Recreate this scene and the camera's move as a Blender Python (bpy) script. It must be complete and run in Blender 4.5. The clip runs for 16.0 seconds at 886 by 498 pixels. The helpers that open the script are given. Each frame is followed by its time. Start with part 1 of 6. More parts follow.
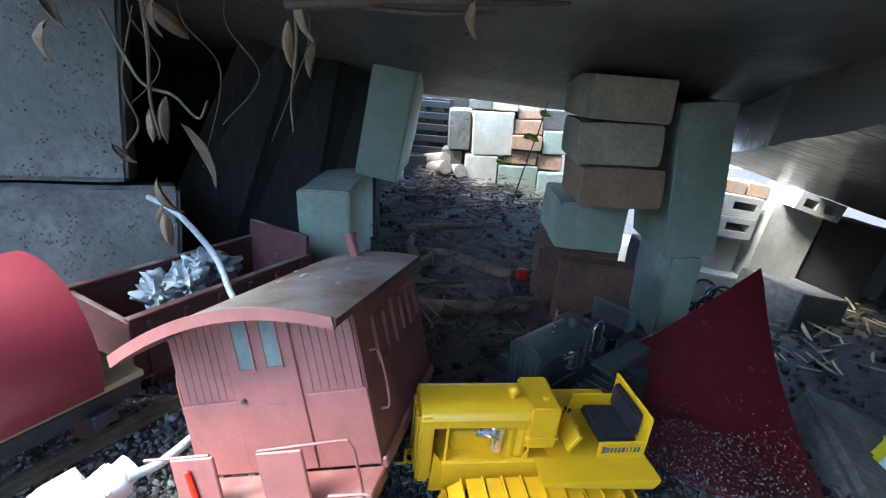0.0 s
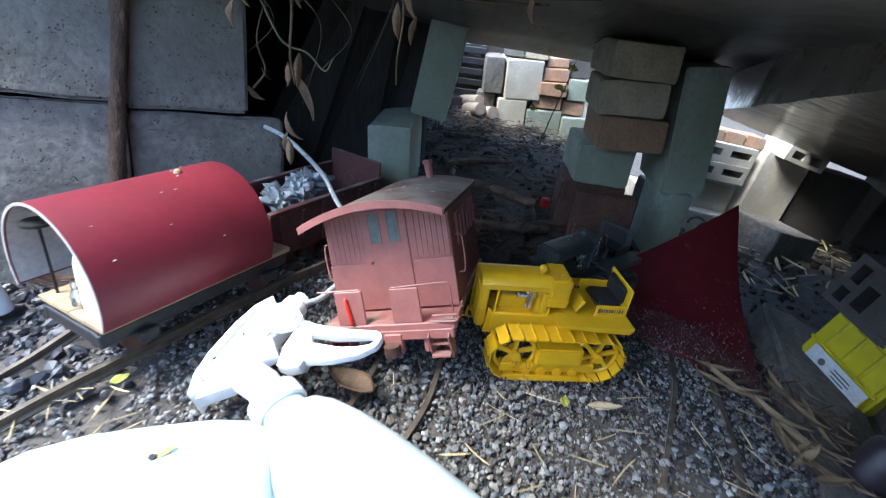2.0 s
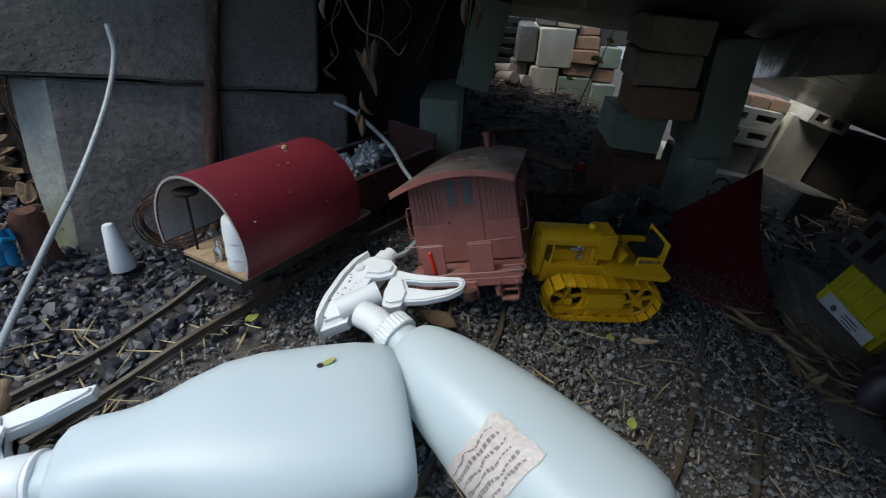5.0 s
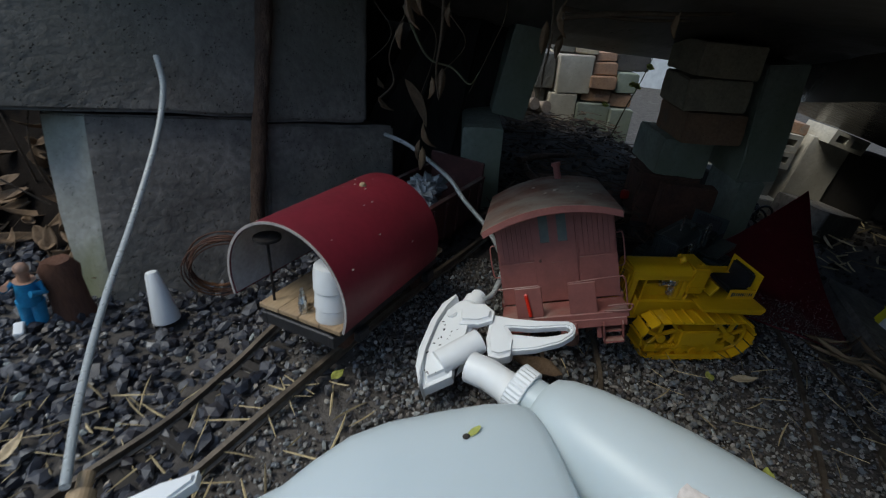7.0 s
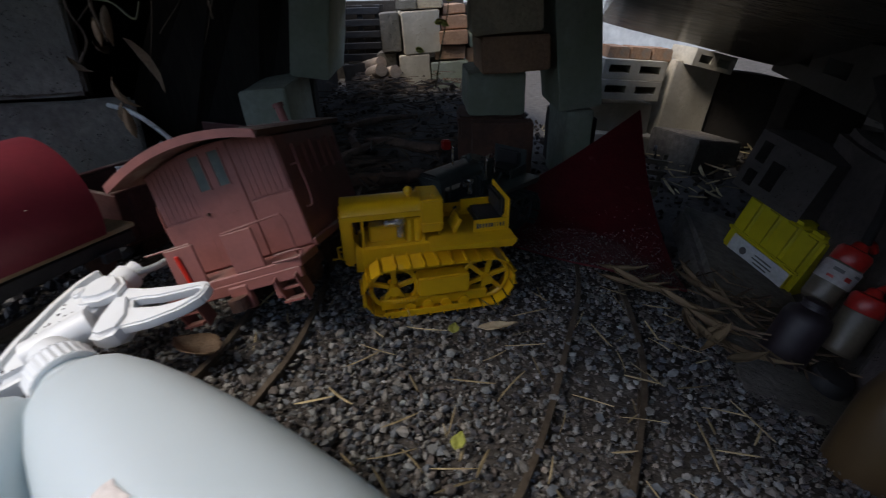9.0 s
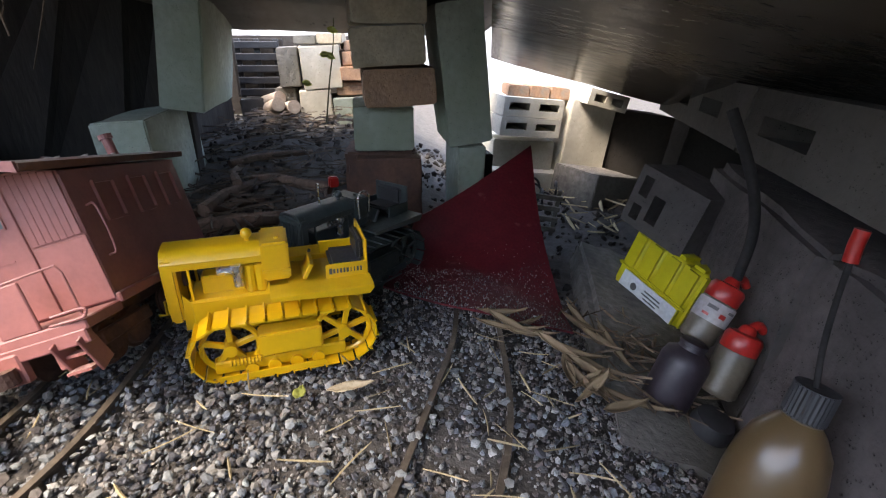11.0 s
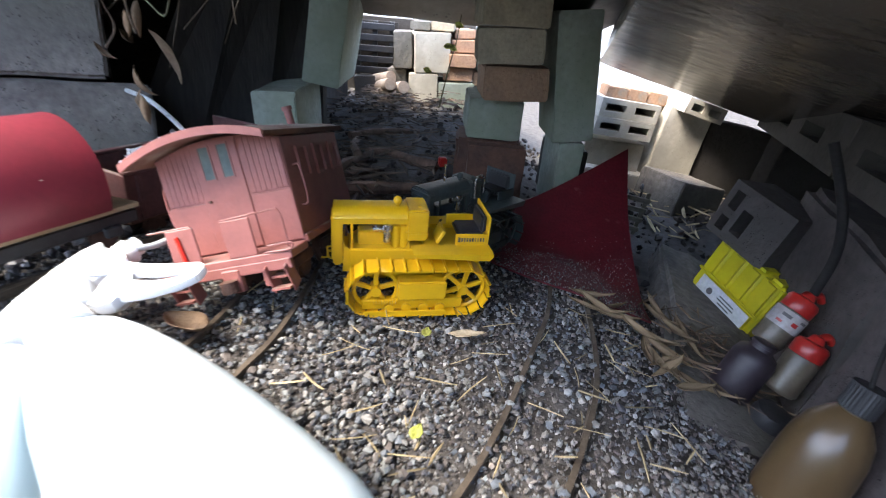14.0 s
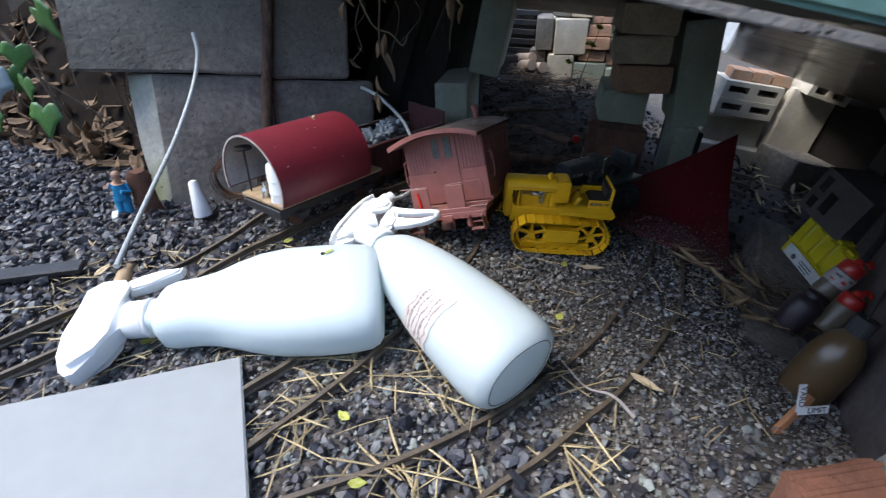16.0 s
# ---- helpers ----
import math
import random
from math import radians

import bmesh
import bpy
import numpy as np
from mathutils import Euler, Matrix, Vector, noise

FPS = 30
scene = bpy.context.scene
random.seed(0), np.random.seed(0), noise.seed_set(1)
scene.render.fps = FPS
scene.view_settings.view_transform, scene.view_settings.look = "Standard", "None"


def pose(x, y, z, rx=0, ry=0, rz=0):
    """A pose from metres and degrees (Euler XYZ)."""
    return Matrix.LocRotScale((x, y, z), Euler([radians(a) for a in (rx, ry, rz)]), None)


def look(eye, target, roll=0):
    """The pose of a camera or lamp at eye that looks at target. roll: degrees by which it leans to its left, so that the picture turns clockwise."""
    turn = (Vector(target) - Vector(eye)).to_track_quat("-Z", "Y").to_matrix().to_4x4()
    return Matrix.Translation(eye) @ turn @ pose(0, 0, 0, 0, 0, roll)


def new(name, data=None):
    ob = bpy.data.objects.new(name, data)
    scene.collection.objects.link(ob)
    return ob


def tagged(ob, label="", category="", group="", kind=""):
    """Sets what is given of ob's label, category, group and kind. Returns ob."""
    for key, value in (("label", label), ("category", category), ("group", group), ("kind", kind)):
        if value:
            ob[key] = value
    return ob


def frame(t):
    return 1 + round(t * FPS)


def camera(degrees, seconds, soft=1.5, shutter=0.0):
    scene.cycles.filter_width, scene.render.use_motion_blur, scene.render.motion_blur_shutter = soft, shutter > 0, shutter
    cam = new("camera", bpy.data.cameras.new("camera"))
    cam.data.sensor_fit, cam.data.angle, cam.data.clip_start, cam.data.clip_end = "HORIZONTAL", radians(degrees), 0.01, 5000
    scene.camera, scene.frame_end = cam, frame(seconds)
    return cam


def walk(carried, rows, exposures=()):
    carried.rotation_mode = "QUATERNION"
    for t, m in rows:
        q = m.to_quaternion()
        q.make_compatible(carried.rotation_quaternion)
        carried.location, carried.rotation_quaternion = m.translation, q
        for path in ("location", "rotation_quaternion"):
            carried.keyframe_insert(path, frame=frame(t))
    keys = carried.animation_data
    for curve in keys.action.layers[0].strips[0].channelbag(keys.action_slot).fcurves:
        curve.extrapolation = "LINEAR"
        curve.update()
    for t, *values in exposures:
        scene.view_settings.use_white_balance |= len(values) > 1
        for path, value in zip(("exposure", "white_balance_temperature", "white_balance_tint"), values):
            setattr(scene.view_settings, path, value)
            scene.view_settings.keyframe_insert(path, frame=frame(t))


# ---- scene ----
cam = camera(84.0, 16.0, soft=1.1, shutter=0.5)
PATH = [
    (0, (0.094, 0.124, 0.247), (0.081, 2.006, -0.432), 5.2),
    (0.5, (0.086, 0.107, 0.246), (0.113, 1.98, -0.456), 7.4),
    (1, (0.077, 0.067, 0.244), (0.077, 1.925, -0.496), 8.5),
    (1.5, (0.066, 0.031, 0.259), (0.044, 1.862, -0.547), 8.3),
    (2, (0.06, -0.005, 0.275), (0.035, 1.778, -0.632), 7.7),
    (2.5, (0.052, -0.032, 0.296), (0.022, 1.724, -0.659), 7.1),
    (3, (0.046, -0.046, 0.306), (0.007, 1.696, -0.676), 7.0),
    (5.5, (-0.006, -0.093, 0.295), (-0.067, 1.613, -0.748), 6.6),
    (6, (-0.035, -0.115, 0.291), (-0.096, 1.589, -0.753), 8.3),
    (6.5, (-0.068, -0.087, 0.289), (-0.101, 1.628, -0.74), 7.5),
    (7, (-0.086, -0.043, 0.287), (-0.046, 1.717, -0.662), 6.4),
    (7.5, (-0.007, -0.035, 0.257), (0.056, 1.734, -0.675), 4.8),
    (8, (0.067, -0.017, 0.239), (0.143, 1.758, -0.679), 2.9),
    (8.5, (0.112, -0.008, 0.229), (0.166, 1.756, -0.711), 0.6),
    (9, (0.15, 0.008, 0.22), (0.211, 1.778, -0.709), -1.4),
    (9.5, (0.182, 0.015, 0.205), (0.373, 1.787, -0.703), 0.9),
    (12, (0.213, 0.058, 0.208), (0.566, 1.878, -0.543), 0.7),
    (12.5, (0.21, 0.062, 0.202), (0.537, 1.887, -0.547), 3.1),
    (13, (0.195, 0.044, 0.206), (0.392, 1.89, -0.537), 3.1),
    (13.5, (0.178, 0.02, 0.206), (0.335, 1.835, -0.618), 5.2),
    (14, (0.158, -0.018, 0.228), (0.245, 1.78, -0.642), 5.0),
    (14.5, (0.147, -0.084, 0.268), (0.232, 1.686, -0.658), 3.6),
    (15, (0.156, -0.154, 0.306), (0.05, 1.567, -0.707), 2.7),
    (15.5, (0.146, -0.191, 0.329), (-0.117, 1.489, -0.722), 1.4),
    (16, (0.117, -0.204, 0.319), (-0.2, 1.462, -0.74), 2.4),
]
EXPO = [(0.0, 3.55, 5750, 1), (1.5, 3.3, 5800, 3), (3.0, 2.0, 6500, 8), (5.5, 0.65, 6500, 2), (8.0, 0.35, 6600, 6), (9.0, 0.85, 7000, 12), (9.5, 1.4, 7500, 14), (12.0, 3.8, 7500, 14), (13.0, 3.6, 6900, 12),
        (14.0, 3.4, 6900, 12), (15.0, 2.75, 6500, 12), (15.5, 2.1, 6600, 12), (16.0, 1.8, 6500, 10)]
walk(cam, [(t, look(eye, target, roll)) for t, eye, target, roll in PATH], EXPO)

# ---- world and light ----
world = bpy.data.worlds.new("world")
scene.world = world
world.use_nodes = True
wn = world.node_tree.nodes
sky = wn.new("ShaderNodeTexSky")
sky.sky_type, sky.sun_disc = "NISHITA", False
sky.sun_elevation, sky.sun_rotation = radians(56), radians(245)
wn["Background"].inputs["Strength"].default_value = 0.15
world.node_tree.links.new(sky.outputs[0], wn["Background"].inputs["Color"])
sun = new("sun", bpy.data.lights.new("sun", "SUN"))
sun.data.energy, sun.data.angle, sun.data.color = 1.3, radians(25), (1.0, 0.96, 0.9)
sun.matrix_world = look((-1.3, -0.6, 2.1), (0, 0, 0))


# ---- materials ----
def mat(name, a, b=None, rough=0.8, scale=40.0, bump=0.3, spots=None, spot_at=0.62, metal=0.0, coat=0.0,
        stretch=(1, 1, 1), per="", vary=0.0, fine=6.0, trans=0.0, dust=None, dust_at=0.6, spec=0.5, sub=0.0, pits=0.0, stain=None, speck=0.35):
    """Two-scale mottled surface: a to b by noise, spots on top, dust on upward faces, fine relief."""
    m = bpy.data.materials.new(name)
    m.use_nodes = True
    nt = m.node_tree
    N, L = nt.nodes, nt.links
    p = N["Principled BSDF"]
    tc = N.new("ShaderNodeTexCoord")
    mp = N.new("ShaderNodeMapping")
    mp.inputs["Scale"].default_value = stretch
    L.new(tc.outputs["Object"], mp.inputs["Vector"])

    def ns(sc, detail=5.0):
        n = N.new("ShaderNodeTexNoise")
        n.inputs["Scale"].default_value, n.inputs["Detail"].default_value = sc, detail
        L.new(mp.outputs[0], n.inputs["Vector"])
        return n.outputs["Fac"]

    def ramp(f, lo, hi):
        r = N.new("ShaderNodeMapRange")
        r.inputs["From Min"].default_value, r.inputs["From Max"].default_value = lo, hi
        L.new(f, r.inputs["Value"])
        return r.outputs[0]

    def mix(f, c1, c2):
        x = N.new("ShaderNodeMix")
        x.data_type = "RGBA"
        for sock, v in ((x.inputs[0], f), (x.inputs[6], c1), (x.inputs[7], c2)):
            if isinstance(v, (tuple, list)):
                sock.default_value = (*v[:3], 1)
            elif isinstance(v, float):
                sock.default_value = v
            else:
                L.new(v, sock)
        return x.outputs[2]

    b = b or tuple(0.72 * c for c in a)
    col = mix(ramp(ns(scale), 0.35, 0.65), a, b)
    grain = ns(scale * fine, 3.0)
    col = mix(ramp(grain, 0.3, 0.75), col, mix(speck, col, tuple(0.35 * c for c in b)))
    if spots:
        col = mix(ramp(ns(scale * 0.45, 6.0), spot_at, spot_at + 0.09), col, spots)
    height = grain
    if stain:
        col = mix(ramp(ns(scale * 0.2, 8.0), 0.45, 0.68), col, stain)
    if pits:
        v = N.new("ShaderNodeTexVoronoi")
        v.inputs["Scale"].default_value = pits
        L.new(mp.outputs[0], v.inputs["Vector"])
        hole = N.new("ShaderNodeMath")
        hole.operation = "MULTIPLY"
        L.new(ramp(v.outputs["Distance"], 0.3, 0.1), hole.inputs[0])
        L.new(ramp(ns(pits * 0.3, 4.0), 0.5, 0.66), hole.inputs[1])
        col = mix(hole.outputs[0], col, tuple(0.42 * c for c in b))
        sub_h = N.new("ShaderNodeMath")
        sub_h.operation = "SUBTRACT"
        L.new(grain, sub_h.inputs[0])
        L.new(hole.outputs[0], sub_h.inputs[1])
        height = sub_h.outputs[0]
    if dust:
        g = N.new("ShaderNodeNewGeometry")
        sx = N.new("ShaderNodeSeparateXYZ")
        L.new(g.outputs["Normal"], sx.inputs[0])
        k = N.new("ShaderNodeMath")
        k.operation = "MULTIPLY"
        L.new(ramp(sx.outputs["Z"], 0.3, 1.0), k.inputs[0])
        L.new(ramp(ns(scale * 0.7, 7.0), dust_at - 0.15, dust_at + 0.1), k.inputs[1])
        col = mix(k.outputs[0], col, dust)
    if per:
        src = N.new("ShaderNodeObjectInfo" if per == "object" else "ShaderNodeNewGeometry")
        rnd = src.outputs["Random" if per == "object" else "Random Per Island"]
        hs = N.new("ShaderNodeHueSaturation")
        L.new(ramp(rnd, 0.0, 1.0), hs.inputs["Fac"])
        hs.inputs["Fac"].default_value = 1
        mr = N.new("ShaderNodeMapRange")
        mr.inputs["To Min"].default_value, mr.inputs["To Max"].default_value = 1 - vary, 1 + vary
        L.new(rnd, mr.inputs["Value"])
        L.new(mr.outputs[0], hs.inputs["Value"])
        for k in list(hs.inputs["Fac"].links):
            L.remove(k)
        L.new(col, hs.inputs["Color"])
        col = hs.outputs[0]
    L.new(col, p.inputs["Base Color"])
    rr = N.new("ShaderNodeMapRange")
    rr.inputs["To Min"].default_value, rr.inputs["To Max"].default_value = max(0.03, rough - 0.34 * speck), min(1, rough + 0.34 * speck)
    L.new(grain, rr.inputs["Value"])
    L.new(rr.outputs[0], p.inputs["Roughness"])
    p.inputs["Metallic"].default_value = metal
    p.inputs["Coat Weight"].default_value = coat
    p.inputs["Specular IOR Level"].default_value = spec
    p.inputs["Transmission Weight"].default_value = trans
    if sub:
        p.inputs["Subsurface Weight"].default_value = sub
        p.inputs["Subsurface Radius"].default_value = (0.02, 0.02, 0.02)
        p.inputs["Subsurface Scale"].default_value = 0.4
    if bump:
        bp = N.new("ShaderNodeBump")
        bp.inputs["Strength"].default_value, bp.inputs["Distance"].default_value = bump, 0.0015
        L.new(height, bp.inputs["Height"])
        L.new(bp.outputs[0], p.inputs["Normal"])
    return m


M_CONC = mat("concrete_weathered", (0.25, 0.226, 0.2), (0.135, 0.121, 0.108), 0.92, 22, 1.3, (0.058, 0.062, 0.053), 0.6, pits=360, stain=(0.11, 0.106, 0.088), speck=0.6)
M_CONCG = mat("concrete_greenish", (0.357, 0.394, 0.339), (0.276, 0.307, 0.267), 0.9, 25, 0.5, (0.16, 0.2, 0.16), 0.64, pits=520, stain=(0.22, 0.25, 0.18))
M_BACKDROP = mat("pale_render", (0.8, 0.79, 0.76), (0.74, 0.73, 0.7), 0.9, 6, 0.2)
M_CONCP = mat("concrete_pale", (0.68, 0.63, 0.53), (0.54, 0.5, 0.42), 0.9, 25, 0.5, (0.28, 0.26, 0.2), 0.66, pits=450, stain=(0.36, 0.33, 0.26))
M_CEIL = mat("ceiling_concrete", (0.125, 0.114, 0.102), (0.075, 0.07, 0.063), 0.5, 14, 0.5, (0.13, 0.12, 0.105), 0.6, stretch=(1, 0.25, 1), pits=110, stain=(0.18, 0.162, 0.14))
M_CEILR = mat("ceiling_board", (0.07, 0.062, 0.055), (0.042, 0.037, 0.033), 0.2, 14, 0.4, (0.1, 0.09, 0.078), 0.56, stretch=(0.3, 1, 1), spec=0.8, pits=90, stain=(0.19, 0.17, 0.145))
M_BRICK = mat("brick_clay", (0.42, 0.25, 0.15), (0.33, 0.2, 0.13), 0.9, 45, 0.6, (0.26, 0.22, 0.17), 0.6, per="object", vary=0.12, pits=560)
M_BRICKT = mat("brick_tan", (0.4, 0.33, 0.23), (0.3, 0.26, 0.19), 0.9, 45, 0.6, (0.2, 0.18, 0.14), 0.6, per="object", vary=0.12, pits=560)
M_RUST = mat("rusty_iron", (0.12, 0.055, 0.035), (0.07, 0.035, 0.025), 0.85, 40, 0.6, (0.2, 0.09, 0.04), 0.6)
M_REDP = mat("dark_red_paint", (0.155, 0.009, 0.02), (0.13, 0.008, 0.017), 0.55, 30, 0.06, (0.2, 0.03, 0.035), 0.72, speck=0.15)
M_INNER = mat("dusty_inside", (0.42, 0.39, 0.37), (0.34, 0.3, 0.29), 0.8, 40, 0.2)
M_CAB = mat("boxcar_red_paint", (0.285, 0.1, 0.083), (0.23, 0.083, 0.07), 0.55, 60, 0.1, (0.38, 0.17, 0.14), 0.7, dust=(0.3, 0.24, 0.2), speck=0.15)
M_GON = mat("dull_brown_paint", (0.1, 0.035, 0.033), (0.07, 0.026, 0.025), 0.65, 50, 0.15, (0.22, 0.14, 0.12), 0.66, dust=(0.22, 0.19, 0.17))
M_BLOCKER = mat("dark_hedge", (0.05, 0.07, 0.04), (0.03, 0.045, 0.025), 0.95, 12, 0.5)
M_CABR = mat("dusty_roof", (0.17, 0.075, 0.05), (0.12, 0.06, 0.045), 0.7, 40, 0.2, (0.24, 0.2, 0.16), 0.56, dust=(0.22, 0.2, 0.17), dust_at=0.5)
M_YEL = mat("yellow_enamel", (0.76, 0.44, 0.012), (0.72, 0.4, 0.01), 0.32, 50, 0.03, (0.52, 0.29, 0.02), 0.74, coat=0.3, speck=0.08)
M_GRN = mat("grey_green_enamel", (0.05, 0.064, 0.063), (0.038, 0.05, 0.05), 0.4, 50, 0.06, (0.16, 0.17, 0.15), 0.68)
M_WHITE = mat("white_plastic", (0.78, 0.8, 0.8), (0.72, 0.74, 0.75), 0.42, 18, 0.0, (0.62, 0.6, 0.55), 0.76, sub=0.25, speck=0.03)
M_BOT = mat("milky_plastic", (0.70, 0.775, 0.795), (0.64, 0.725, 0.75), 0.36, 7, 0.0, (0.56, 0.56, 0.49), 0.7, sub=0.35, speck=0.02)
def let_through(m, share, colour):
    """Thin milky plastic that passes part of the light on."""
    N, L = m.node_tree.nodes, m.node_tree.links
    out = next(n for n in N if n.type == "OUTPUT_MATERIAL")
    mix, tr = N.new("ShaderNodeMixShader"), N.new("ShaderNodeBsdfTranslucent")
    tr.inputs["Color"].default_value = (*colour, 1)
    mix.inputs[0].default_value = share
    L.new(N["Principled BSDF"].outputs[0], mix.inputs[1])
    L.new(tr.outputs[0], mix.inputs[2])
    L.new(mix.outputs[0], out.inputs["Surface"])
let_through(M_BOT, 0.25, (0.8, 0.9, 0.92))
M_BLACK = mat("black_plastic", (0.018, 0.018, 0.02), (0.03, 0.03, 0.032), 0.5, 60, 0.1)
M_DARKW = mat("dark_timber", (0.045, 0.038, 0.032), (0.025, 0.022, 0.02), 0.85, 30, 0.5, stretch=(1, 1, 0.2))
M_WOOD = mat("bare_wood", (0.4, 0.29, 0.17), (0.28, 0.19, 0.11), 0.8, 60, 0.3, stretch=(1, 0.15, 1))
M_BARK = mat("bark", (0.16, 0.1, 0.07), (0.08, 0.05, 0.035), 0.95, 60, 0.8, stretch=(1, 1, 0.3))
M_GRND = mat("gritty_ground", (0.105, 0.094, 0.084), (0.06, 0.053, 0.048), 1.0, 60, 0.9, (0.12, 0.115, 0.105), 0.66)
# Dark soil taken near black: shade of overhang and leaves is in the colour.
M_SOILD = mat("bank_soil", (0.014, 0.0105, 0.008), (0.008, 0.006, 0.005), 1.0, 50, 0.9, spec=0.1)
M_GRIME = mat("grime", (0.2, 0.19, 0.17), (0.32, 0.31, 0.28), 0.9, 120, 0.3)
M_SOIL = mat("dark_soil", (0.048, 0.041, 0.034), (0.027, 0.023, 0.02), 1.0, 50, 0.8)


def stone_mat(name, colours, rough=0.75, per="island", scale=160.0):
    """Broken stone: each piece takes one of the colours, mottled, with grain in the relief."""
    m = bpy.data.materials.new(name)
    m.use_nodes = True
    N, L = m.node_tree.nodes, m.node_tree.links
    p = N["Principled BSDF"]
    src = N.new("ShaderNodeObjectInfo" if per == "object" else "ShaderNodeNewGeometry")
    ramp = N.new("ShaderNodeValToRGB")
    ramp.color_ramp.interpolation = "CONSTANT"
    el = ramp.color_ramp.elements
    while len(el) < len(colours):
        el.new(1.0)
    for k, c in enumerate(colours):
        el[k].position, el[k].color = k / len(colours), (*c, 1)
    L.new(src.outputs["Random" if per == "object" else "Random Per Island"], ramp.inputs["Fac"])
    tc, nz, fine = N.new("ShaderNodeTexCoord"), N.new("ShaderNodeTexNoise"), N.new("ShaderNodeTexNoise")
    nz.inputs["Scale"].default_value, nz.inputs["Detail"].default_value = scale, 6
    fine.inputs["Scale"].default_value, fine.inputs["Detail"].default_value = scale * 7, 3
    for n in (nz, fine):
        L.new(tc.outputs["Object"], n.inputs["Vector"])
    spread = N.new("ShaderNodeMapRange")
    spread.inputs["From Min"].default_value, spread.inputs["From Max"].default_value = 0.3, 0.7
    spread.inputs["To Min"].default_value, spread.inputs["To Max"].default_value = 0.62, 1.3
    L.new(nz.outputs["Fac"], spread.inputs["Value"])
    hs = N.new("ShaderNodeHueSaturation")
    L.new(ramp.outputs["Color"], hs.inputs["Color"])
    L.new(spread.outputs[0], hs.inputs["Value"])
    L.new(hs.outputs[0], p.inputs["Base Color"])
    p.inputs["Roughness"].default_value = rough
    bp = N.new("ShaderNodeBump")
    bp.inputs["Strength"].default_value, bp.inputs["Distance"].default_value = 0.35, 0.001
    L.new(fine.outputs["Fac"], bp.inputs["Height"])
    L.new(bp.outputs[0], p.inputs["Normal"])
    return m


M_STD = stone_mat("ballast_dark", [(0.02, 0.021, 0.028), (0.036, 0.038, 0.048), (0.026, 0.024, 0.028), (0.055, 0.058, 0.07), (0.023, 0.026, 0.036), (0.042, 0.04, 0.046), (0.11, 0.112, 0.12)], 0.42)
M_STM = stone_mat("ballast_mixed", [(0.06, 0.056, 0.068), (0.09, 0.086, 0.1), (0.13, 0.14, 0.138), (0.045, 0.045, 0.054), (0.2, 0.22, 0.208), (0.11, 0.098, 0.094), (0.16, 0.165, 0.17), (0.07, 0.062, 0.06)], 0.65)
M_STG = stone_mat("gravel_grey", [(0.075, 0.075, 0.082), (0.13, 0.135, 0.136), (0.18, 0.172, 0.155), (0.105, 0.088, 0.078), (0.21, 0.22, 0.215), (0.055, 0.053, 0.058), (0.25, 0.243, 0.228), (0.13, 0.143, 0.158), (0.16, 0.145, 0.13)])
M_STL = stone_mat("gravel_pale", [(0.36, 0.35, 0.33), (0.27, 0.25, 0.215), (0.29, 0.32, 0.31), (0.42, 0.41, 0.39), (0.31, 0.27, 0.23)])
M_RAIL = mat("rail_brown", (0.15, 0.118, 0.085), (0.09, 0.07, 0.052), 0.5, 80, 0.2, metal=0.25)
M_TEAL = mat("green_painted_beam", (0.1, 0.2, 0.17), (0.08, 0.16, 0.14), 0.6, 30, 0.3, (0.16, 0.22, 0.19), 0.62)
M_TUBE = mat("clear_tube", (0.62, 0.66, 0.66), (0.55, 0.6, 0.6), 0.3, 40, 0.0, trans=0.35)
M_AMB = mat("amber_plastic", (0.1, 0.062, 0.028), (0.076, 0.046, 0.022), 0.3, 20, 0.03, coat=0.1, speck=0.1)
M_LIME = mat("yellow_plastic", (0.56, 0.48, 0.015), (0.47, 0.4, 0.012), 0.4, 40, 0.03, speck=0.08)
M_REDG = mat("red_plastic", (0.42, 0.02, 0.016), (0.34, 0.016, 0.013), 0.35, 40, 0.04)
M_PAPER = mat("paper_label", (0.7, 0.64, 0.6), (0.62, 0.55, 0.5), 0.8, 60, 0.15, (0.6, 0.38, 0.33), 0.6)
M_INK = mat("dark_print", (0.13, 0.12, 0.12), None, 0.8, 60, 0.0)
M_STRAW = mat("straw", (0.44, 0.355, 0.2), (0.29, 0.225, 0.12), 0.8, 60, 0.2, per="island", vary=0.6)
M_DRY = mat("dry_leaf", (0.2, 0.13, 0.075), (0.13, 0.085, 0.05), 0.85, 80, 0.4, per="object", vary=0.3)
M_GLEAF = mat("green_leaf", (0.065, 0.16, 0.04), (0.045, 0.115, 0.032), 0.38, 60, 0.3, per="object", vary=0.3)
M_SLATE = mat("grey_sheet", (0.29, 0.305, 0.305), (0.265, 0.28, 0.285), 0.65, 9, 0.1, (0.4, 0.41, 0.4), 0.6, speck=0.1)
M_TILE = mat("red_clay_tile", (0.27, 0.115, 0.07), (0.18, 0.08, 0.05), 0.9, 40, 0.6, (0.32, 0.2, 0.13), 0.62, pits=300)
M_SCRAP = mat("crumpled_foil", (0.3, 0.34, 0.37), (0.2, 0.225, 0.25), 0.4, 60, 0.4, metal=0.2)
M_CHROME = mat("bright_metal", (0.7, 0.7, 0.68), (0.6, 0.6, 0.58), 0.25, 60, 0.05, metal=0.9)

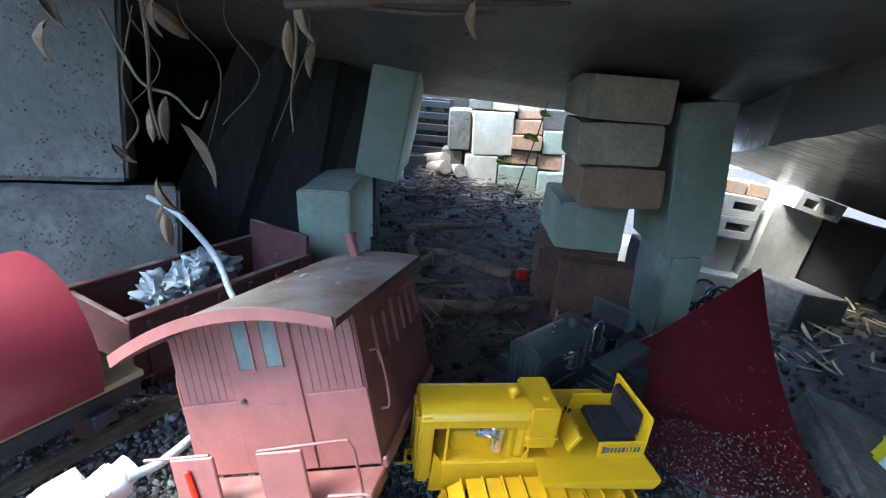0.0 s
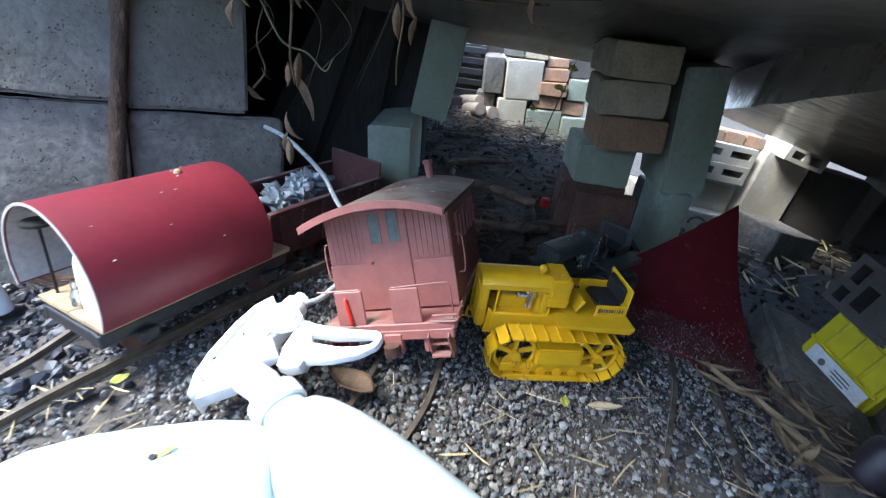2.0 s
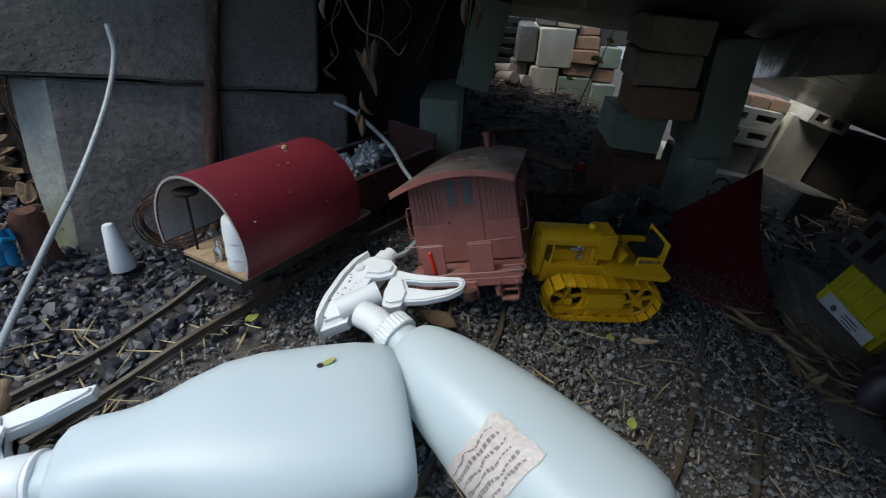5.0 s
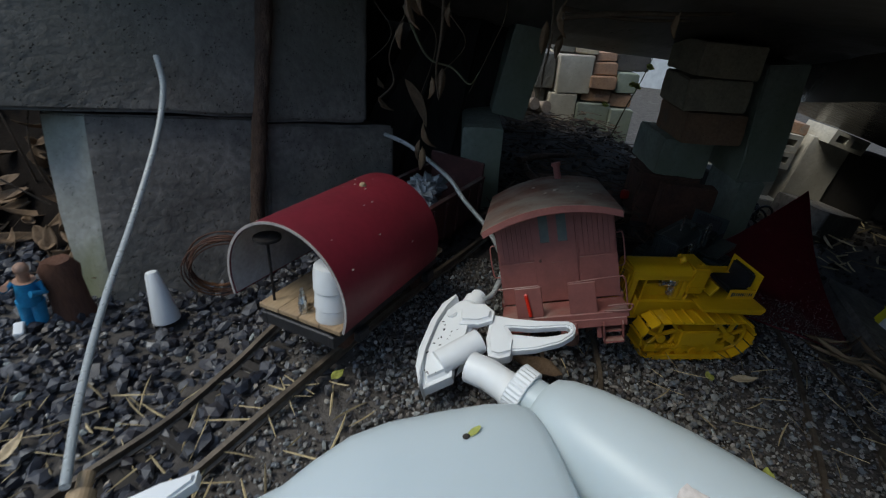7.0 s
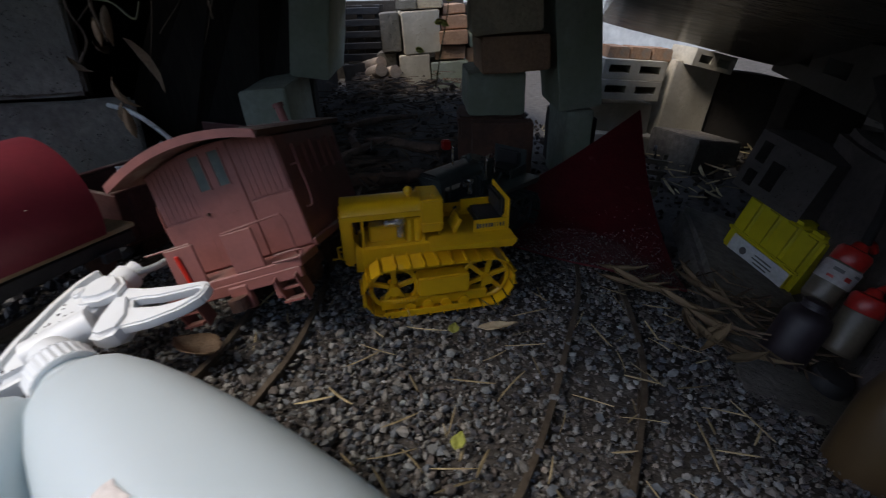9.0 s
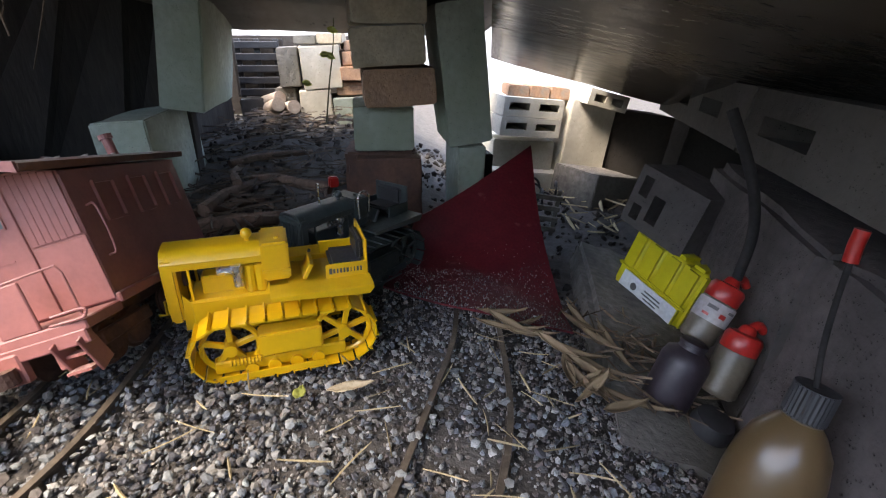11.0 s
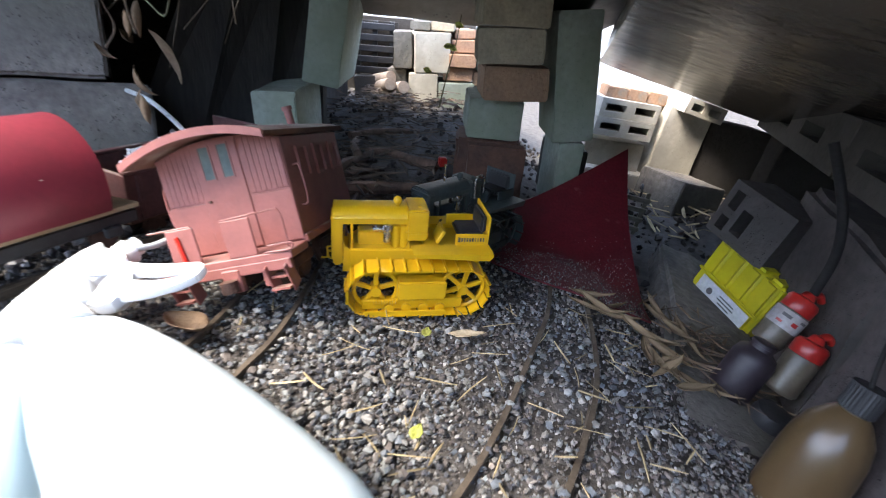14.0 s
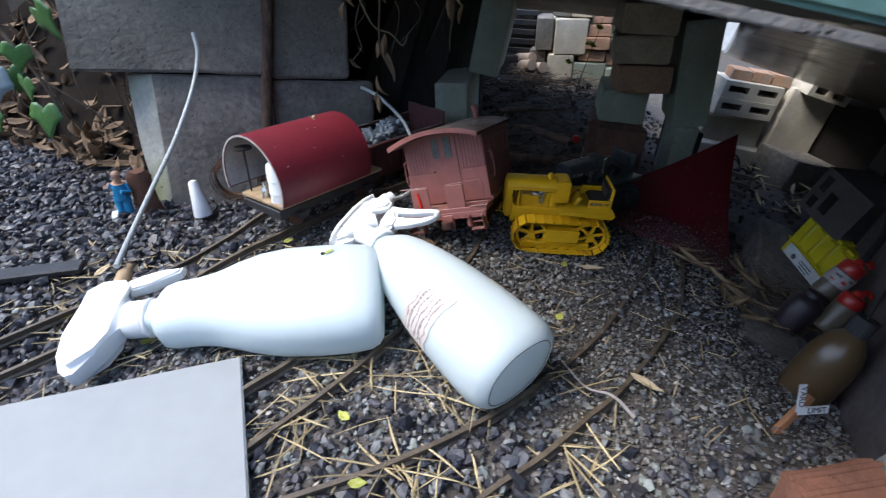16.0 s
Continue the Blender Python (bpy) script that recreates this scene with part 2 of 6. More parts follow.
M_REDD = mat("gritty_red_paint", (0.135, 0.008, 0.014), (0.105, 0.007, 0.011), 0.55, 60, 0.15, (0.26, 0.13, 0.12), 0.66)
M_FADE = mat("faded_print", (0.34, 0.29, 0.29), None, 0.8, 60, 0.0)
# M_CONCB, M_CONCM and M_CONCR: concrete with the hollow's shade put into the colour.
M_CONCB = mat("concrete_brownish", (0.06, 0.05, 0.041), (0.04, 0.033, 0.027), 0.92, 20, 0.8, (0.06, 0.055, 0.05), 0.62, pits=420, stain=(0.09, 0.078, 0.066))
M_CONCM = mat("concrete_earthy", (0.225, 0.207, 0.18), (0.15, 0.137, 0.118), 0.92, 20, 0.9, (0.065, 0.06, 0.052), 0.62, pits=380, stain=(0.08, 0.074, 0.062))
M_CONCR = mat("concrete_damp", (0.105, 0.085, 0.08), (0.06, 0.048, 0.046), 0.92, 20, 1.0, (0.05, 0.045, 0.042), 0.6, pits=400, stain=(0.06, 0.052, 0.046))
M_CONCE = mat("concrete_fresh_edge", (0.44, 0.44, 0.4), (0.34, 0.34, 0.29), 0.92, 30, 0.7, (0.2, 0.2, 0.15), 0.62, pits=420, stain=(0.2, 0.22, 0.12))
M_PAPERW = mat("white_paper", (0.66, 0.66, 0.66), (0.56, 0.56, 0.57), 0.8, 60, 0.1)
M_CLOUD = mat("cloudy_plastic", (0.13, 0.105, 0.074), (0.09, 0.074, 0.052), 0.4, 40, 0.05)
M_BLACKR = mat("dark_rubber", (0.016, 0.014, 0.014), (0.026, 0.023, 0.022), 0.85, 50, 0.2, spec=0.2)
M_PURP = mat("purple_plastic", (0.03, 0.021, 0.027), (0.02, 0.014, 0.018), 0.5, 40, 0.05)
M_POST = mat("stained_wood", (0.36, 0.16, 0.07), (0.28, 0.12, 0.05), 0.75, 60, 0.3, stretch=(1, 0.15, 1))
M_BLUE = mat("blue_toy_paint", (0.03, 0.3, 0.55), (0.025, 0.25, 0.48), 0.5, 60, 0.05)
M_SKIN = mat("tan_toy_paint", (0.5, 0.3, 0.2), (0.45, 0.26, 0.17), 0.5, 60, 0.05)
M_BARKR = mat("reddish_bark", (0.15, 0.065, 0.035), (0.09, 0.04, 0.025), 0.95, 60, 0.8, stretch=(1, 1, 0.3))
M_RUSTB = mat("rusty_bark_skin", (0.1, 0.06, 0.04), (0.05, 0.03, 0.02), 0.95, 110, 1.0, (0.3, 0.25, 0.17), 0.6, stretch=(1, 1, 0.4))

M_LOG = mat("pale_bark", (0.42, 0.34, 0.27), (0.3, 0.23, 0.18), 0.9, 60, 0.5, (0.2, 0.14, 0.1), 0.6, stretch=(1, 1, 0.3))
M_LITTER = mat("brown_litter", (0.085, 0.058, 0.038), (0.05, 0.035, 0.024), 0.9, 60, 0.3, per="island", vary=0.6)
M_YGLEAF = mat("yellow_green_leaf", (0.42, 0.44, 0.1), (0.34, 0.36, 0.08), 0.6, 80, 0.2, per="object", vary=0.2)
M_TANLEAF = mat("tan_leaf", (0.52, 0.42, 0.28), (0.42, 0.33, 0.2), 0.8, 80, 0.3, per="object", vary=0.2)
M_HUSK = mat("tan_husk", (0.24, 0.17, 0.095), (0.15, 0.104, 0.058), 0.8, 50, 0.4, stretch=(0.2, 1, 1), per="object", vary=0.25)
M_HUSKL = mat("litter_tan", (0.2, 0.14, 0.085), (0.1, 0.07, 0.045), 0.9, 60, 0.3, per="island", vary=0.6)
M_BLLEAF = mat("blue_grey_leaf", (0.25, 0.31, 0.34), (0.2, 0.26, 0.28), 0.5, 60, 0.2)
M_VINE = mat("dry_vine", (0.13, 0.094, 0.062), (0.08, 0.058, 0.04), 0.9, 80, 0.4)
M_VINEG = mat("green_stem", (0.1, 0.1, 0.05), (0.07, 0.068, 0.035), 0.7, 80, 0.3)
M_WOODG = mat("grey_wood", (0.17, 0.155, 0.13), (0.12, 0.11, 0.09), 0.85, 60, 0.4)
# Back rubble in darker, browner tones than the gravel.
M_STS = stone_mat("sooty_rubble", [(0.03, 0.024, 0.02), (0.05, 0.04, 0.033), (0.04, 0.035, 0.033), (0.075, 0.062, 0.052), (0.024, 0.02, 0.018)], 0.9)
M_STF = stone_mat("grit_brown", [(0.1, 0.085, 0.072), (0.15, 0.132, 0.115), (0.075, 0.066, 0.06), (0.2, 0.18, 0.16), (0.12, 0.11, 0.105)], 0.9)
M_STO = stone_mat("gravel_single", [(0.08, 0.08, 0.088), (0.14, 0.145, 0.146), (0.2, 0.19, 0.17), (0.11, 0.092, 0.082), (0.23, 0.24, 0.235), (0.3, 0.29, 0.27), (0.13, 0.145, 0.16)], per="object")


# ---- mesh helpers ----
def part(name, bm, material, parent=None, label="", smooth=False, m=None):
    """One mesh object; with a parent it becomes that thing's part."""
    me = bpy.data.meshes.new(name)
    bmesh.ops.recalc_face_normals(bm, faces=bm.faces)
    bm.to_mesh(me)
    bm.free()
    if smooth:
        me.shade_smooth()
        me.set_sharp_from_angle(angle=radians(40))
    for x in (material if isinstance(material, (list, tuple)) else (material,)):
        me.materials.append(x)
    ob = new(name, me)
    if parent:
        ob.parent = parent
    if m is not None:
        ob.matrix_basis = m
    if label:
        ob["label"] = label
    return ob


def thing(name, m, label, category, group="", kind=""):
    ob = new(name)
    ob.empty_display_size = 0.02
    ob.matrix_basis = m
    return tagged(ob, label, category, group, kind)


def box(sx, sy, sz, bevel=0.0, at=(0, 0, 0), bm=None, rot=None, seg=1):
    """A box of that size centred on at."""
    b = bm or bmesh.new()
    mm = Matrix.Translation(at) @ (rot or Matrix()) @ Matrix.Diagonal((sx, sy, sz, 1))
    vs = bmesh.ops.create_cube(b, size=1, matrix=mm)["verts"]
    if bevel:
        es = list({e for v in vs for e in v.link_edges})
        bmesh.ops.bevel(b, geom=es, offset=bevel, segments=seg, affect="EDGES", clamp_overlap=True)
    return b


def cyl(r, h, at=(0, 0, 0), r2=None, seg=20, bm=None, rot=None, bevel=0.0):
    """A cylinder or cone along z, centred on at."""
    b = bm or bmesh.new()
    mm = Matrix.Translation(at) @ (rot or Matrix())
    vs = bmesh.ops.create_cone(b, cap_ends=True, segments=seg, radius1=r, radius2=r if r2 is None else r2, depth=h, matrix=mm)["verts"]
    if bevel:
        es = list({e for v in vs for e in v.link_edges if len(e.link_faces) == 2 and any(len(f.verts) > 4 for f in e.link_faces)})
        bmesh.ops.bevel(b, geom=es, offset=bevel, segments=2, affect="EDGES", clamp_overlap=True)
    return b


def tube(points, r, seg=8, bm=None, taper=None):
    """A round bar through the points."""
    b = bm or bmesh.new()
    pts = [Vector(p) for p in points]
    rings = []
    up = Vector((0.13, 0.21, 0.97))
    for k, p in enumerate(pts):
        d = (pts[min(k + 1, len(pts) - 1)] - pts[max(k - 1, 0)]).normalized()
        u = d.cross(up).normalized()
        w = d.cross(u)
        rr = r * (taper(k / (len(pts) - 1)) if taper else 1)
        rings.append([b.verts.new(p + rr * (math.cos(2 * math.pi * i / seg) * u + math.sin(2 * math.pi * i / seg) * w)) for i in range(seg)])
    for a, c in zip(rings, rings[1:]):
        for i in range(seg):
            b.faces.new((a[i], a[(i + 1) % seg], c[(i + 1) % seg], c[i]))
    b.faces.new(rings[0]), b.faces.new(rings[-1])
    return b


def spline(ctrl, n=24):
    """A smooth line through the control points."""
    c = [Vector(p) for p in ctrl]
    c = [2 * c[0] - c[1], *c, 2 * c[-1] - c[-2]]
    out = []
    for k in range(1, len(c) - 2):
        for i in range(n):
            t = i / n
            p0, p1, p2, p3 = c[k - 1:k + 3]
            out.append(0.5 * (2 * p1 + (p2 - p0) * t + (2 * p0 - 5 * p1 + 4 * p2 - p3) * t * t + (3 * p1 - p0 - 3 * p2 + p3) * t ** 3))
    return out + [c[-2]]


def lathe(profile, seg=32, squash=1.0, bm=None, rot=None, superq=2.0):
    """A body turned round z from (radius, height) pairs; squash flattens it in y, superq squares its section."""
    b = bm or bmesh.new()
    rings = []
    for r, h in profile:
        ring = []
        for i in range(seg):
            a = 2 * math.pi * i / seg
            c, s_ = math.cos(a), math.sin(a)
            k = (abs(c) ** superq + abs(s_) ** superq) ** (-1 / superq)
            v = Vector((r * k * c, r * k * s_ * squash, h))
            ring.append(b.verts.new(rot @ v if rot else v))
        rings.append(ring)
    for a, c in zip(rings, rings[1:]):
        for i in range(seg):
            b.faces.new((a[i], a[(i + 1) % seg], c[(i + 1) % seg], c[i]))
    b.faces.new(rings[0]), b.faces.new(rings[-1])
    return b


def rough_block(sx, sy, sz, bevel=0.003, wear=0.0012, seed=0, cuts=5):
    """A cast block with worn arrises and slightly uneven faces."""
    b = box(sx, sy, sz, bevel, seg=2)
    bmesh.ops.subdivide_edges(b, edges=[e for e in b.edges if e.calc_length() > 0.02], cuts=cuts, use_grid_fill=True)
    for v in b.verts:
        n = noise.noise_vector(v.co * 45 + Vector((seed * 3.1, seed, 0)))
        edge = sum(abs(abs(c) - s / 2) < bevel * 1.6 for c, s in zip(v.co, (sx, sy, sz)))
        v.co += n * wear * (0.5 + 1.3 * max(0, edge - 1))
    return b


def block(name, size, m, material, label, category="block", group="", seed=0, **kw):
    ob = part(name, rough_block(*size, seed=seed, **kw), material, m=m, smooth=True)
    return tagged(ob, label, category, group)


def smoothstep(a, b, x):
    t = max(0.0, min(1.0, (x - a) / (b - a)))
    return t * t * (3 - 2 * t)


def ground_z(x, y):
    """The lie of the bed: level in the middle, falling to both sides, rubble rising at the back."""
    z = -0.045 * smoothstep(0.29, 0.44, x) * smoothstep(0.0, 0.25, y) - 0.027 * smoothstep(-0.16, -0.32, x)
    z += 0.062 * smoothstep(0.48, 0.95, y) * (1 - smoothstep(0.2, 0.36, x))
    z += 0.012 * smoothstep(0.06, 0.2, y) * (1 - smoothstep(0.42, 0.6, y)) * smoothstep(-0.30, -0.18, x) * (1 - smoothstep(0.07, 0.17, x))
    return z + 0.004 * noise.noise(Vector((x * 9, y * 9, 0.3)))


# ---- forms shared by the things below ----
def loft(stations, seg=28, n=2.6, bm=None):
    """A body along x from stations (x, centre y, centre z, half width, half height)."""
    b = bm or bmesh.new()
    rings = []
    for x, cy, cz, hw, hh in stations:
        ring = []
        for i in range(seg):
            a = 2 * math.pi * i / seg
            c, s_ = math.cos(a), math.sin(a)
            k = (abs(c) ** n + abs(s_) ** n) ** (-1 / n)
            ring.append(b.verts.new((x, cy + hw * k * c, cz + hh * k * s_)))
        rings.append(ring)
    for a, c in zip(rings, rings[1:]):
        for i in range(seg):
            b.faces.new((a[i], a[(i + 1) % seg], c[(i + 1) % seg], c[i]))
    b.faces.new(rings[0]), b.faces.new(rings[-1])
    return b


def plate(outline, thick, bevel=0.0, bm=None, m=None):
    """A flat outline in x and y given thickness in z, centred on z = 0."""
    b = bm or bmesh.new()
    lo = [b.verts.new((x, y, -thick / 2)) for x, y in outline]
    hi = [b.verts.new((x, y, thick / 2)) for x, y in outline]
    fs = [b.faces.new(lo), b.faces.new(hi)]
    n = len(lo)
    for i in range(n):
        b.faces.new((lo[i], lo[(i + 1) % n], hi[(i + 1) % n], hi[i]))
    if bevel:
        es = [e for f in fs for e in f.edges]
        bmesh.ops.bevel(b, geom=es, offset=bevel, segments=3, affect="EDGES", clamp_overlap=True)
    if m is not None:
        bmesh.ops.transform(b, matrix=m, verts=lo + hi if not bevel else b.verts)
    return b


def skin(fn, nu, nv, thick=0.0):
    """A sheet from a function of u and v in 0..1, with thickness along its normals."""
    b = bmesh.new()
    g = [[Vector(fn(i / nu, j / nv)) for i in range(nu + 1)] for j in range(nv + 1)]
    def nrm(j, i):
        du = g[j][min(i + 1, nu)] - g[j][max(i - 1, 0)]
        dv = g[min(j + 1, nv)][i] - g[max(j - 1, 0)][i]
        return du.cross(dv).normalized()
    A = [[b.verts.new(g[j][i]) for i in range(nu + 1)] for j in range(nv + 1)]
    if thick:
        B = [[b.verts.new(g[j][i] - thick * nrm(j, i)) for i in range(nu + 1)] for j in range(nv + 1)]
    for j in range(nv):
        for i in range(nu):
            b.faces.new((A[j][i], A[j][i + 1], A[j + 1][i + 1], A[j + 1][i]))
            if thick:
                b.faces.new((B[j][i], B[j + 1][i], B[j + 1][i + 1], B[j][i + 1]))
    if thick:
        for j in range(nv):
            b.faces.new((A[j][0], A[j + 1][0], B[j + 1][0], B[j][0]))
            b.faces.new((A[j][nu], B[j][nu], B[j + 1][nu], A[j + 1][nu]))
        for i in range(nu):
            b.faces.new((A[0][i], B[0][i], B[0][i + 1], A[0][i + 1]))
            b.faces.new((A[nv][i], A[nv][i + 1], B[nv][i + 1], B[nv][i]))
    return b


# ---- ground ----
def ground_sheet():
    b = bmesh.new()
    def axis(lo, hi, step, far):
        mid = list(np.arange(lo, hi, step))
        return [-far, -far / 4, -far / 20, lo - 0.6, lo - 0.15, *mid, hi + 0.15, hi + 0.6, far / 20, far / 4, far]
    xs, ys = axis(-0.9, 1.0, 0.03, 400), axis(-0.6, 1.4, 0.03, 400)
    grid = [[b.verts.new((x, y, ground_z(x, y) - 0.004)) for x in xs] for y in ys]
    for r0, r1 in zip(grid, grid[1:]):
        for i in range(len(xs) - 1):
            b.faces.new((r0[i], r0[i + 1], r1[i + 1], r1[i]))
    return part("ground", b, M_GRND, smooth=True)


ground = tagged(ground_sheet(), "dark gravelly soil under loose stone chippings", "ground", kind="structure")

# ---- roof over the hollow ----
def sheet_slab(name, corners, thick, material, label, category="slab", kind="structure", cuts=24):
    """A slab between four corners of its underside."""
    b = bmesh.new()
    lo = [b.verts.new(c) for c in corners]
    hi = [b.verts.new(Vector(c) + Vector((0, 0, thick))) for c in corners]
    b.faces.new(lo), b.faces.new(hi)
    n = len(lo)
    for i in range(n):
        b.faces.new((lo[i], lo[(i + 1) % n], hi[(i + 1) % n], hi[i]))
    if n > 4:
        bmesh.ops.triangulate(b, faces=[f for f in b.faces if len(f.verts) > 4])
    bmesh.ops.subdivide_edges(b, edges=b.edges[:], cuts=cuts, use_grid_fill=True)
    for v in b.verts:
        v.co.z += 0.0018 * noise.noise(v.co * 22) + 0.002 * noise.noise(v.co * 7)
    return tagged(part(name, b, material, smooth=True), label, category, kind=kind)


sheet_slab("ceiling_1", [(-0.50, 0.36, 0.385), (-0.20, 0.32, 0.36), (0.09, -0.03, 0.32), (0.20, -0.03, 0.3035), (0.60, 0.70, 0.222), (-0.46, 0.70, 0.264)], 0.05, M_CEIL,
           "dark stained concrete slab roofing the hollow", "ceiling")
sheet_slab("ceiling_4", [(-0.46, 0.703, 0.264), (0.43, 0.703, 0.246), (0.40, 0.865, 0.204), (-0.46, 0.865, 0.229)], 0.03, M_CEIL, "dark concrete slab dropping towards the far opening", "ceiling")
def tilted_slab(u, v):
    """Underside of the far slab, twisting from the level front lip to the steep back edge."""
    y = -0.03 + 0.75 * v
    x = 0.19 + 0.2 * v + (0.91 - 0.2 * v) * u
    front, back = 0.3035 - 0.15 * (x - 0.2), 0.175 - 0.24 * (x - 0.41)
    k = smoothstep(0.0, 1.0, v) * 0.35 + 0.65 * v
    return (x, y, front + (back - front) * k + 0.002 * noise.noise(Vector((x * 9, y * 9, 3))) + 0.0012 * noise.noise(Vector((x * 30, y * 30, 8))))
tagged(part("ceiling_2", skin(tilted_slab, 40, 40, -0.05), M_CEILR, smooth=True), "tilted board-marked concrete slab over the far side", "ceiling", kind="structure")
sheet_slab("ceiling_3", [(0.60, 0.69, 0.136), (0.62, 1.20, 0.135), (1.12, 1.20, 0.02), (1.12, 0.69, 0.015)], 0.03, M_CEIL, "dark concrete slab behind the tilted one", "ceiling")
lip = rough_block(0.9, 0.006, 0.0032, 0.0006, 0.0005, 7, cuts=14)
tagged(part("roof_lip", lip, M_CONC, m=pose(0.54, -0.045, 0.2495, 0, 8.5, 0), smooth=True), "thin worn concrete lip along the roof edge", "slab edge", kind="structure")
b = box(0.114, 0.008, 0.11, 0.002, seg=2)
tagged(part("green_panel", b, M_TEAL, m=pose(0.178, -0.0415, 0.3635, 0, 8.5, 0)), "green painted metal panel standing on the roof edge", "panel")
b = box(0.77, 0.008, 0.11, 0.002, seg=2)
tagged(part("sheet_metal", b, M_RUST, m=pose(0.617, -0.041, 0.2977, 0, 8.5, 0)), "dark rusty metal panel standing on the roof edge", "panel")

# Hedge-shaped blockers, unseen: added so less sky light reaches the hollow.
def hedge(name, L, h, m):
    hb = box(L, 0.5, h, 0.05, seg=2)
    bmesh.ops.subdivide_edges(hb, edges=hb.edges[:], cuts=10, use_grid_fill=True)
    for v in hb.verts:
        v.co += noise.noise_vector(v.co * 3.1) * 0.06 + noise.noise_vector(v.co * 9) * 0.02
    return tagged(part(name, hb, M_BLOCKER, m=m), "unseen dark hedge shape added to block sky light", "hedge", kind="structure")
hedge("wall_hedge", 6.0, 0.85, pose(0.5, -1.7, 0.3))
hedge("wall_hedge", 4.0, 0.8, pose(-2.4, 0.4, 0.3, 0, 0, 90))
# Two added walls that keep outside light off the right-hand ceiling and blocks.
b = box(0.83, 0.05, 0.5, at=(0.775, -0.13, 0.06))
tagged(part("wall_front", b, M_CEIL), "unseen dark wall added to block light from the front right", "wall", kind="structure")
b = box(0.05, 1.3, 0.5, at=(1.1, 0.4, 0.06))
tagged(part("wall_side", b, M_CEIL), "dark wall added on the far side to block light", "wall", kind="structure")
# Added pale sheet standing in for blown-out daylight past the openings.
b = box(6.0, 0.1, 1.2, at=(1.0, 2.4, 0.3))
tagged(part("backdrop", b, M_BACKDROP), "plain pale backdrop added for the white glare beyond the openings", "wall", kind="structure")

# ---- left wall of concrete blocks ----
WALL = pose(-0.409, 0.3416, -0.0636, -11.2, 3, 30) @ Matrix.Scale(1.096, 4)
def wall_block(x0, x1, z0, z1, dy=0.0, seed=0, depth=0.12, tilt=0.0):
    m = WALL @ pose((x0 + x1) / 2, depth / 2 + dy, (z0 + z1) / 2, 0, tilt, 0)
    return block("wall_block", (x1 - x0, depth, z1 - z0), m, M_CONC, "weathered grey concrete block with worn edges", "concrete block", "blocks of the low wall", seed=seed)
wb = plate([(0.012, 0.0), (0.152, 0.0), (0.152, 0.12), (-0.034, 0.12), (-0.019, 0.021)], 0.202, 0.002)
bmesh.ops.subdivide_edges(wb, edges=[e for e in wb.edges if e.calc_length() > 0.03], cuts=6, use_grid_fill=True)
for v in wb.verts:
    if v.co.x < 0.002:
        v.co.x += 0.011 * smoothstep(0.04, -0.101, v.co.z) * smoothstep(0.012, -0.02, v.co.x)
    v.co += noise.noise_vector(v.co * 45) * 0.0008
wb.normal_update()
# Faces of the slanted end take the paler M_CONCE mix.
for f in wb.faces:
    c = f.calc_center_median()
    f.material_index = 1 if c.x < 0.011 and c.y < 0.0215 and abs(f.normal.z) < 0.8 and c.y > 0.0004 else 0
tagged(part("wall_block", wb, [M_CONC, M_CONCE], m=WALL @ pose(0, 0, 0.101), smooth=True), "weathered grey concrete block with a slanted end", "concrete block", "blocks of the low wall")
wall_block(0.1535, 0.29, 0.0, 0.197, 0.002, seed=2)
wall_block(-0.07, 0.152, 0.204, 0.40, -0.008, seed=3)
wall_block(0.1535, 0.256, 0.199, 0.40, -0.004, seed=4)

def bank_foot(x):
    return 0.385 + 0.26 * (-0.38 - x)
def bank(u, v):
    x = -1.3 + 0.92 * u
    y = bank_foot(x) + 0.42 * v
    return (x, y, ground_z(x, y) - 0.01 + 0.5 * v ** 1.1 + 0.02 * noise.noise(Vector((x * 12, y * 12, 1))) + 0.008 * noise.noise(Vector((x * 40, y * 40, 1))))
tagged(part("bank", skin(bank, 60, 36), M_SOILD, smooth=True), "dark earth bank, deepened for overhang shade, under dead leaves beside the wall", "bank", kind="structure")

# ---- right wall ----
RW = pose(0.376, 0.05, -0.06, 7, 0, 69)
def right_block(x0, x1, z0, z1, dy=0.0, seed=0, mt=None, wear=0.0025):
    m = RW @ pose((x0 + x1) / 2, -0.06 + dy, (z0 + z1) / 2)
    return block("side_block", (x1 - x0, 0.12, z1 - z0), m, mt or M_CONCM, "rough grey concrete block of the side wall", "concrete block", "blocks of the side wall", seed=seed, wear=wear, bevel=0.006)
# Fall of light along the wall put into colour: inner blocks dark, front pale.
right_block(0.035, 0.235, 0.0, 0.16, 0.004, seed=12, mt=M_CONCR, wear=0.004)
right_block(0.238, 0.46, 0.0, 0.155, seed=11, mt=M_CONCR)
right_block(-0.34, 0.03, 0.0, 0.14, 0.012, seed=13, mt=M_CONCE, wear=0.004)


def slotted(w, d, h, slots):
    """A hollow block: a box whose slots (x, z, width, height) run back into it, closed behind."""
    b = bmesh.new()
    xs = sorted({-w / 2, w / 2, *[x - sw / 2 for x, z, sw, sh in slots], *[x + sw / 2 for x, z, sw, sh in slots]})
    zs = sorted({-h / 2, h / 2, *[z - sh / 2 for x, z, sw, sh in slots], *[z + sh / 2 for x, z, sw, sh in slots]})
    for x0, x1 in zip(xs, xs[1:]):
        for z0, z1 in zip(zs, zs[1:]):
            cx, cz = (x0 + x1) / 2, (z0 + z1) / 2
            if not any(abs(cx - x) < sw / 2 and abs(cz - z) < sh / 2 for x, z, sw, sh in slots):
                box(x1 - x0, d, z1 - z0, at=(cx, 0, cz), bm=b)
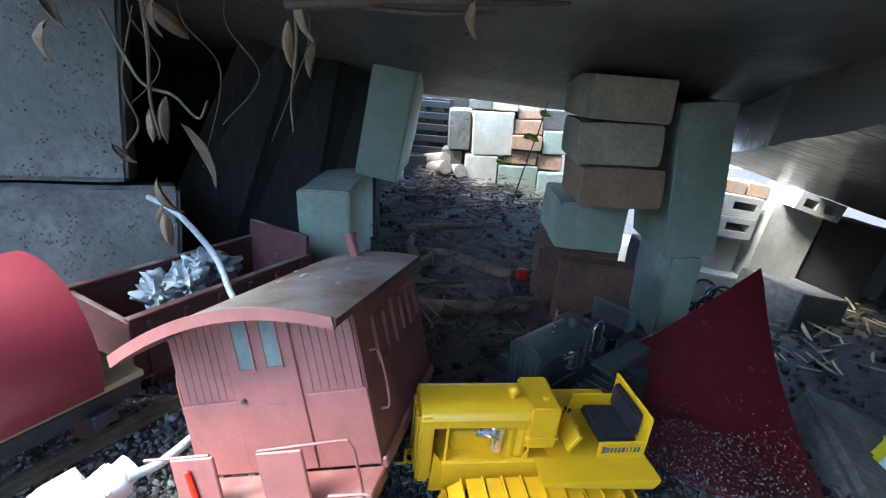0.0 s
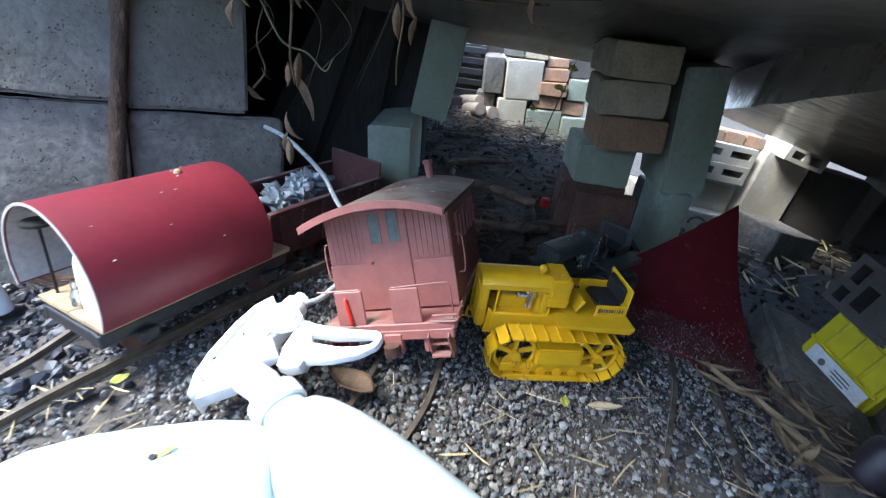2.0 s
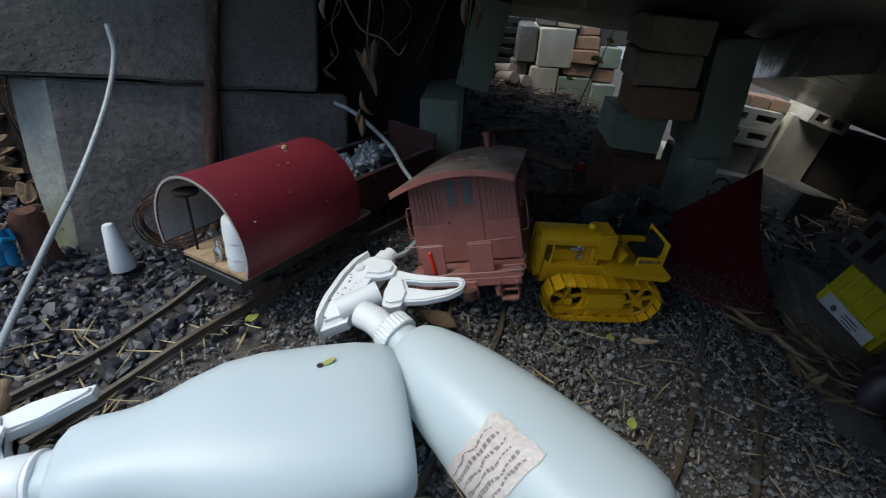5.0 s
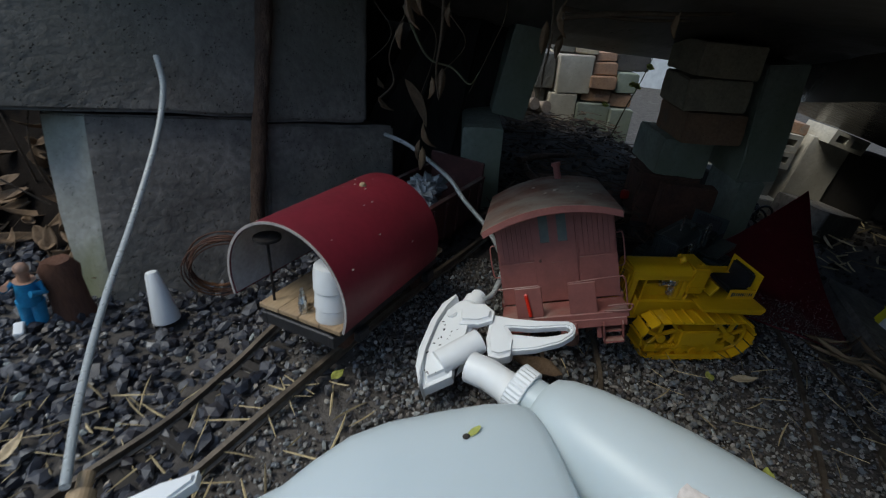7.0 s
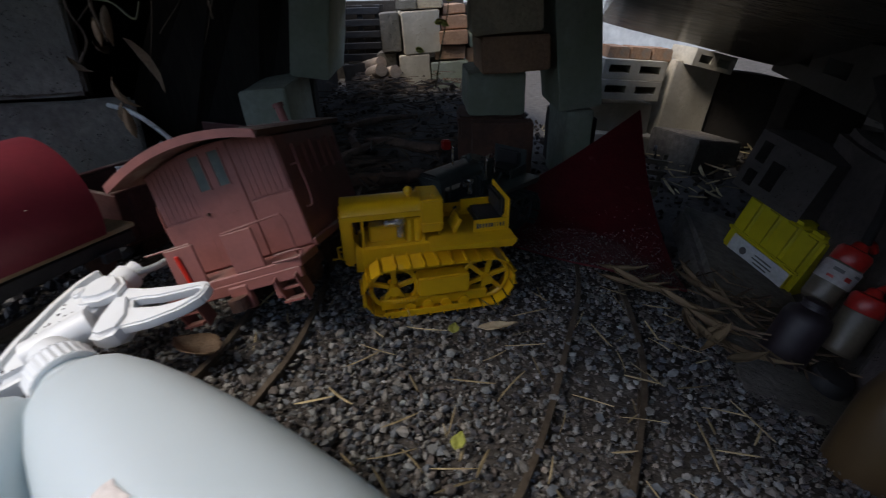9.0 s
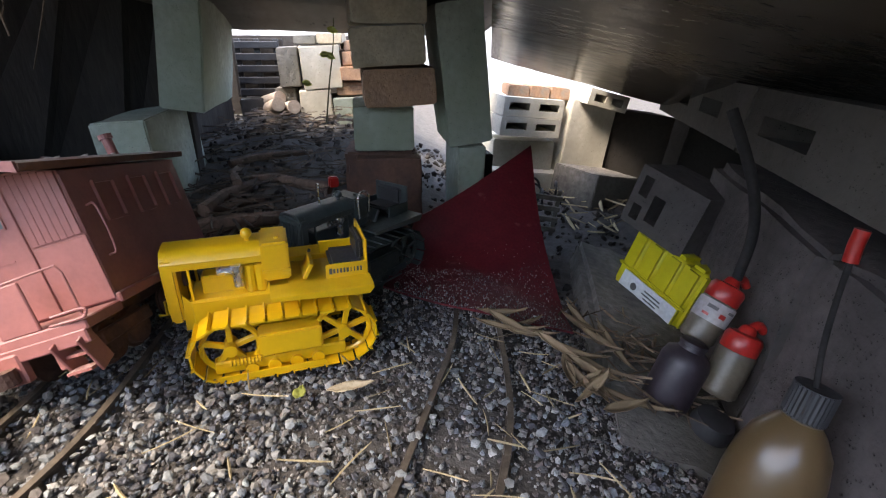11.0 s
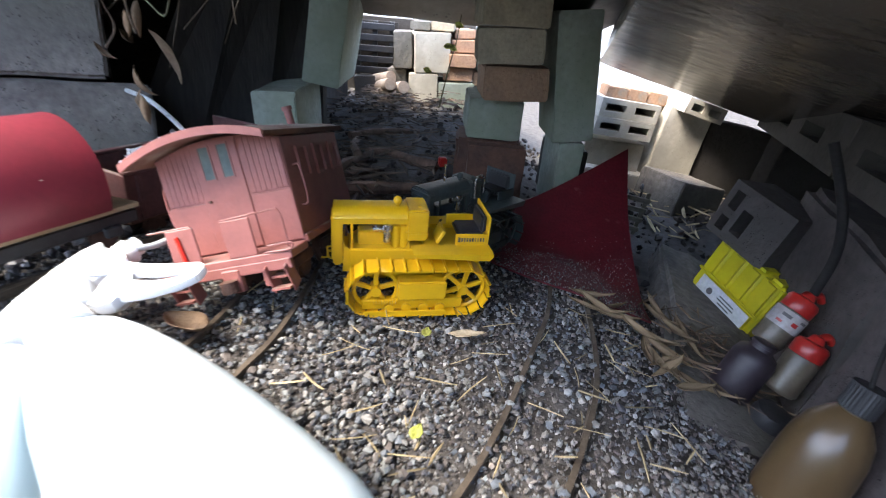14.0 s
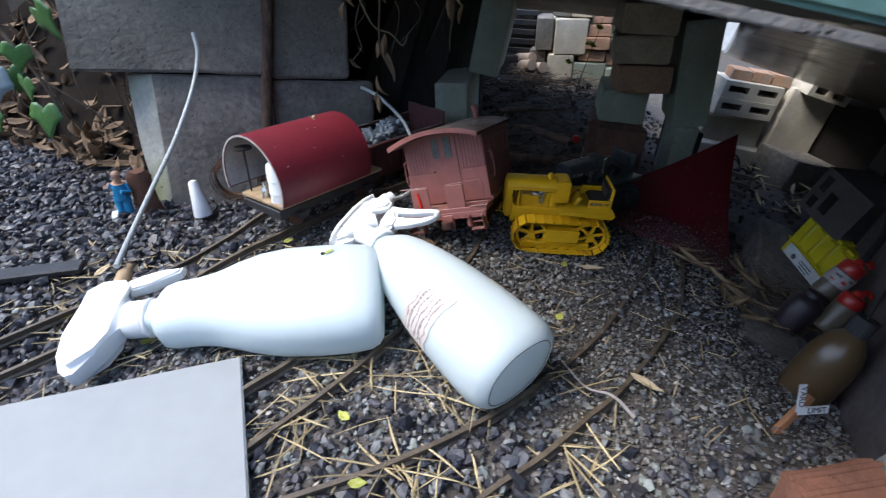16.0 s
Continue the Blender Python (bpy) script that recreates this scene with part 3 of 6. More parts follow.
    bmesh.ops.remove_doubles(b, verts=b.verts, dist=1e-5)
    seen = {}
    for f in b.faces:
        seen.setdefault(frozenset(f.verts), []).append(f)
    bmesh.ops.delete(b, geom=[f for fs in seen.values() if len(fs) > 1 for f in fs], context="FACES")
    box(w - 0.004, 0.004, h - 0.004, at=(0, d / 2 - 0.004, 0), bm=b)
    return b
def hollow(size, slots, m, mt, label, group=""):
    return tagged(part("hollow_block", slotted(*size, slots), mt, m=m), label, "hollow block", group or "hollow blocks")
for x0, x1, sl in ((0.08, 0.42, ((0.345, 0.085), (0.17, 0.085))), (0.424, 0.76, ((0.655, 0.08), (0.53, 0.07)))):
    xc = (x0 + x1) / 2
    hollow((x1 - x0, 0.10, 0.056), [(xc - x, 0.0, w, 0.016) for x, w in sl], RW @ pose(xc, -0.05, 0.205 - 0.02 * (xc - 0.26), 0, 1.2, 0) @ pose(0, 0, 0, 0, 0, 180), M_CONCB, "brownish hollow concrete block on the side wall, darkened for shade")
TIPPED = Matrix.Translation((0.524, 0.462, 0.049)) @ Matrix(((0.305, 0.933, 0.192, 0), (-0.927, 0.34, -0.145, 0), (-0.219, -0.134, 0.967, 0), (0, 0, 0, 1)))
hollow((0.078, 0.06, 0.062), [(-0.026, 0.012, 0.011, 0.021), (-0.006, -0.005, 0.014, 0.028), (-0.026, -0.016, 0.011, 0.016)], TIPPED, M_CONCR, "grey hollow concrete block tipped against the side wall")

# ---- pillars ----
def simple_block(size, x, y, z, mt, rz=0, ry=0, rx=0, label="", seed=0, name="block", cat="concrete block", group="blocks of the pillars"):
    return block(name, size, pose(x, y, z, rx, ry, rz), mt, label, cat, group, seed=seed, bevel=0.0016, wear=0.0006)
simple_block((0.051, 0.10, 0.150), 0.330, 0.647, 0.166, M_CONCG, ry=-7, label="pale green-grey concrete block standing on end", seed=21)
for k, (x, z, mt) in enumerate(((0.2465, 0.2375, M_BRICKT), (0.2475, 0.1965, M_BRICKT), (0.2575, 0.155, M_BRICK))):
    simple_block((0.078, 0.09, 0.0388), x, 0.637 + 0.003 * (k - 1), z, mt, ry=(-1, -3, -2)[k], rz=(2, -2, 1)[k], label="worn clay brick laid flat in the pillar", seed=30 + k, name="brick", cat="brick", group="bricks of the pillar")
simple_block((0.068, 0.10, 0.05), 0.240, 0.66, 0.109, M_CONCG, label="green-grey concrete block under the bricks", seed=23)
simple_block((0.032, 0.09, 0.10), 0.342, 0.65, 0.038, M_CONCG, label="green-grey concrete block at the foot of the pillar", seed=25)
simple_block((0.07, 0.02, 0.09), 0.242, 0.578, 0.040, M_RUST, rz=-3, label="rusty iron plate leaning on the pillar", seed=26, name="iron_plate", cat="plate", group="")
simple_block((0.054, 0.17, 0.16), -0.031, 0.692, 0.043, M_CONCG, ry=-4, label="green-grey concrete block beside the wagon track", seed=27)
simple_block((0.05, 0.16, 0.125), 0.012, 0.772, 0.184, M_CONCG, ry=8, label="green-grey concrete block leaning on the stack", seed=28)

simple_block((0.06, 0.2, 0.24), -0.05, 0.91, 0.1, M_DARKW, rz=-6, label="dark timber baulk behind the green-grey block", seed=29, name="timber_baulk", cat="timber", group="")
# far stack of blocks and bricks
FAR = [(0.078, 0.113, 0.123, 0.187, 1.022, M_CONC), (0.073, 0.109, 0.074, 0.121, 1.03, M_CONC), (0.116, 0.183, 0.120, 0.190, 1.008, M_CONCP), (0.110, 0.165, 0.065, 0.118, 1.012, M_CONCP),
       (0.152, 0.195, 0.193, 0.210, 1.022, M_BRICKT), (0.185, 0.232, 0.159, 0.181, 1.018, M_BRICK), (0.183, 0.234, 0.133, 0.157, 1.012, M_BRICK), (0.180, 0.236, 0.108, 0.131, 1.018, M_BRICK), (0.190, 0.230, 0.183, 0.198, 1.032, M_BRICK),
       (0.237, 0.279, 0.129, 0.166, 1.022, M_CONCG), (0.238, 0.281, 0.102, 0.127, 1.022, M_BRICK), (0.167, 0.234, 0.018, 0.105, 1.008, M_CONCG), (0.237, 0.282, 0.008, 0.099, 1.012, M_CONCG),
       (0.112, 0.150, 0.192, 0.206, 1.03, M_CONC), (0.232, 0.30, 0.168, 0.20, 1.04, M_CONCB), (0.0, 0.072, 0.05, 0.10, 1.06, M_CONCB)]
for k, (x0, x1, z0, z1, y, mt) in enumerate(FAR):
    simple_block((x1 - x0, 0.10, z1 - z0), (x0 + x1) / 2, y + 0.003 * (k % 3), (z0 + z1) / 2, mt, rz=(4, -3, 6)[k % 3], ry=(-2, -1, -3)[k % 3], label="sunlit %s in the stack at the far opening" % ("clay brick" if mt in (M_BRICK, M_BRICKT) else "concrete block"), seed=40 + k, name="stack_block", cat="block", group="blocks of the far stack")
# Added filler: hides bright sky behind the stack where it should stay dark.
simple_block((0.28, 0.08, 0.26), 0.10, 1.16, 0.075, M_CONCB, rz=3, label="dark filler block added behind the stack against the sky gap", seed=58, name="stack_block", cat="block", group="blocks of the far stack")
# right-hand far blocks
# M_CONCB blocks among these hold their shade in the colour.
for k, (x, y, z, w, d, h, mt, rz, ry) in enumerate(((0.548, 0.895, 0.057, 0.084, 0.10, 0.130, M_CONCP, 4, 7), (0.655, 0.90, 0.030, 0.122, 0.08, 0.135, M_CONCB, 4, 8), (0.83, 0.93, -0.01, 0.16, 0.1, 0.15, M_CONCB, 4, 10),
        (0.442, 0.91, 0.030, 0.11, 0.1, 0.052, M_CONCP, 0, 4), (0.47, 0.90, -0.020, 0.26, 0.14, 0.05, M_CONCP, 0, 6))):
    simple_block((w, d, h), x + 0.05, y, z - 0.015, mt, rz=rz, ry=ry, label="brown concrete block by the far opening, darkened for shade" if mt is M_CONCB else "pale sunlit concrete block by the far opening", seed=60 + k, name="far_block", group="blocks by the far opening")

# ---- leaning dark panel ----
panel = thing("leaning_panel", Matrix(), "dark weathered boards leaning at the back", "board panel")
A0, A1, B0, B1 = Vector((-0.24, 0.60, 0.0)), Vector((0.0, 0.72, 0.0)), Vector((-0.105, 0.66, 0.32)), Vector((-0.01, 0.78, 0.31))
for k in range(3):
    q = [A0.lerp(A1, k / 3 + 0.004), A0.lerp(A1, (k + 1) / 3 - 0.004), B0.lerp(B1, (k + 1) / 3 - 0.004), B0.lerp(B1, k / 3 + 0.004)]
    b = bmesh.new()
    off = Vector((0, 0.004 * k, 0))
    lo = [b.verts.new(c + off) for c in q]
    hi = [b.verts.new(c + off + Vector((0.004, 0.008, 0.0))) for c in q]
    b.faces.new(lo), b.faces.new(hi)
    for i in range(4):
        b.faces.new((lo[i], lo[(i + 1) % 4], hi[(i + 1) % 4], hi[i]))
    part("plank", b, M_DARKW, panel)
# Added dark slab where only an unlit hole shows between wall and panel.
b = box(0.9, 0.05, 0.6, at=(-0.53, 0.80, 0.12), rot=pose(0, 0, 0, -12, 0, 12))
tagged(part("wall_back", b, M_SOIL), "dark soil slab added to close the unlit gap behind the wall", "bank", kind="structure")


X90, Y90 = pose(0, 0, 0, 90), pose(0, 0, 0, 0, 90)
rnd = random.Random(5)


# ---- model railway: tracks ----
def rail_bar(points, parent, up):
    pts = spline([(x, y, ground_z(x, y) + up - 0.0055 * smoothstep(0.05, 0.2, y) * smoothstep(-0.06, 0.03, x)) for x, y in points], 10)
    b = bmesh.new()
    prof = [(-0.0022, -0.003), (0.0022, -0.003), (0.0022, -0.002), (0.0007, -0.0012), (0.0007, 0.001), (0.0013, 0.0016), (0.0013, 0.003), (-0.0013, 0.003), (-0.0013, 0.0016), (-0.0007, 0.001), (-0.0007, -0.0012), (-0.0022, -0.002)]
    rings = []
    for k, p in enumerate(pts):
        d = (pts[min(k + 1, len(pts) - 1)] - pts[max(k - 1, 0)]).normalized()
        u = d.cross(Vector((0, 0, 1))).normalized()
        rings.append([b.verts.new(p + 1.45 * (u * q + Vector((0, 0, h)))) for q, h in prof])
    n = len(prof)
    for a, c in zip(rings, rings[1:]):
        for i in range(n):
            b.faces.new((a[i], a[(i + 1) % n], c[(i + 1) % n], c[i]))
    b.faces.new(rings[0]), b.faces.new(rings[-1])
    return part("rail", b, M_RAIL, parent)


def track(left, right, label, up=0.003):
    t = thing("railway_track", Matrix(), label, "model track", "garden railway tracks")
    rail_bar(left, t, up), rail_bar(right, t, up)
    L, R = spline([(*p, 0) for p in left], 10), spline([(*p, 0) for p in right], 10)
    n = int(sum((a - c).length for a, c in zip(L, L[1:])) / 0.018)
    tie = box(0.062, 0.008, 0.005, 0.0008)
    me = bpy.data.meshes.new("sleeper")
    tie.to_mesh(me), tie.free()
    me.materials.append(M_DARKW)
    for k in range(n):
        p, q = L[int((k + 0.5) / n * (len(L) - 1))], R[int((k + 0.5) / n * (len(R) - 1))]
        c = (p + q) / 2
        o = new("sleeper", me)
        o.parent = t
        o.matrix_basis = pose(c.x, c.y, ground_z(c.x, c.y) - 0.0075, rnd.uniform(-3, 3), rnd.uniform(-3, 3), math.degrees(math.atan2(q.y - p.y, q.x - p.x)) + rnd.uniform(-4, 4))
    return t


track([(-0.40, -0.04), *[(-0.314, 0.127), (-0.297, 0.159), (-0.263, 0.203), (-0.235, 0.253)], (-0.195, 0.325), (-0.1, 0.47), (-0.03, 0.6)],
      [(-0.36, -0.06), (-0.29, 0.05), *[(-0.248, 0.119), (-0.225, 0.146), (-0.186, 0.199), (-0.158, 0.251)], (-0.115, 0.335), (-0.045, 0.46), (0.015, 0.58)], "brown model rails half sunk in dark ballast beside the wall", 0.0085)
track([(-0.15, -0.09), (-0.087, 0.034), (-0.061, 0.08), (-0.01, 0.2), (0.018, 0.31), (0.024, 0.6)],
      [(-0.10, -0.11), (-0.055, -0.01), (-0.027, 0.04), (0.010, 0.116), (0.045, 0.215), (0.066, 0.31), (0.074, 0.6)], "brown model rails running under the spray bottles", 0.005)
track([(-0.1, -0.10), (-0.008, -0.038), (0.05, 0.001), (0.107, 0.054), (0.15, 0.105), (0.2, 0.18), (0.246, 0.28), (0.276, 0.36), (0.30, 0.5)],
      [(0.05, -0.09), (0.114, -0.009), (0.152, 0.032), (0.185, 0.073), (0.214, 0.11), (0.26, 0.19), (0.29, 0.26), (0.31, 0.36), (0.335, 0.5)], "brown model rails in gravel leading under the red sheet", 0.004)


# ---- caboose ----
def caboose():
    c = thing("caboose", pose(0.0369, 0.2877, 0.022, -10.7, -16.9, -5.4) @ Matrix.Scale(0.97, 4), "dusty boxcar-red model caboose with arched roof on the track", "model caboose")
    W, Y0, Y1, Z0, Z1 = 0.0515, 0.014, 0.134, 0.042, 0.118
    part("body", box(2 * W - 0.003, Y1 - Y0, Z1 - Z0, 0.001, at=(0, (Y0 + Y1) / 2, (Z0 + Z1) / 2)), M_CAB, c)
    # gable filling under the roof
    n = 14
    arc = [(-W + 2 * W * k / n, Z1 + 0.0085 * (1 - (2 * k / n - 1) ** 2)) for k in range(n + 1)]
    part("gable", plate([(-W + 0.0015, Z1 - 0.002)] + [(x * 0.97, z) for x, z in arc] + [(W - 0.0015, Z1 - 0.002)], Y1 - Y0, m=Matrix.Translation((0, (Y0 + Y1) / 2, 0)) @ X90), M_CAB, c)
    R = W + 0.0035
    loose = Matrix.Translation((-0.0025, 0, Z1)) @ pose(0, 0, 0, 0, -2, 0) @ Matrix.Translation((0, 0, -Z1))
    roof = skin(lambda u, v: (R * (2 * u - 1), -0.012 + v * (Y1 + 0.024), Z1 - 0.001 + 0.0115 * (1 - (2 * u - 1) ** 2)), 18, 10, -0.004)
    part("roof", roof, M_CABR, c, "dusty brown roof with flaking paint", smooth=True, m=loose)
    lip = skin(lambda u, v: (R * (2 * u - 1), -0.0135, Z1 - 0.0015 + 0.0055 * v + 0.0115 * (1 - (2 * u - 1) ** 2)), 18, 1, 0.002)
    part("roof_edge", lip, M_CAB, c, m=loose)
    st = cyl(0.0036, 0.022, at=(0.016, 0.128, Z1 + 0.019), seg=14)
    cyl(0.0048, 0.0035, at=(0.016, 0.128, Z1 + 0.0285), seg=14, bm=st)
    part("chimney", st, M_CAB, c, m=loose)
    # end boards
    lab = Y0 - 0.0012
    for k in range(7):
        for sgn in (-1, 1):
            x = sgn * (0.0212 + 0.0042 * k)
            top = Z1 + 0.0078 * (1 - (x / W) ** 2) - 0.001
            part("board", box(0.00405, 0.0012, top - 0.083, 0.0002, at=(x, Y0 - 0.0003, (top + 0.083) / 2)), M_CAB, c)
    for sgn in (-1, 1):
        part("lower_panel", box(0.031, 0.0012, 0.038, 0.0003, at=(sgn * 0.0345, Y0 - 0.0003, 0.0625)), M_CAB, c)
    dr = part("door", box(0.0365, 0.0014, 0.082, 0.0004, at=(-0.001, Y0 - 0.0004, 0.0845)), M_CAB, c)
    for x in (-0.0085, 0.0065):
        fr = bmesh.new()
        for bx, bz, w, h in ((0, 0.0122, 0.0095, 0.0009), (0, -0.0122, 0.0095, 0.0009), (-0.0043, 0, 0.0009, 0.025), (0.0043, 0, 0.0009, 0.025)):
            box(w, 0.0012, h, at=(x + bx, Y0 - 0.0013, 0.1095 + bz), bm=fr)
        part("window_frame", fr, M_CAB, dr)
        part("pane", box(0.0084, 0.0006, 0.0235, at=(x, Y0 - 0.0013, 0.1095)), M_PANE, dr, "dusty glass pane")
    part("door_knob", cyl(0.0011, 0.002, at=(-0.014, Y0 - 0.002, 0.082), rot=X90, seg=10), M_RUST, dr)
    part("door_rail", box(0.012, 0.0005, 0.0008, at=(0.001, Y0 - 0.0013, 0.079)), M_CAB, dr)
    # end platform with rails, panels, steps
    part("platform", box(2 * W, 0.03, 0.006, 0.0008, at=(0, -0.001, 0.039)), M_CAB, c, "dusty end platform")
    for x in (-0.027, 0.016):
        part("railing_panel", box(0.022, 0.002, 0.027, 0.0006, at=(x, -0.0145, 0.0555)), M_CAB, c)
    part("brake_lever", box(0.0028, 0.0025, 0.021, 0.0008, at=(-0.028, -0.0168, 0.054), rot=pose(0, 0, 0, 0, -6, 0)), M_GLOWRED, c, "bright red brake lever")
    part("hand_rail", tube([(-W, -0.0145, 0.0695), (-0.018, -0.0145, 0.0695)], 0.0007, 6), M_CAB, c)
    part("hand_rail", tube([(0.006, -0.0145, 0.0695), (0.044, -0.0145, 0.0712), (W - 0.003, -0.0145, 0.0712), (W - 0.001, -0.0145, 0.067), (W - 0.001, -0.0145, 0.044)], 0.0007, 6), M_CAB, c)
    part("hand_rail", tube(spline([(0.032, -0.015, 0.0425), (0.05, -0.017, 0.0425), (W + 0.0015, -0.016, 0.0435), (W + 0.0015, -0.016, 0.047), (0.035, -0.0155, 0.047)], 5), 0.0008, 6), M_CAB, c)
    part("end_beam", box(2 * W - 0.004, 0.005, 0.008, 0.0008, at=(0, -0.014, 0.033)), M_CAB, c)
    part("coupler_plate", box(0.014, 0.006, 0.017, 0.001, at=(0.003, -0.0145, 0.026)), M_CAB, c)
    part("coupler", cyl(0.006, 0.008, at=(0.003, -0.022, 0.024), seg=16), M_RUST, c)
    for sgn in (-1, 1):
        stp = thing("steps", Matrix(), "", "")
        stp.parent = c
        for k in range(2):
            part("tread", box(0.014, 0.009, 0.0016, at=(sgn * 0.038, -0.010 - 0.004 * k, 0.024 - 0.008 * k)), M_CAB, stp)
        for q in (-1, 1):
            part("stringer", box(0.0016, 0.012, 0.022, 0.0004, at=(sgn * 0.038 + q * 0.0075, -0.011, 0.024), rot=pose(0, 0, 0, 20)), M_CAB, stp)
    part("bracket", box(0.004, 0.004, 0.012, 0.0006, at=(0.027, -0.012, 0.024)), M_CAB, c)
    for sgn in (-1, 1):
        part("grab_iron", tube(spline([(sgn * W, 0.022, 0.097), (sgn * (W + 0.005), 0.022, 0.095), (sgn * (W + 0.005), 0.022, 0.070), (sgn * W, 0.022, 0.067)], 5), 0.0007, 6), M_CAB, c)
        for k in range(3):
            fr = bmesh.new()
            yy = 0.045 + 0.034 * k
            for by, bz, w, h in ((0, 0.0115, 0.019, 0.0018), (0, -0.0115, 0.019, 0.0018), (-0.009, 0, 0.0018, 0.023), (0.009, 0, 0.0018, 0.023)):
                box(0.002, w, h, at=(sgn * (W - 0.0006), yy + by, 0.098 + bz), bm=fr)
            part("side_window", fr, M_CAB, c)
        part("side_sill", box(0.004, Y1 - Y0, 0.006, 0.0008, at=(sgn * (W - 0.001), (Y0 + Y1) / 2, 0.043)), M_CAB, c)
    for yy in (0.03, 0.056, 0.104, 0.13):
        for sgn in (-1, 1):
            wb = cyl(0.0125, 0.005, at=(sgn * 0.022, yy, 0.0175), rot=Y90, seg=22)
            cyl(0.0145, 0.0012, at=(sgn * 0.0195, yy, 0.0175), rot=Y90, seg=22, bm=wb)
            part("wheel", wb, M_RUST, c)
    for yy in (0.043, 0.117):
        for sgn in (-1, 1):
            part("truck_frame", box(0.004, 0.05, 0.009, 0.001, at=(sgn * 0.027, yy, 0.022)), M_RUST, c)
    part("underframe", box(0.04, 0.13, 0.012, 0.001, at=(0, 0.08, 0.034)), M_RUST, c)
    for x, y, r in ((0.01, 0.06, 0.0022), (0.024, 0.05, 0.0016), (0.03, 0.075, 0.0018), (-0.01, 0.09, 0.0016), (0.038, 0.04, 0.0014), (0.0, 0.05, 0.0015), (0.033, 0.1, 0.0015)):
        bb = bmesh.new()
        bmesh.ops.create_icosphere(bb, subdivisions=1, radius=r, matrix=pose(x, y, Z1 + 0.0035 + 0.0115 * (1 - (x / R) ** 2), 0, 0, 20) @ Matrix.Diagonal((1.4, 1, 0.5, 1)))
        tagged(part("debris_crumb", bb, M_STL, m=c.matrix_basis @ loose), "pale crumb of debris on the caboose roof", "debris", "crumbs on the roof")


M_PANE = mat("dusty_glass", (0.1, 0.125, 0.12), (0.15, 0.18, 0.165), 0.15, 60, 0.02, (0.3, 0.32, 0.3), 0.64)
M_GLOWRED = mat("bright_red_paint", (0.75, 0.03, 0.012), (0.65, 0.025, 0.01), 0.35, 60, 0.02)
caboose()


# ---- crawler tractors ----
def crawler(m, paint, name_label, lettering):
    d = thing("crawler_tractor", m, name_label, "model tractor")
    # hood over the engine
    hood = skin(lambda u, v: (-0.062 + 0.058 * v, 0.0135 * (2 * u - 1), 0.077 + 0.0065 * (1 - abs(2 * u - 1) ** 5.0)), 18, 4, 0.0012)
    part("hood", hood, paint, d, smooth=True)
    for sgn in (-1, 1):
        part("hood_side", box(0.058, 0.0012, 0.0055, 0.0003, at=(-0.033, sgn * 0.0133, 0.0752)), paint, d)
        part("side_frame", plate([(-0.055, 0.03), (-0.03, 0.03), (-0.001, 0.046), (-0.001, 0.058), (-0.004, 0.0505), (-0.05, 0.0505), (-0.0535, 0.056)], 0.002, 0.0003, m=Matrix.Translation((0, sgn * 0.0132, 0)) @ X90), paint, d)
        part("pillar", box(0.0016, 0.0016, 0.024, 0.0003, at=(-0.0475, sgn * 0.0132, 0.0615)), paint, d)
    gr = box(0.008, 0.028, 0.046, 0.0016, at=(-0.0585, 0, 0.0585), seg=2)
    part("radiator", gr, paint, d)
    for k in range(5):
        part("grille_bar", box(0.0014, 0.002, 0.036, 0.0004, at=(-0.063, -0.009 + 0.0045 * k, 0.0585)), paint, d)
    part("tank", box(0.0175, 0.030, 0.027, 0.0015, at=(0.0045, 0, 0.0715), seg=2), paint, d)
    part("tank_band", box(0.018, 0.031, 0.0016, 0.0003, at=(0.0045, 0, 0.0655)), paint, d)
    part("engine_block", box(0.033, 0.012, 0.014, 0.0012, at=(-0.026, 0, 0.056)), paint, d)
    for x in (-0.012, -0.006):
        part("cylinder_housing", cyl(0.0042, 0.02, at=(x, -0.0092, 0.061), seg=14, bevel=0.0008), paint, d)
    mag = cyl(0.0034, 0.011, at=(-0.0195, -0.012, 0.0625), seg=14)
    cyl(0.003, 0.015, at=(-0.024, -0.012, 0.0685), rot=Y90, seg=14, bm=mag)
    cyl(0.0042, 0.004, at=(-0.0195, -0.012, 0.0705), seg=14, bm=mag)
    part("magneto", mag, M_CHROME, d, "bright metal magneto")
    part("hose", tube(spline([(-0.029, -0.013, 0.068), (-0.025, -0.017, 0.0695), (-0.021, -0.0165, 0.067)], 5), 0.0007, 6), M_CHROME, d)
    part("fan_hub", cyl(0.006, 0.002, at=(-0.052, 0, 0.062), rot=Y90, seg=16), M_RUST, d)
    kn = cyl(0.0016, 0.005, at=(-0.0115, -0.004, 0.086), seg=12)
    bmesh.ops.create_uvsphere(kn, u_segments=14, v_segments=8, radius=0.0036, matrix=pose(-0.0115, -0.004, 0.0895))
    part("air_cleaner", kn, paint, d, smooth=True)
    part("filler_cap", cyl(0.0016, 0.002, at=(0.0065, -0.006, 0.0857), seg=12), paint, d)
    for sgn in (-1, 1):
        part("fender", plate([(-0.001, 0), (0.064, 0), (0.064, -0.0025), (0.061, -0.0062), (0.045, -0.0052), (0.0, -0.0026)], 0.018, 0.0004, m=Matrix.Translation((0, sgn * 0.029, 0.0578)) @ X90), paint, d)
        side = part("seat_side", box(0.027, 0.0014, 0.0105, 0.0005, at=(0.0485, sgn * 0.0205, 0.0625)), paint, d)
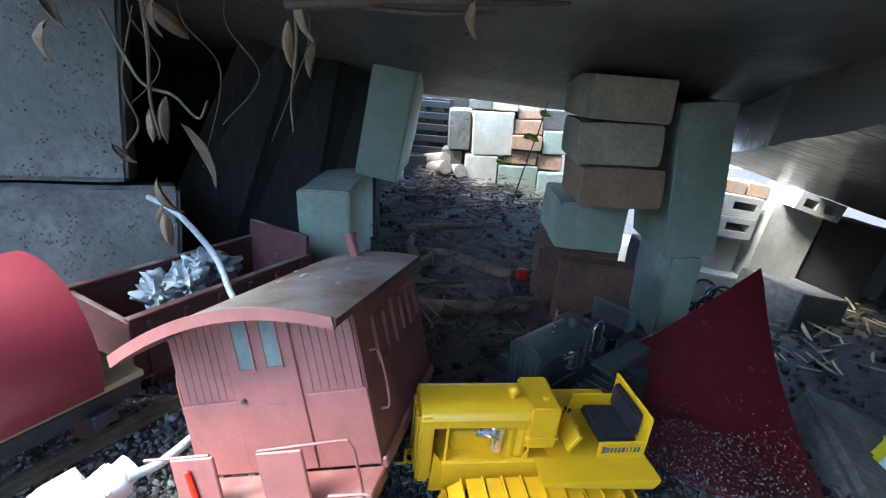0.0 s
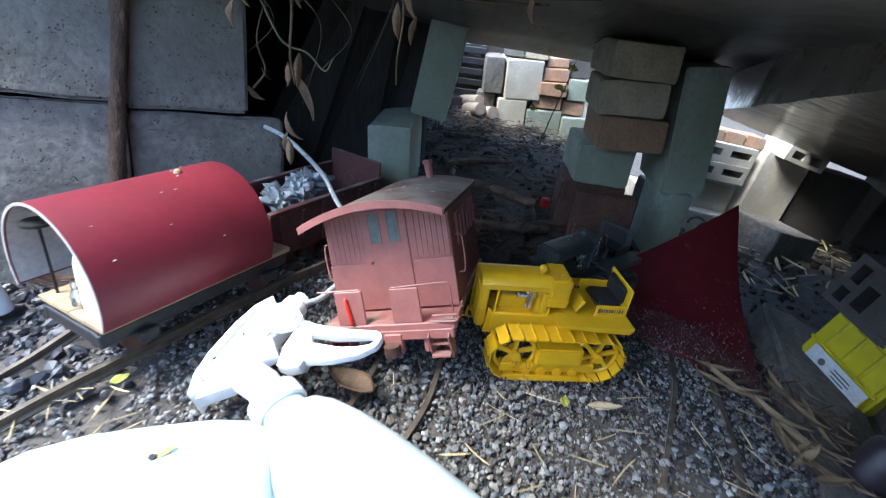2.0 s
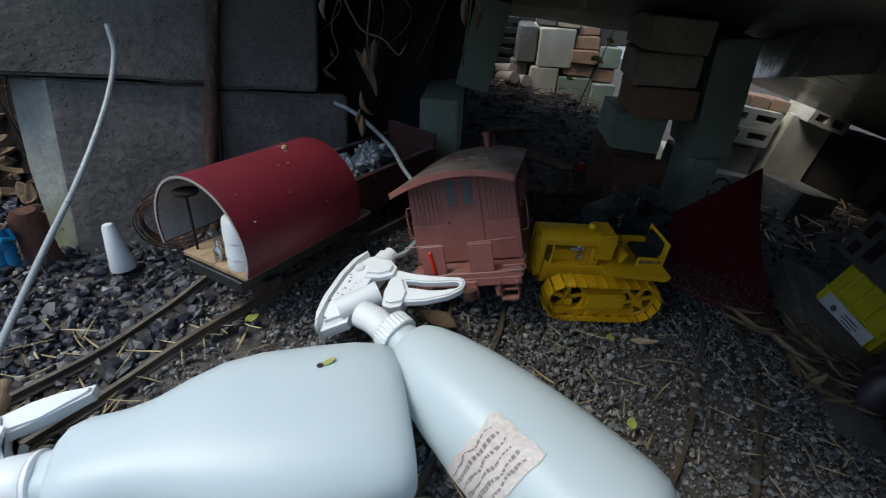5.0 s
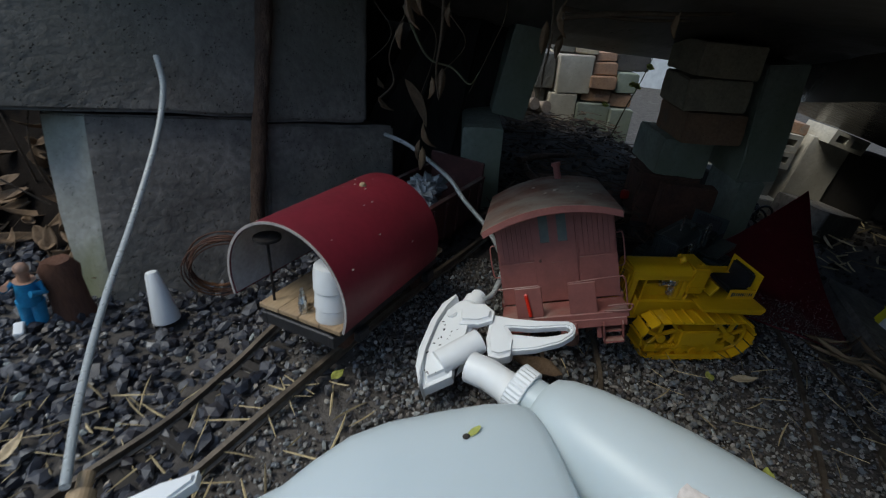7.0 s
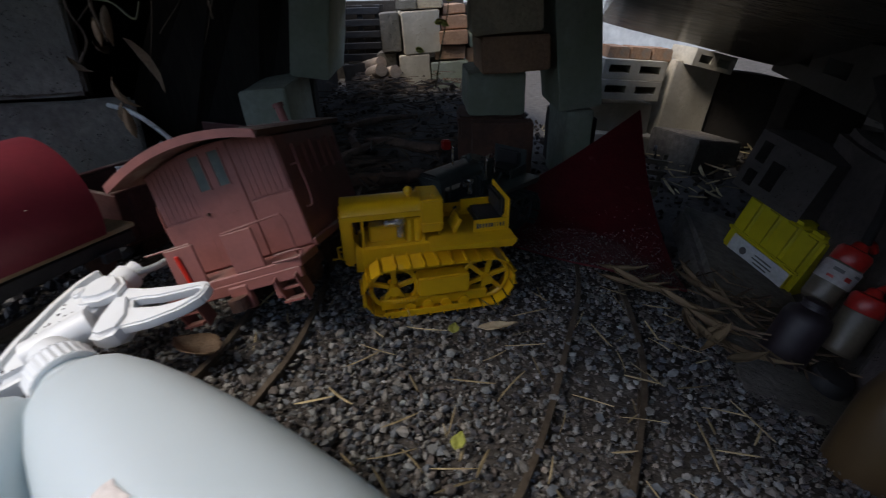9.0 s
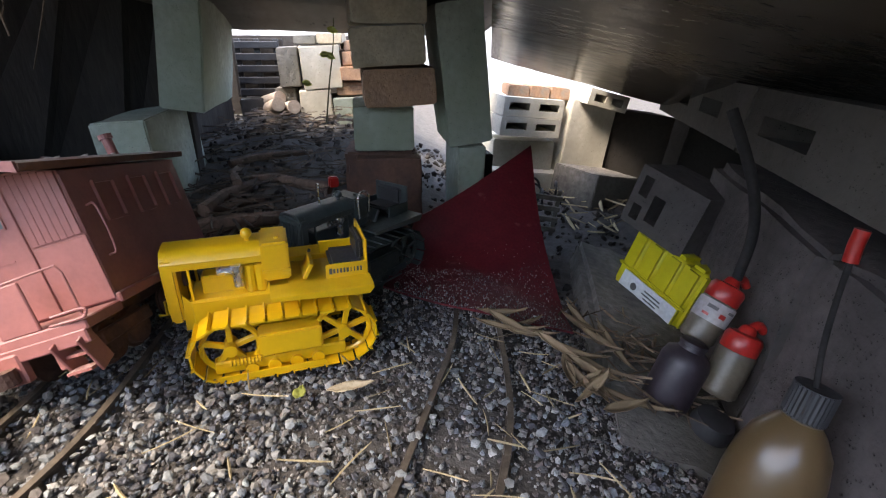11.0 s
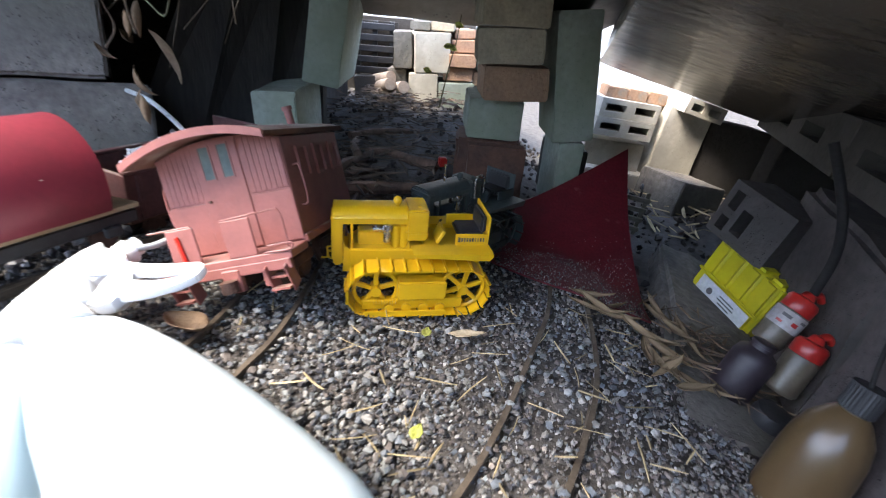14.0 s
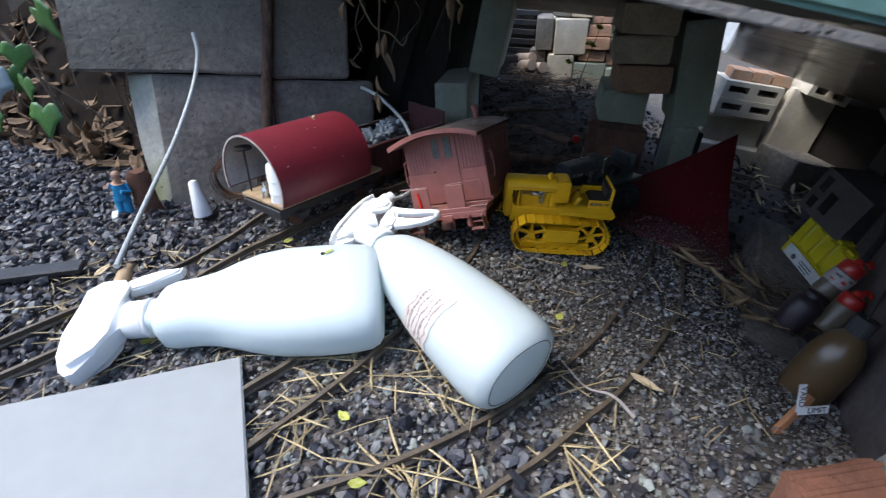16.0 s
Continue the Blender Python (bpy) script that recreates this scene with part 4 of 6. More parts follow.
        if lettering and sgn < 0:
            for k, w in enumerate((0.0028, 0.002, 0.0016, 0.002, 0.0018, 0.0022, 0.0008, 0.0008, 0.0018, 0.0016)):
                part("lettering_bar", box(w * 0.75, 0.0003, 0.0032 if k else 0.0042, at=(0.0382 + 0.00225 * k, -0.02145, 0.0628)), M_INK, side)
    part("seat_back", box(0.0016, 0.042, 0.026, 0.0006, at=(0.0625, 0, 0.07)), paint, d)
    part("seat", box(0.022, 0.03, 0.006, 0.002, at=(0.05, 0, 0.062), seg=2), M_BLACK, d, "black seat cushion")
    part("seat_pad", box(0.005, 0.03, 0.016, 0.002, at=(0.0595, 0, 0.073), seg=2), M_BLACK, d)
    part("floor", box(0.045, 0.036, 0.003, 0.0004, at=(0.033, 0, 0.0535)), paint, d)
    part("dash", box(0.003, 0.02, 0.012, 0.0006, at=(0.024, -0.006, 0.062), rot=pose(0, 0, 0, 0, 28, 0)), paint, d)
    for y, h in ((-0.007, 0.012), (0.004, 0.014), (0.009, 0.011)):
        lv = tube([(0.022, y, 0.055), (0.027, y, 0.055 + h)], 0.0006, 6)
        bmesh.ops.create_icosphere(lv, subdivisions=1, radius=0.0012, matrix=pose(0.027, y, 0.055 + h))
        part("lever", lv, paint if y < 0 else M_BLACK, d)
    part("main_frame", box(0.11, 0.03, 0.018, 0.0015, at=(0.005, 0, 0.042)), paint, d)
    part("starting_crank", tube([(-0.0625, 0, 0.046), (-0.067, 0, 0.046), (-0.067, 0, 0.036), (-0.072, 0, 0.036)], 0.0009, 6), paint, d)
    part("front_hook", tube(spline([(-0.06, 0.004, 0.037), (-0.066, 0.004, 0.04), (-0.066, 0.004, 0.034), (-0.061, 0.004, 0.032)], 4), 0.0009, 6), paint, d)
    if lettering:
        for k in range(10):
            part("lettering_bar", box(0.0003, 0.0022, 0.0015, at=(-0.0637, 0.0, 0.0745 - 0.0029 * k)), M_INK, d)
    # the two tracks
    cz, r, xa, xb = 0.0238, 0.0205, -0.031, 0.0425
    per = 2 * (xb - xa) + 2 * math.pi * r
    shoe = plate([(-0.0046, -0.0007), (-0.0046, 0.0022), (-0.0036, 0.0022), (-0.0036, 0.0006), (0.0046, 0.0006), (0.0046, -0.0007)], 0.0205, m=X90)
    me = bpy.data.meshes.new("track_shoe")
    bmesh.ops.recalc_face_normals(shoe, faces=shoe.faces)
    shoe.to_mesh(me), shoe.free()
    me.materials.append(paint)
    for sgn in (-1, 1):
        yc = sgn * 0.031
        t = new("track")
        t.parent = d
        n = 26
        for k in range(n):
            s_ = per * k / n
            if s_ < xb - xa:
                x, z, a = xb - s_, cz + r, 180
            elif s_ < xb - xa + math.pi * r:
                q = (s_ - (xb - xa)) / r
                x, z, a = xa - r * math.sin(q), cz + r * math.cos(q), 180 + math.degrees(q)
            elif s_ < 2 * (xb - xa) + math.pi * r:
                x, z, a = xa + (s_ - (xb - xa) - math.pi * r), cz - r, 0
            else:
                q = (s_ - 2 * (xb - xa) - math.pi * r) / r
                x, z, a = xb + r * math.sin(q), cz - r * math.cos(q), math.degrees(q)
            o = new("track_shoe", me)
            o.parent = t
            o.matrix_basis = Matrix.Translation((x, yc, z)) @ pose(0, 0, 0, 0, -a, 0) @ pose(0, 0, 0, 180, 0, 0)
        chain = tube([(xa + (xb - xa) * k / 8, yc, cz + r - 0.0025) for k in range(9)], 0.0016, 6)
        tube([(xa + (xb - xa) * k / 8, yc, cz - r + 0.0025) for k in range(9)], 0.0016, 6, bm=chain)
        part("chain", chain, paint, t)
        for x, spokes, rr in ((xa + 0.002, 5, 0.0172), (xb, 6, 0.0178)):
            wheel = "idler_wheel" if spokes == 5 else "sprocket"
            ring = [(rr * math.cos(2 * math.pi * k / 28), rr * math.sin(2 * math.pi * k / 28)) for k in range(29)]
            part(wheel, tube([(x + a, yc, cz + b_) for a, b_ in ring], 0.0019, 6), paint, t)
            part("hub", cyl(0.0042, 0.013, at=(x, yc, cz), rot=X90, seg=14), paint, t)
            for k in range(spokes):
                q = 2 * math.pi * k / spokes + 0.3
                part("spoke", box(rr, 0.0032, 0.0036, 0.0004, at=(x + rr / 2 * math.cos(q), yc, cz + rr / 2 * math.sin(q)), rot=pose(0, 0, 0, 0, -math.degrees(q), 0)), paint, t)
        part("track_frame", box(0.083, 0.008, 0.009, 0.001, at=(0.0015, yc, 0.0105)), paint, t)
        part("spring_housing", box(0.04, 0.014, 0.0165, 0.0014, at=(0.008, yc - 0.001, 0.025), seg=2), paint, t)
        sp = bmesh.new()
        for k in range(9):
            cyl(0.0028, 0.0012, at=(-0.03 + 0.0022 * k, yc - 0.0045, 0.014), rot=Y90, seg=10, bm=sp)
        part("recoil_spring", sp, paint, t)
        for k in range(4):
            part("roller", cyl(0.0042, 0.012, at=(-0.018 + 0.014 * k, yc, 0.0075), rot=X90, seg=12), paint, t)
        part("guard_plate", plate([(-0.04, 0.0), (0.03, 0.0), (0.028, 0.0045), (-0.038, 0.0045)], 0.001, m=Matrix.Translation((0, yc - 0.0095, 0.0035)) @ X90), paint, t)
        for k in range(6):
            part("bolt", cyl(0.0008, 0.0012, at=(-0.01 + 0.006 * k, yc - 0.0045, 0.0145), rot=X90, seg=6), paint, t)
    return d


crawler(pose(0.1463, 0.3531, 0.0044, 1.5, 0.5, 9.9) @ Matrix.Scale(0.98, 4), M_YEL, "bright yellow model crawler tractor with spoked track wheels", True)
gr = crawler(pose(0.196, 0.457, -0.001, 0, 0, 44) @ Matrix.Scale(0.95, 4), M_GRN, "dull grey-green model crawler tractor behind the yellow one", False)
part("exhaust_rod", tube([(-0.03, 0.0, 0.084), (-0.03, 0.0, 0.103)], 0.0011, 6), M_CHROME, gr, "bare metal rod")
part("rail", tube(spline([(0.0, -0.017, 0.066), (0.0, -0.017, 0.088), (0.012, -0.017, 0.088), (0.013, -0.017, 0.07)], 5), 0.0010, 6), M_CHROME, gr, "thin bare metal rail")


# ---- half-barrel wagon ----
def barrel_wagon():
    w = thing("barrel_wagon", pose(-0.1863, 0.2448, 0.0552, -0.7, -3.6, -25.4) @ Matrix.Scale(0.944, 4), "dark red half-pipe cover on a wooden flat wagon", "model wagon")
    R, Lg = 0.0575, 0.14
    sh = skin(lambda u, v: (R * math.sin((u - 0.5) * 3.8), Lg * v, 0.03 + R * 0.98 * math.cos((u - 0.5) * 3.8)), 36, 14, 0.0016)
    for f in sh.faces:
        f.material_index = 0
    cov = part("cover", sh, [M_REDP, M_INNER], w, "curved cover painted dark red", smooth=True)
    inn = skin(lambda u, v: ((R - 0.002) * math.sin((u - 0.5) * 3.76), 0.001 + (Lg - 0.002) * v, 0.03 + (R - 0.002) * 0.98 * math.cos((u - 0.5) * 3.76)), 36, 8, 0.0004)
    part("lining", inn, M_INNER, cov, "pale dusty inside of the cover", smooth=True)
    part("lining", skin(lambda u, v: ((R - 0.0018 + 0.0021 * v) * math.sin((u - 0.5) * 3.8), -0.0008, 0.03 + (R - 0.0018 + 0.0021 * v) * 0.98 * math.cos((u - 0.5) * 3.8)), 36, 1, 0.0006), M_INNER, cov, "pale cut edge")
    for k in range(4):
        x = -0.02 + 0.02 * k
        part("deck_plank", box(0.0194, 0.165, 0.004, 0.0005, at=(x, 0.0835, 0.009 + 0.0003 * (k % 2))), M_WOOD, w)
    part("side_sill", box(0.006, 0.166, 0.011, 0.001, at=(0.041, 0.0835, -0.0015)), M_BLACK, w)
    part("side_sill", box(0.006, 0.166, 0.011, 0.001, at=(-0.025, 0.0835, -0.0015)), M_BLACK, w)
    part("end_sill", box(0.070, 0.006, 0.011, 0.001, at=(0.008, 0.004, -0.0015)), M_BLACK, w)
    part("end_sill", box(0.070, 0.006, 0.011, 0.001, at=(0.008, 0.162, -0.0015)), M_BLACK, w)
    for y in (0.03, 0.14):
        for sgn in (-1, 1):
            part("wheel", cyl(0.0115, 0.005, at=(0.008 + sgn * 0.024, y, -0.015), rot=Y90, seg=20), M_RUST, w)
            part("axle_box", box(0.006, 0.014, 0.009, 0.001, at=(0.008 + sgn * 0.04, y, -0.008)), M_BLACK, w)
    post = cyl(0.0011, 0.06, at=(-0.022, 0.01, 0.038), seg=10)
    cyl(0.0105, 0.0022, at=(-0.022, 0.01, 0.066), seg=18, bm=post)
    cyl(0.006, 0.002, at=(-0.022, 0.01, 0.009), seg=16, bm=post)
    part("lamp_stand", post, M_BLACKR, w, "dark metal stand with a round top")
    for k, (x, y, h) in enumerate(((0.004, 0.014, 0.02), (0.0095, 0.008, 0.023))):
        part("small_bottle", lathe([(0.0035, 0.008), (0.0036, 0.008 + h * 0.55), (0.0016, 0.008 + h * 0.75), (0.0016, 0.008 + h), (0.0005, 0.0082 + h)], 12), M_CHROME, w, m=pose(x, y, 0)) if k else part("small_bottle", lathe([(0.0033, 0.008), (0.0034, 0.019), (0.0015, 0.024), (0.0015, 0.028), (0.0005, 0.0282)], 12), M_CHROME, w, m=pose(x, y, 0))
    can = lathe([(0.0125, 0.008), (0.0135, 0.010), (0.0128, 0.021), (0.0136, 0.022), (0.0128, 0.036), (0.0136, 0.037), (0.013, 0.052), (0.012, 0.056), (0.004, 0.0565)], 22)
    part("oil_drum", can, M_WHITE, w, "small white ribbed drum", m=pose(0.032, 0.016, 0), smooth=True)
    bb = bmesh.new()
    bmesh.ops.create_icosphere(bb, subdivisions=2, radius=0.0032, matrix=pose(0.002, 0.1, 0.0865))
    part("knob", bb, M_WOOD, w, "brown knob on the crown")
    rr = random.Random(12)
    for k in range(18):
        a, y = rr.uniform(-0.9, 1.3), rr.uniform(0.01, 0.14)
        bb = bmesh.new()
        bmesh.ops.create_icosphere(bb, subdivisions=1, radius=rr.uniform(0.0005, 0.0011), matrix=pose(R * math.sin(a), y, 0.03 + R * 0.98 * math.cos(a) + 0.0002) @ Matrix.Diagonal((1, 1.6, 0.6, 1)))
        tagged(part("debris_crumb", bb, M_STL, m=w.matrix_basis.copy()), "tiny pale crumb of debris on the red cover", "debris", "crumbs on the cover")


barrel_wagon()


# ---- open wagon with debris ----
def gondola():
    g = thing("gondola_wagon", pose(-0.143, 0.42, 0.010, 0, 0, -28), "brown open model wagon loaded with pale crumpled scraps", "model wagon")
    Wd, Lg, H = 0.038, 0.165, 0.045
    for sgn in (-1, 1):
        part("side", box(0.004, Lg, H, 0.0008, at=(sgn * Wd, Lg / 2, 0.02 + H / 2)), M_GON, g)
        for k in range(6):
            part("rib", box(0.003, 0.004, H - 0.004, 0.0005, at=(sgn * (Wd + 0.003), 0.012 + 0.028 * k, 0.02 + H / 2)), M_GON, g)
        part("top_rim", box(0.006, Lg, 0.003, 0.0006, at=(sgn * Wd, Lg / 2, 0.0215 + H)), M_GON, g)
    part("end", box(2 * Wd, 0.004, H, 0.0008, at=(0, 0.002, 0.02 + H / 2)), M_GON, g)
    part("end", box(2 * Wd, 0.004, H + 0.02, 0.0008, at=(0, Lg - 0.002, 0.03 + H / 2)), M_GON, g)
    part("floor", box(2 * Wd, Lg, 0.004, at=(0, Lg / 2, 0.02)), M_RUST, g)
    part("underframe", box(0.03, Lg, 0.01, at=(0, Lg / 2, 0.012)), M_RUST, g)
    for y in (0.03, 0.06, 0.11, 0.14):
        for sgn in (-1, 1):
            part("wheel", cyl(0.0115, 0.005, at=(sgn * 0.023, y, 0.002), rot=Y90, seg=20), M_RUST, g)
    return g


gon = gondola()
def crumple(size, seed, at):
    b = bmesh.new()
    bmesh.ops.create_icosphere(b, subdivisions=4, radius=1)
    for v in b.verts:
        k = 1 + 0.9 * noise.noise(v.co * 1.9 + Vector((seed, 0, 0))) + 0.7 * abs(noise.noise(v.co * 3.7 + Vector((0, seed, 0)))) - 0.5 * abs(noise.noise(v.co * 8.3 + Vector((0, 0, seed))))
        v.co = Vector((v.co.x * size[0], v.co.y * size[1], v.co.z * size[2])) * k
    return b
for k, (sz, at) in enumerate((((0.016, 0.019, 0.015), (0.004, 0.085, 0.066)), ((0.012, 0.013, 0.011), (0.016, 0.06, 0.066)), ((0.014, 0.015, 0.008), (-0.012, 0.055, 0.056)), ((0.010, 0.014, 0.009), (0.008, 0.04, 0.058)))):
    tagged(part("crumpled_scrap", crumple(sz, k * 2.3, at), M_SCRAP, m=gon.matrix_basis @ pose(*at, 10 * k, 5, 40 * k), smooth=True), "crumpled pale grey scrap lying in the wagon", "scrap", "scraps in the wagon")

# ---- spray bottles ----
def ribbed_cap(r, h, n=28):
    b = bmesh.new()
    out = []
    for k in range(n * 2):
        q = math.pi * k / n
        rr = r + (0.0005 if k % 2 else -0.0002)
        out.append((rr * math.cos(q), rr * math.sin(q)))
    return plate(out, h, 0.0006, bm=b)


def spray_bottle_a():
    o = thing("spray_bottle", pose(-0.2016, 0.0716, 0.0270, 12.0, -5, 17.8), "milky white plastic spray bottle lying on its side", "spray bottle", "spray bottles")
    st = [(0.008, 0, 0.0, 0.0145, 0.0145), (0.016, 0, 0, 0.0155, 0.0155), (0.018, 0, 0, 0.022, 0.019), (0.022, 0.0, 0, 0.0265, 0.022), (0.03, 0.001, 0, 0.0285, 0.024), (0.05, 0.002, 0, 0.0290, 0.0255), (0.065, 0.003, 0, 0.032, 0.027), (0.082, 0.005, 0, 0.0395, 0.029),
          (0.102, 0.006, 0, 0.0475, 0.0305), (0.124, 0.005, 0, 0.0520, 0.0315), (0.155, 0.003, 0, 0.0535, 0.032), (0.182, 0.002, 0, 0.0530, 0.032), (0.199, 0.001, 0, 0.0505, 0.031), (0.206, 0.001, 0, 0.0465, 0.0285), (0.2095, 0.001, 0, 0.041, 0.024), (0.2105, 0.001, 0, 0.032, 0.017)]
    part("bottle", loft(st, 48, 2.9), M_BOT, o, "milky translucent bottle body", smooth=True)
    part("screw_cap", lathe([(0.0145, -0.0125), (0.0160, -0.012), (0.0166, -0.009), (0.0168, 0.002), (0.0162, 0.004)], 36, rot=Y90), M_WHITE, o, "smooth white screw cap", smooth=True)
    part("neck_ring", lathe([(0.0165, -0.0015), (0.0178, -0.0005), (0.0178, 0.0015), (0.0165, 0.0025)], 30, rot=Y90), M_WHITE, o, m=pose(0.0062, 0, 0), smooth=True)
    head = [(-0.012, 0.0125), (-0.012, -0.0125), (-0.017, -0.021), (-0.023, -0.037), (-0.034, -0.056), (-0.040, -0.0575), (-0.046, -0.053), (-0.055, -0.037), (-0.0595, -0.014), (-0.058, 0.008), (-0.052, 0.028), (-0.046, 0.041), (-0.043, 0.0435), (-0.027, 0.0435), (-0.024, 0.04), (-0.021, 0.028)]
    part("trigger_head", plate(head, 0.027, 0.006), M_WHITE, o, smooth=True)
    trig = [(-0.027, 0.0435), (-0.022, 0.030), (-0.004, 0.0375), (0.020, 0.0500), (0.021, 0.0565), (0.004, 0.0530), (-0.012, 0.0485)]
    part("trigger", plate(trig, 0.012, 0.002), M_WHITE, o, smooth=True)
    part("nozzle", cyl(0.0068, 0.018, at=(-0.036, 0.0515, 0), rot=X90, seg=22, bevel=0.0008), M_TAN, o, "tan nozzle collar")
    part("nozzle_tip", cyl(0.0040, 0.012, at=(-0.036, 0.0645, 0), rot=X90, seg=16), M_TAN, o)
    return o


M_TAN = mat("tan_plastic", (0.42, 0.3, 0.17), (0.36, 0.25, 0.14), 0.5, 50, 0.1)
bot_a = spray_bottle_a()
bit = skin(lambda u, v: (0.009 * (u - 0.5), 0.004 * (v - 0.5) * math.sin(math.pi * (0.1 + 0.8 * u)), 0.0009 + 0.0012 * u * u), 6, 3, 0.0003)
tagged(part("leaf_scrap", bit, M_YGLEAF, m=bot_a.matrix_basis @ pose(0.166, 0.03, 0.0302, -12, 0, 20), smooth=True), "tiny yellow-green leaf scrap on the white bottle", "leaf")
bit = bmesh.new()
bmesh.ops.create_icosphere(bit, subdivisions=2, radius=0.0018)
tagged(part("soil_crumb", bit, M_SOIL, m=bot_a.matrix_basis @ pose(0.166, 0.03, 0.0302) @ pose(-0.005, -0.0015, 0.001) @ Matrix.Diagonal((1.2, 0.9, 0.7, 1))), "dark soil crumb on the white bottle", "soil")


def spray_bottle_b():
    m = pose(-0.0156, 0.187, 0.064, 0, 7.5, -38) @ Matrix.Diagonal((0.925, 0.945, 0.935, 1))
    o = thing("spray_bottle", m, "milky white plastic spray bottle with a torn paper label", "spray bottle", "spray bottles")
    st = [(-0.004, 0, 0, 0.013, 0.013), (0.006, 0, 0, 0.0135, 0.0135), (0.009, 0, 0, 0.02, 0.019), (0.018, 0, 0, 0.025, 0.024), (0.035, 0, 0, 0.0305, 0.029), (0.06, 0, 0, 0.036, 0.034), (0.09, 0, 0, 0.0405, 0.038), (0.12, 0, 0, 0.0435, 0.0405), (0.15, 0, 0, 0.0455, 0.042), (0.178, 0, 0, 0.046, 0.0425),
          (0.19, 0, 0, 0.0445, 0.041), (0.197, 0, 0, 0.0405, 0.0372), (0.2, 0, 0, 0.0365, 0.0335), (0.1992, 0, 0, 0.0345, 0.0315), (0.1994, 0, 0, 0.032, 0.0292), (0.2004, 0, 0, 0.024, 0.0215), (0.2010, 0, 0, 0.012, 0.0105)]
    part("bottle", loft(st, 48, 2.3), M_BOT, o, "milky translucent bottle body", smooth=True)
    def rim(k):
        a = 2 * math.pi * k / 60
        c, s_ = math.cos(a), math.sin(a)
        q = (abs(c) ** 2.3 + abs(s_) ** 2.3) ** (-1 / 2.3)
        return Vector((0.1994, 0.0348 * q * c, 0.0318 * q * s_))
    part("base_ring", tube([rim(k) for k in range(61)], 0.0009, 6, taper=lambda t: 0.55 + 0.6 * abs(noise.noise(Vector((t * 9, 3, 1))))), M_GRIME, o, "grimy ring round the bottle base", smooth=True)
    # torn label hugging the body
    def lab(u, v):
        x = 0.094 + 0.036 * v + 0.0025 * noise.noise(Vector((u * 7, v * 7, 2))) + 0.006 * (u - 0.5)
        k = (x - 0.09) / 0.03
        hw, hh = (0.0405 + 0.003 * k, 0.038 + 0.0025 * k) if k < 1 else (0.0435 + 0.002 * (k - 1), 0.0405 + 0.0015 * (k - 1))
        a = math.radians(-22 + 88 * u + 3 * noise.noise(Vector((u * 5, v * 5, 7))))
        c, s_ = math.cos(-a + math.pi), math.sin(a)
        k = (abs(c) ** 2.3 + abs(s_) ** 2.3) ** (-1 / 2.3)
        return (x, -(hw + 0.0004) * k * -c, (hh + 0.0004) * k * s_)
    lb = part("paper_label", skin(lab, 24, 10, 0.0003), M_PAPER, o, "torn faded paper label", smooth=True)
    rr = random.Random(3)
    for row in range(6):
        u0 = 0.12
        while u0 < 0.86:
            w = rr.uniform(0.012, 0.045)
            v0 = 0.1 + 0.145 * row
            def bar(u, v, u0=u0, w=w, v0=v0):
                p = Vector(lab(u0 + w * u, v0 + 0.045 * v))
                return p + Vector((0, p.y, p.z)).normalized() * 0.0004
            part("print_bar", skin(bar, 2, 1, 0.0002), M_FADE, lb)
            u0 += w + rr.uniform(0.008, 0.02)
    part("neck_collar", ribbed_cap(0.0155, 0.012), M_WHITE, o, "white neck collar", m=pose(-0.008, 0, 0.001, 0, 90, 0))
    inv = m.inverted()
    def W(*p):
        return inv @ Vector(p)
    stem = tube([W(-0.020, 0.187, 0.056), W(-0.028, 0.203, 0.055), W(-0.040, 0.215, 0.054), W(-0.052, 0.222, 0.053)], 0.0118, 18)
    part("stem", stem, M_WHITE, o, smooth=True)
    # curved shroud
    s0, n0, g0 = Vector((-0.077, 0.221, 0.034)), Vector((-0.043, 0.290, 0.058)), Vector((0.033, 0.245, 0.068))
    e1 = (n0 - s0).normalized()
    e2 = (g0 - s0 - e1 * (g0 - s0).dot(e1)).normalized()
    e3 = e1.cross(e2)
    fr = inv @ Matrix(((e1.x, e2.x, e3.x, s0.x), (e1.y, e2.y, e3.y, s0.y), (e1.z, e2.z, e3.z, s0.z), (0, 0, 0, 1)))
    horn = [(-0.008, -0.002), (0.003, -0.0115), (0.018, -0.0175), (0.045, -0.0225), (0.062, -0.0225), (0.074, -0.018), (0.080, -0.011), (0.078, 0.003), (0.062, 0.007), (0.044, 0.006), (0.024, 0.006), (0.009, 0.012)]
    part("trigger_head", plate(horn, 0.019, 0.005, m=fr), M_WHITE, o, smooth=True)
    rib = plate([(-0.0097, -0.003), (0.003, -0.0134), (0.018, -0.0194), (0.045, -0.0245), (0.064, -0.0245), (0.077, -0.019), (0.075, -0.016), (0.063, -0.0205), (0.046, -0.0205), (0.020, -0.0155), (0.005, -0.0095)], 0.024, 0.001, m=fr)
    part("head_ridge", rib, M_WHITE, o, smooth=True)
    nzl = cyl(0.0092, 0.010, at=(0.0805, -0.006, 0), rot=Y90, seg=20, bevel=0.001)
    cyl(0.0066, 0.006, at=(0.0885, -0.006, 0), rot=Y90, seg=20, bm=nzl)
    bmesh.ops.transform(nzl, matrix=fr, verts=nzl.verts)
    part("nozzle_collar", nzl, M_WHITE, o, smooth=True)
    part("pivot_stud", cyl(0.0042, 0.004, at=(0.058, -0.013, -0.0105), seg=18, bevel=0.0008), M_WHITE, o, m=fr)
